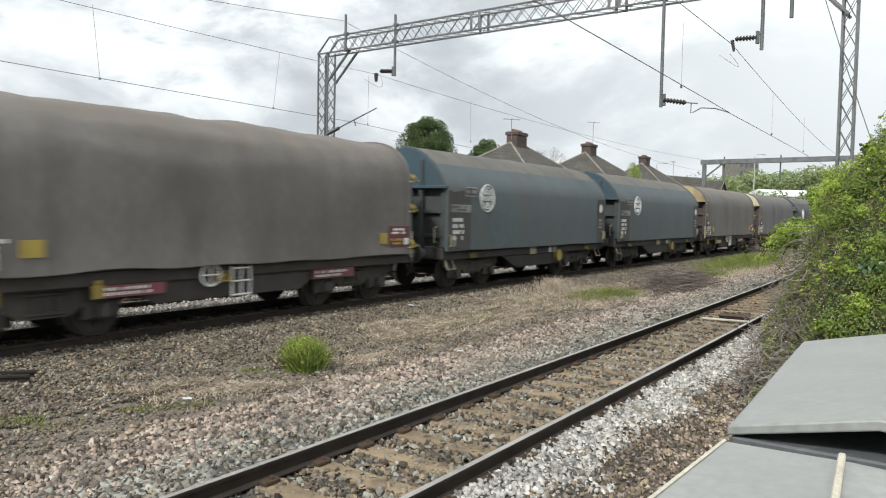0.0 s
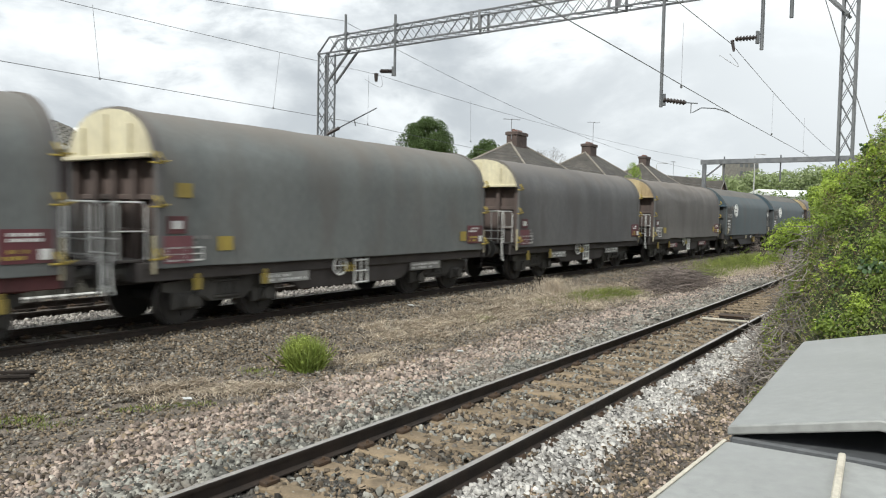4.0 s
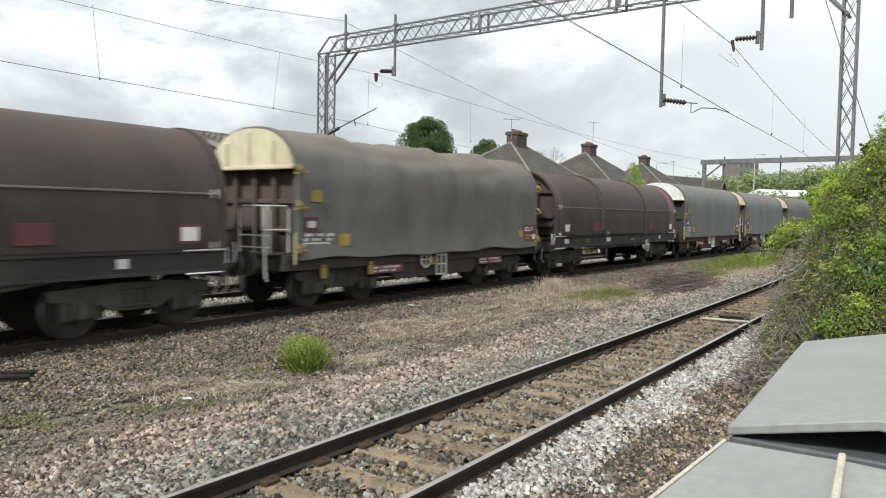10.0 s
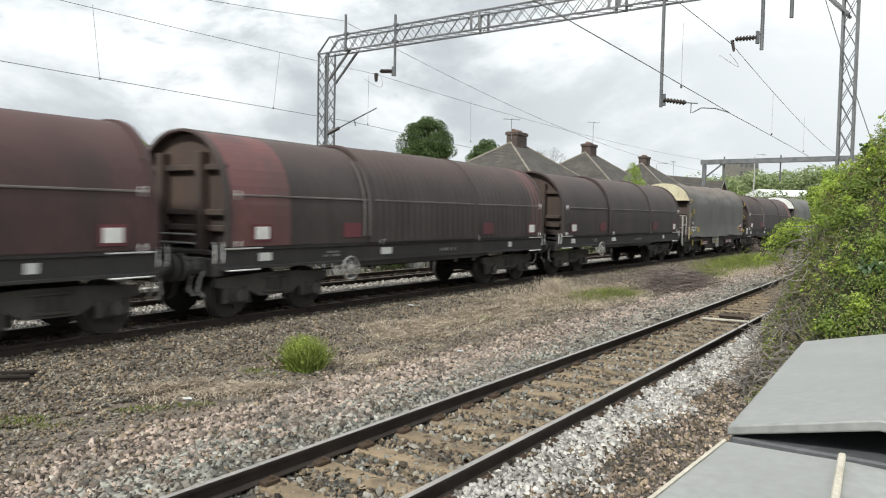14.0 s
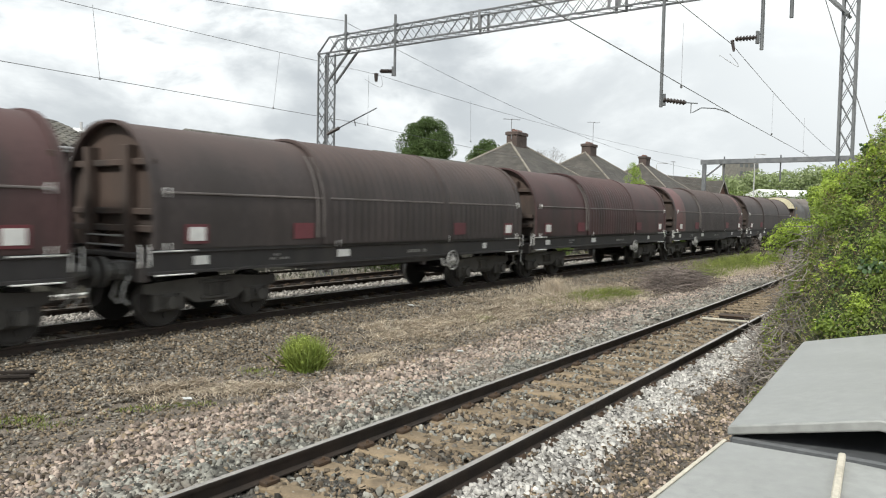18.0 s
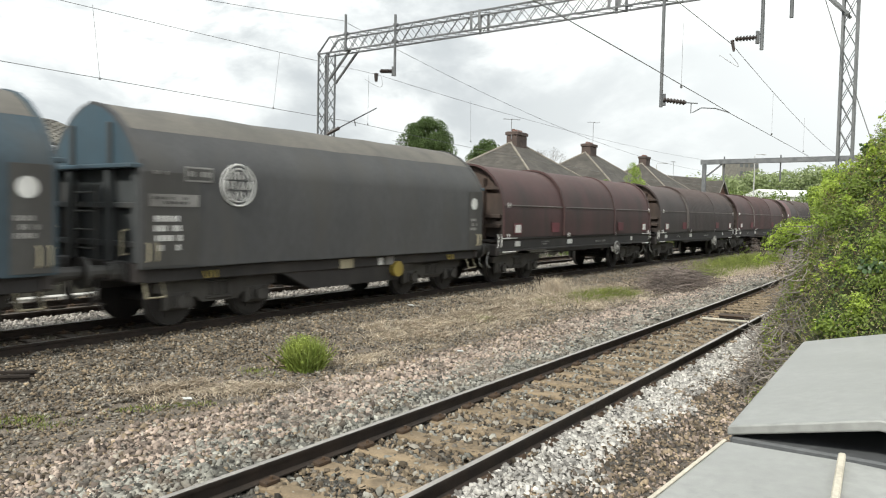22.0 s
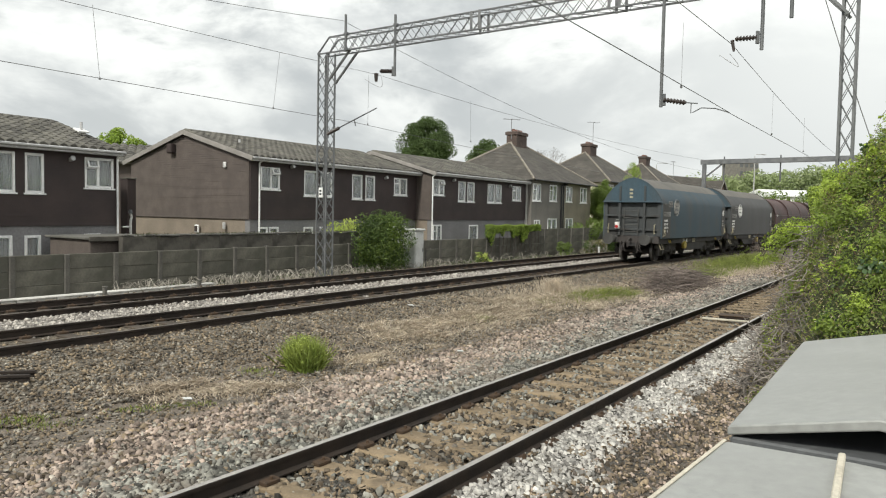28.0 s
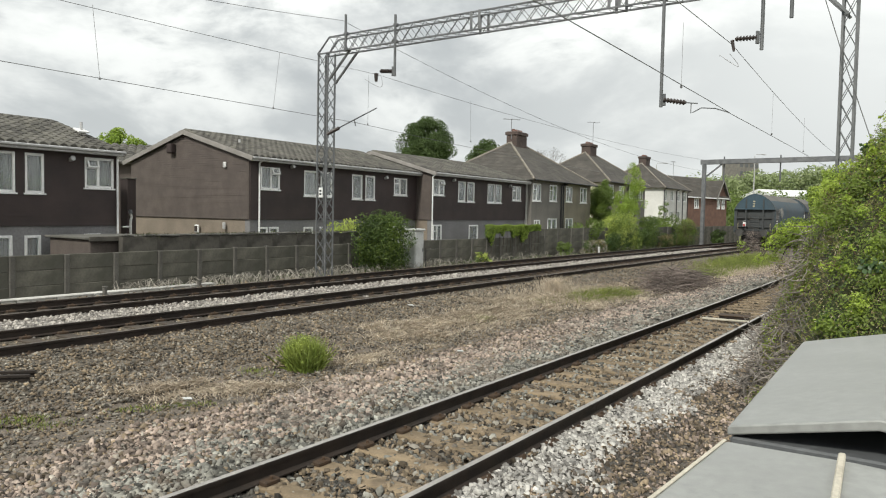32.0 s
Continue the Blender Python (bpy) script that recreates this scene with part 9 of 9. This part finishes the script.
stones("ballast", FAR, -20, 20, -0.66, 0.66, 2500, 0.055, M["stone_brown"], 313, False, lift=0.1, decay=1.3, off=-3.386)
stones("ballast", FAR, -21, 16, 0.86, 4.0, 16000, 0.047, M["stone_brown"], 314, False, decay=1.5)
stones("ballast", FAR, -21, 16, 0.86, 4.2, 12000, 0.047, M["stone_drab"], 315, False, decay=1.5)
stones("ballast", NEAR, -25, -4, -6.6, -3.0, 18000, 0.040, M["stone_brown"], 316, False)
stones("ballast", NEAR, -25, -4, -6.6, -2.9, 13000, 0.039, M["stone_drab"], 317, False)
stones("ballast", NEAR, -4, 14, -5.4, -2.8, 9000, 0.05, M["stone_brown"], 323, False, decay=1.2)
stones("ballast", FAR, -18, 20, -6.4, -5.0, 3000, 0.06, M["stone_brown"], 318, False)


# ================= small things and the distance =================
def old_rails():
    for k, (x, y, a) in enumerate(((-6.85, 9.35, 14.0), (-6.78, 9.08, 15.0))):
        t = thing("old_rail", pose(x, y, -0.11, 0, 0, a), "short length of rusty scrap rail on the ground", "scrap rail", "scrap rails")
        prof = [(p[0], p[1] + 0.16) for p in RAIL]
        part("rail_bar", Geo().prism(prof, -1.2, 1.35), M["rail_side"], t)
        part("fishplate", Geo().box(0.9, 1.3, 0.02, 0.045, 0.04, 0.11, 0.008), M["clip"], t)


old_rails()


def litter():
    for x, y, s, m in ((0.35, 12.9, 0.07, "box_white"), (-3.35, 9.35, 0.06, "box_white"), (-0.75, 17.2, 0.08, "box_white")):
        t = thing("scrap_paper", pose(x, y, ground_z(x, y) + 0.045, 12, 8, 40), "small white scrap of litter on the stones", "litter", "scraps of litter")
        part("sheet", Geo().box(-s, s, -s * 0.5, s * 0.5, 0, 0.012, 0.004), M[m], t)


litter()


def aerial(x, y, z, h, label, seed, turn):
    t = thing("television_aerial", pose(x, y, z, 0, 0, turn), label, "aerial", "rooftop aerials")
    part("mast", Geo().cyl((0, 0, -0.6), (0, 0, h), 0.025, 6), M["aerial"], t)
    part("boom", Geo().cyl((-0.7, 0, h - 0.05), (0.7, 0, h - 0.05), 0.018, 5), M["aerial"], t)
    for k in range(7):
        part("element", Geo().cyl((-0.6 + 0.2 * k, -0.25, h - 0.03), (-0.6 + 0.2 * k, 0.25, h - 0.03), 0.01, 4), M["aerial"], t)


aerial(5.06, 54.95, 8.6, 0.95, "small television aerial by a chimney", 1, 15)
aerial(14.68, 71.4, 9.25, 2.3, "tall television aerial on a chimney", 2, 20)
aerial(29.0, 91.0, 7.0, 2.3, "television aerial on a roof", 3, 60)
aerial(-2.8, 44.8, 5.9, 0.8, "thin television aerial on a roof", 5, 70)


def roof_vent(x, y, z, turn):
    t = thing("roof_vent", pose(x, y, z, 0, 0, turn), "small pale roof vent pipe with lead flashing", "roof vent", "roof vents")
    part("pipe", Geo().cyl((0, 0, -0.1), (0, 0, 0.3), 0.05, 8), M["fascia"], t)
    part("flashing", Geo().box(-0.2, 0.2, -0.2, 0.2, -0.03, 0.03, 0.01, pose(0, 0, 0, 20, 0, 0)), M["upvc"], t)


roof_vent(-13.1, 25.9, 5.02, FACE)
roof_vent(-9.2, 32.2, 5.12, FACE)


def street_lamp(x, y, h, label):
    t = thing("street_lamp", pose(x, y, -0.5, 0, 0, 20), label, "street lamp", "street lamps")
    part("column", Geo().cyl((0, 0, 0), (0, 0, h), 0.11, 8, 0.06), M["fascia"], t)
    part("arm", Geo().tube([(0, 0, h), (0.2, 0, h + 0.25), (1.3, 0, h + 0.3)], 0.04, 6), M["fascia"], t)
    part("lantern", Geo().box(1.1, 1.8, -0.12, 0.12, h + 0.24, h + 0.36, 0.04), M["fascia"], t)


street_lamp(41.0, 95.0, 11.0, "tall grey street lamp beyond the railway")
street_lamp(29.5, 100.0, 10.0, "tall grey street lamp behind the houses")


def tower_block():
    t = thing("tower_block", pose(123.5, 300, 0, 0, 0, 20), "distant grey concrete block of flats above the trees", "building")
    part("wall", Geo().box(-5, 5, -5, 5, -1, 25.4, 0.1), M["pebbledash"], t)
    me = Geo().box(-0.8, 0.8, -0.06, 0.06, -0.7, 0.7, 0.02).mesh("window", M["cabinet_dark"])
    for f in range(4):
        for k in range(4):
            part("window", me, None, t).location = (-3.9 + 2.6 * k, -5.03, 23.9 - 3 * f)
    part("roof", Geo().box(-5.2, 5.2, -5.2, 5.2, 25.4, 25.8, 0.05), M["coping"], t)


tower_block()


def white_shed():
    t = thing("warehouse", pose(76, 165, 0, 0, 0, 12), "long low white industrial shed in the distance", "building")
    part("wall", Geo().box(-4, 26, -6, 6, -1, 7.2, 0.1), M["render_white"], t)
    part("roof", Geo().prism([(-6.4, 7.2), (6.4, 7.2), (6.4, 7.5), (0, 9.0), (-6.4, 7.5)], -4.4, 26.4), M["upvc"], t)
    for k in range(5):
        part("door", Geo().box(-1 + 5 * k, 1.6 + 5 * k, -6.06, -6.003, -0.9, 3.6, 0.02), M["steel_galv"], t)


white_shed()


def far_woods():
    """Wooded rise beyond the end of the line."""
    rng = np.random.default_rng(401)
    t = thing("woods", Matrix(), "wooded green rise in the distance", "woods", kind="stuff")
    cs, rs = [], []
    for i in range(620):
        x, y = rng.uniform(85, 300), rng.uniform(215, 420)
        r = rng.uniform(4, 8)
        h = 10 + 13 * np.clip((y - 210) / 200, 0, 1) + rng.uniform(-3, 4)
        cs.append((x, y, h * 0.78))
        rs.append(r)
        if i % 2 == 0:
            cs.append((x + rng.normal(0, 3), y - 3, h * 0.4))
            rs.append(r)
    P, D = clump_points(rng, cs, rs, 32000, 0.9, 0.3)
    foliage("crowns", P, D + [0, 0, 0.5], 1.4, M["leaf_wood"], t, 402)
    # dense belt in front of the rise
    cs, rs = [], []
    for i in range(260):
        x = rng.uniform(66, 132)
        top = np.interp(x, [66, 78, 86, 90, 96, 105, 132], [13.0, 14.6, 14.6, 17.2, 16.2, 17.6, 18.0])
        r = rng.uniform(1.8, 3.6)
        cs.append((x, rng.uniform(198, 214), rng.uniform(4, top - r * 0.8)))
        rs.append(r)
    P, D = clump_points(rng, cs, rs, 46000, 0.95, 0.3)
    foliage("crowns", P, D + [0, 0, 0.5], 0.8, M["leaf_wood"], t, 405)
    # nearer belt behind the brick house and along the left horizon
    cs = [(rng.uniform(38, 75), rng.uniform(118, 150), rng.uniform(1, 6.0)) for i in range(70)]
    P, D = clump_points(rng, cs, [rng.uniform(1.6, 2.8) for _ in cs], 18000, 0.9, 0.3)
    foliage("crowns", P, D + [0, 0, 0.5], 0.42, M["leaf_mid"], t, 403)
    cs = [(rng.uniform(-160, 60), rng.uniform(130, 190), rng.uniform(0.5, 5.0)) for i in range(160)]
    P, D = clump_points(rng, cs, [rng.uniform(3, 4.5) for _ in cs], 7000, 0.9, 0.3)
    foliage("crowns", P, D + [0, 0, 0.5], 1.3, M["leaf_wood"], t, 404)


far_woods()


# ================= what moves =================
def motions():
    for ob, s0 in TRAIN:
        walk(ob, [(t, track_pose(FAR, s0 + run_of(t), 0.0, Z_FAR)) for t in range(33)])
    for ob, i in SPINNERS:
        s0 = TRAIN[i][1]
        home = ob.location.copy()
        seen = [k / 12 for k in range(32 * 12 + 1) if -32 < s0 + run_of(k / 12) < 48]
        times = sorted({0.0, 32.0, *seen})
        lo, hi = (seen[0], seen[-1]) if seen else (0.0, 0.0)
        rows = [(t, Matrix.Translation(home) @ Matrix.Rotation(run_of(min(max(t, lo), hi)) / 0.46, 4, "Y")) for t in times]
        walk(ob, rows)


motions()
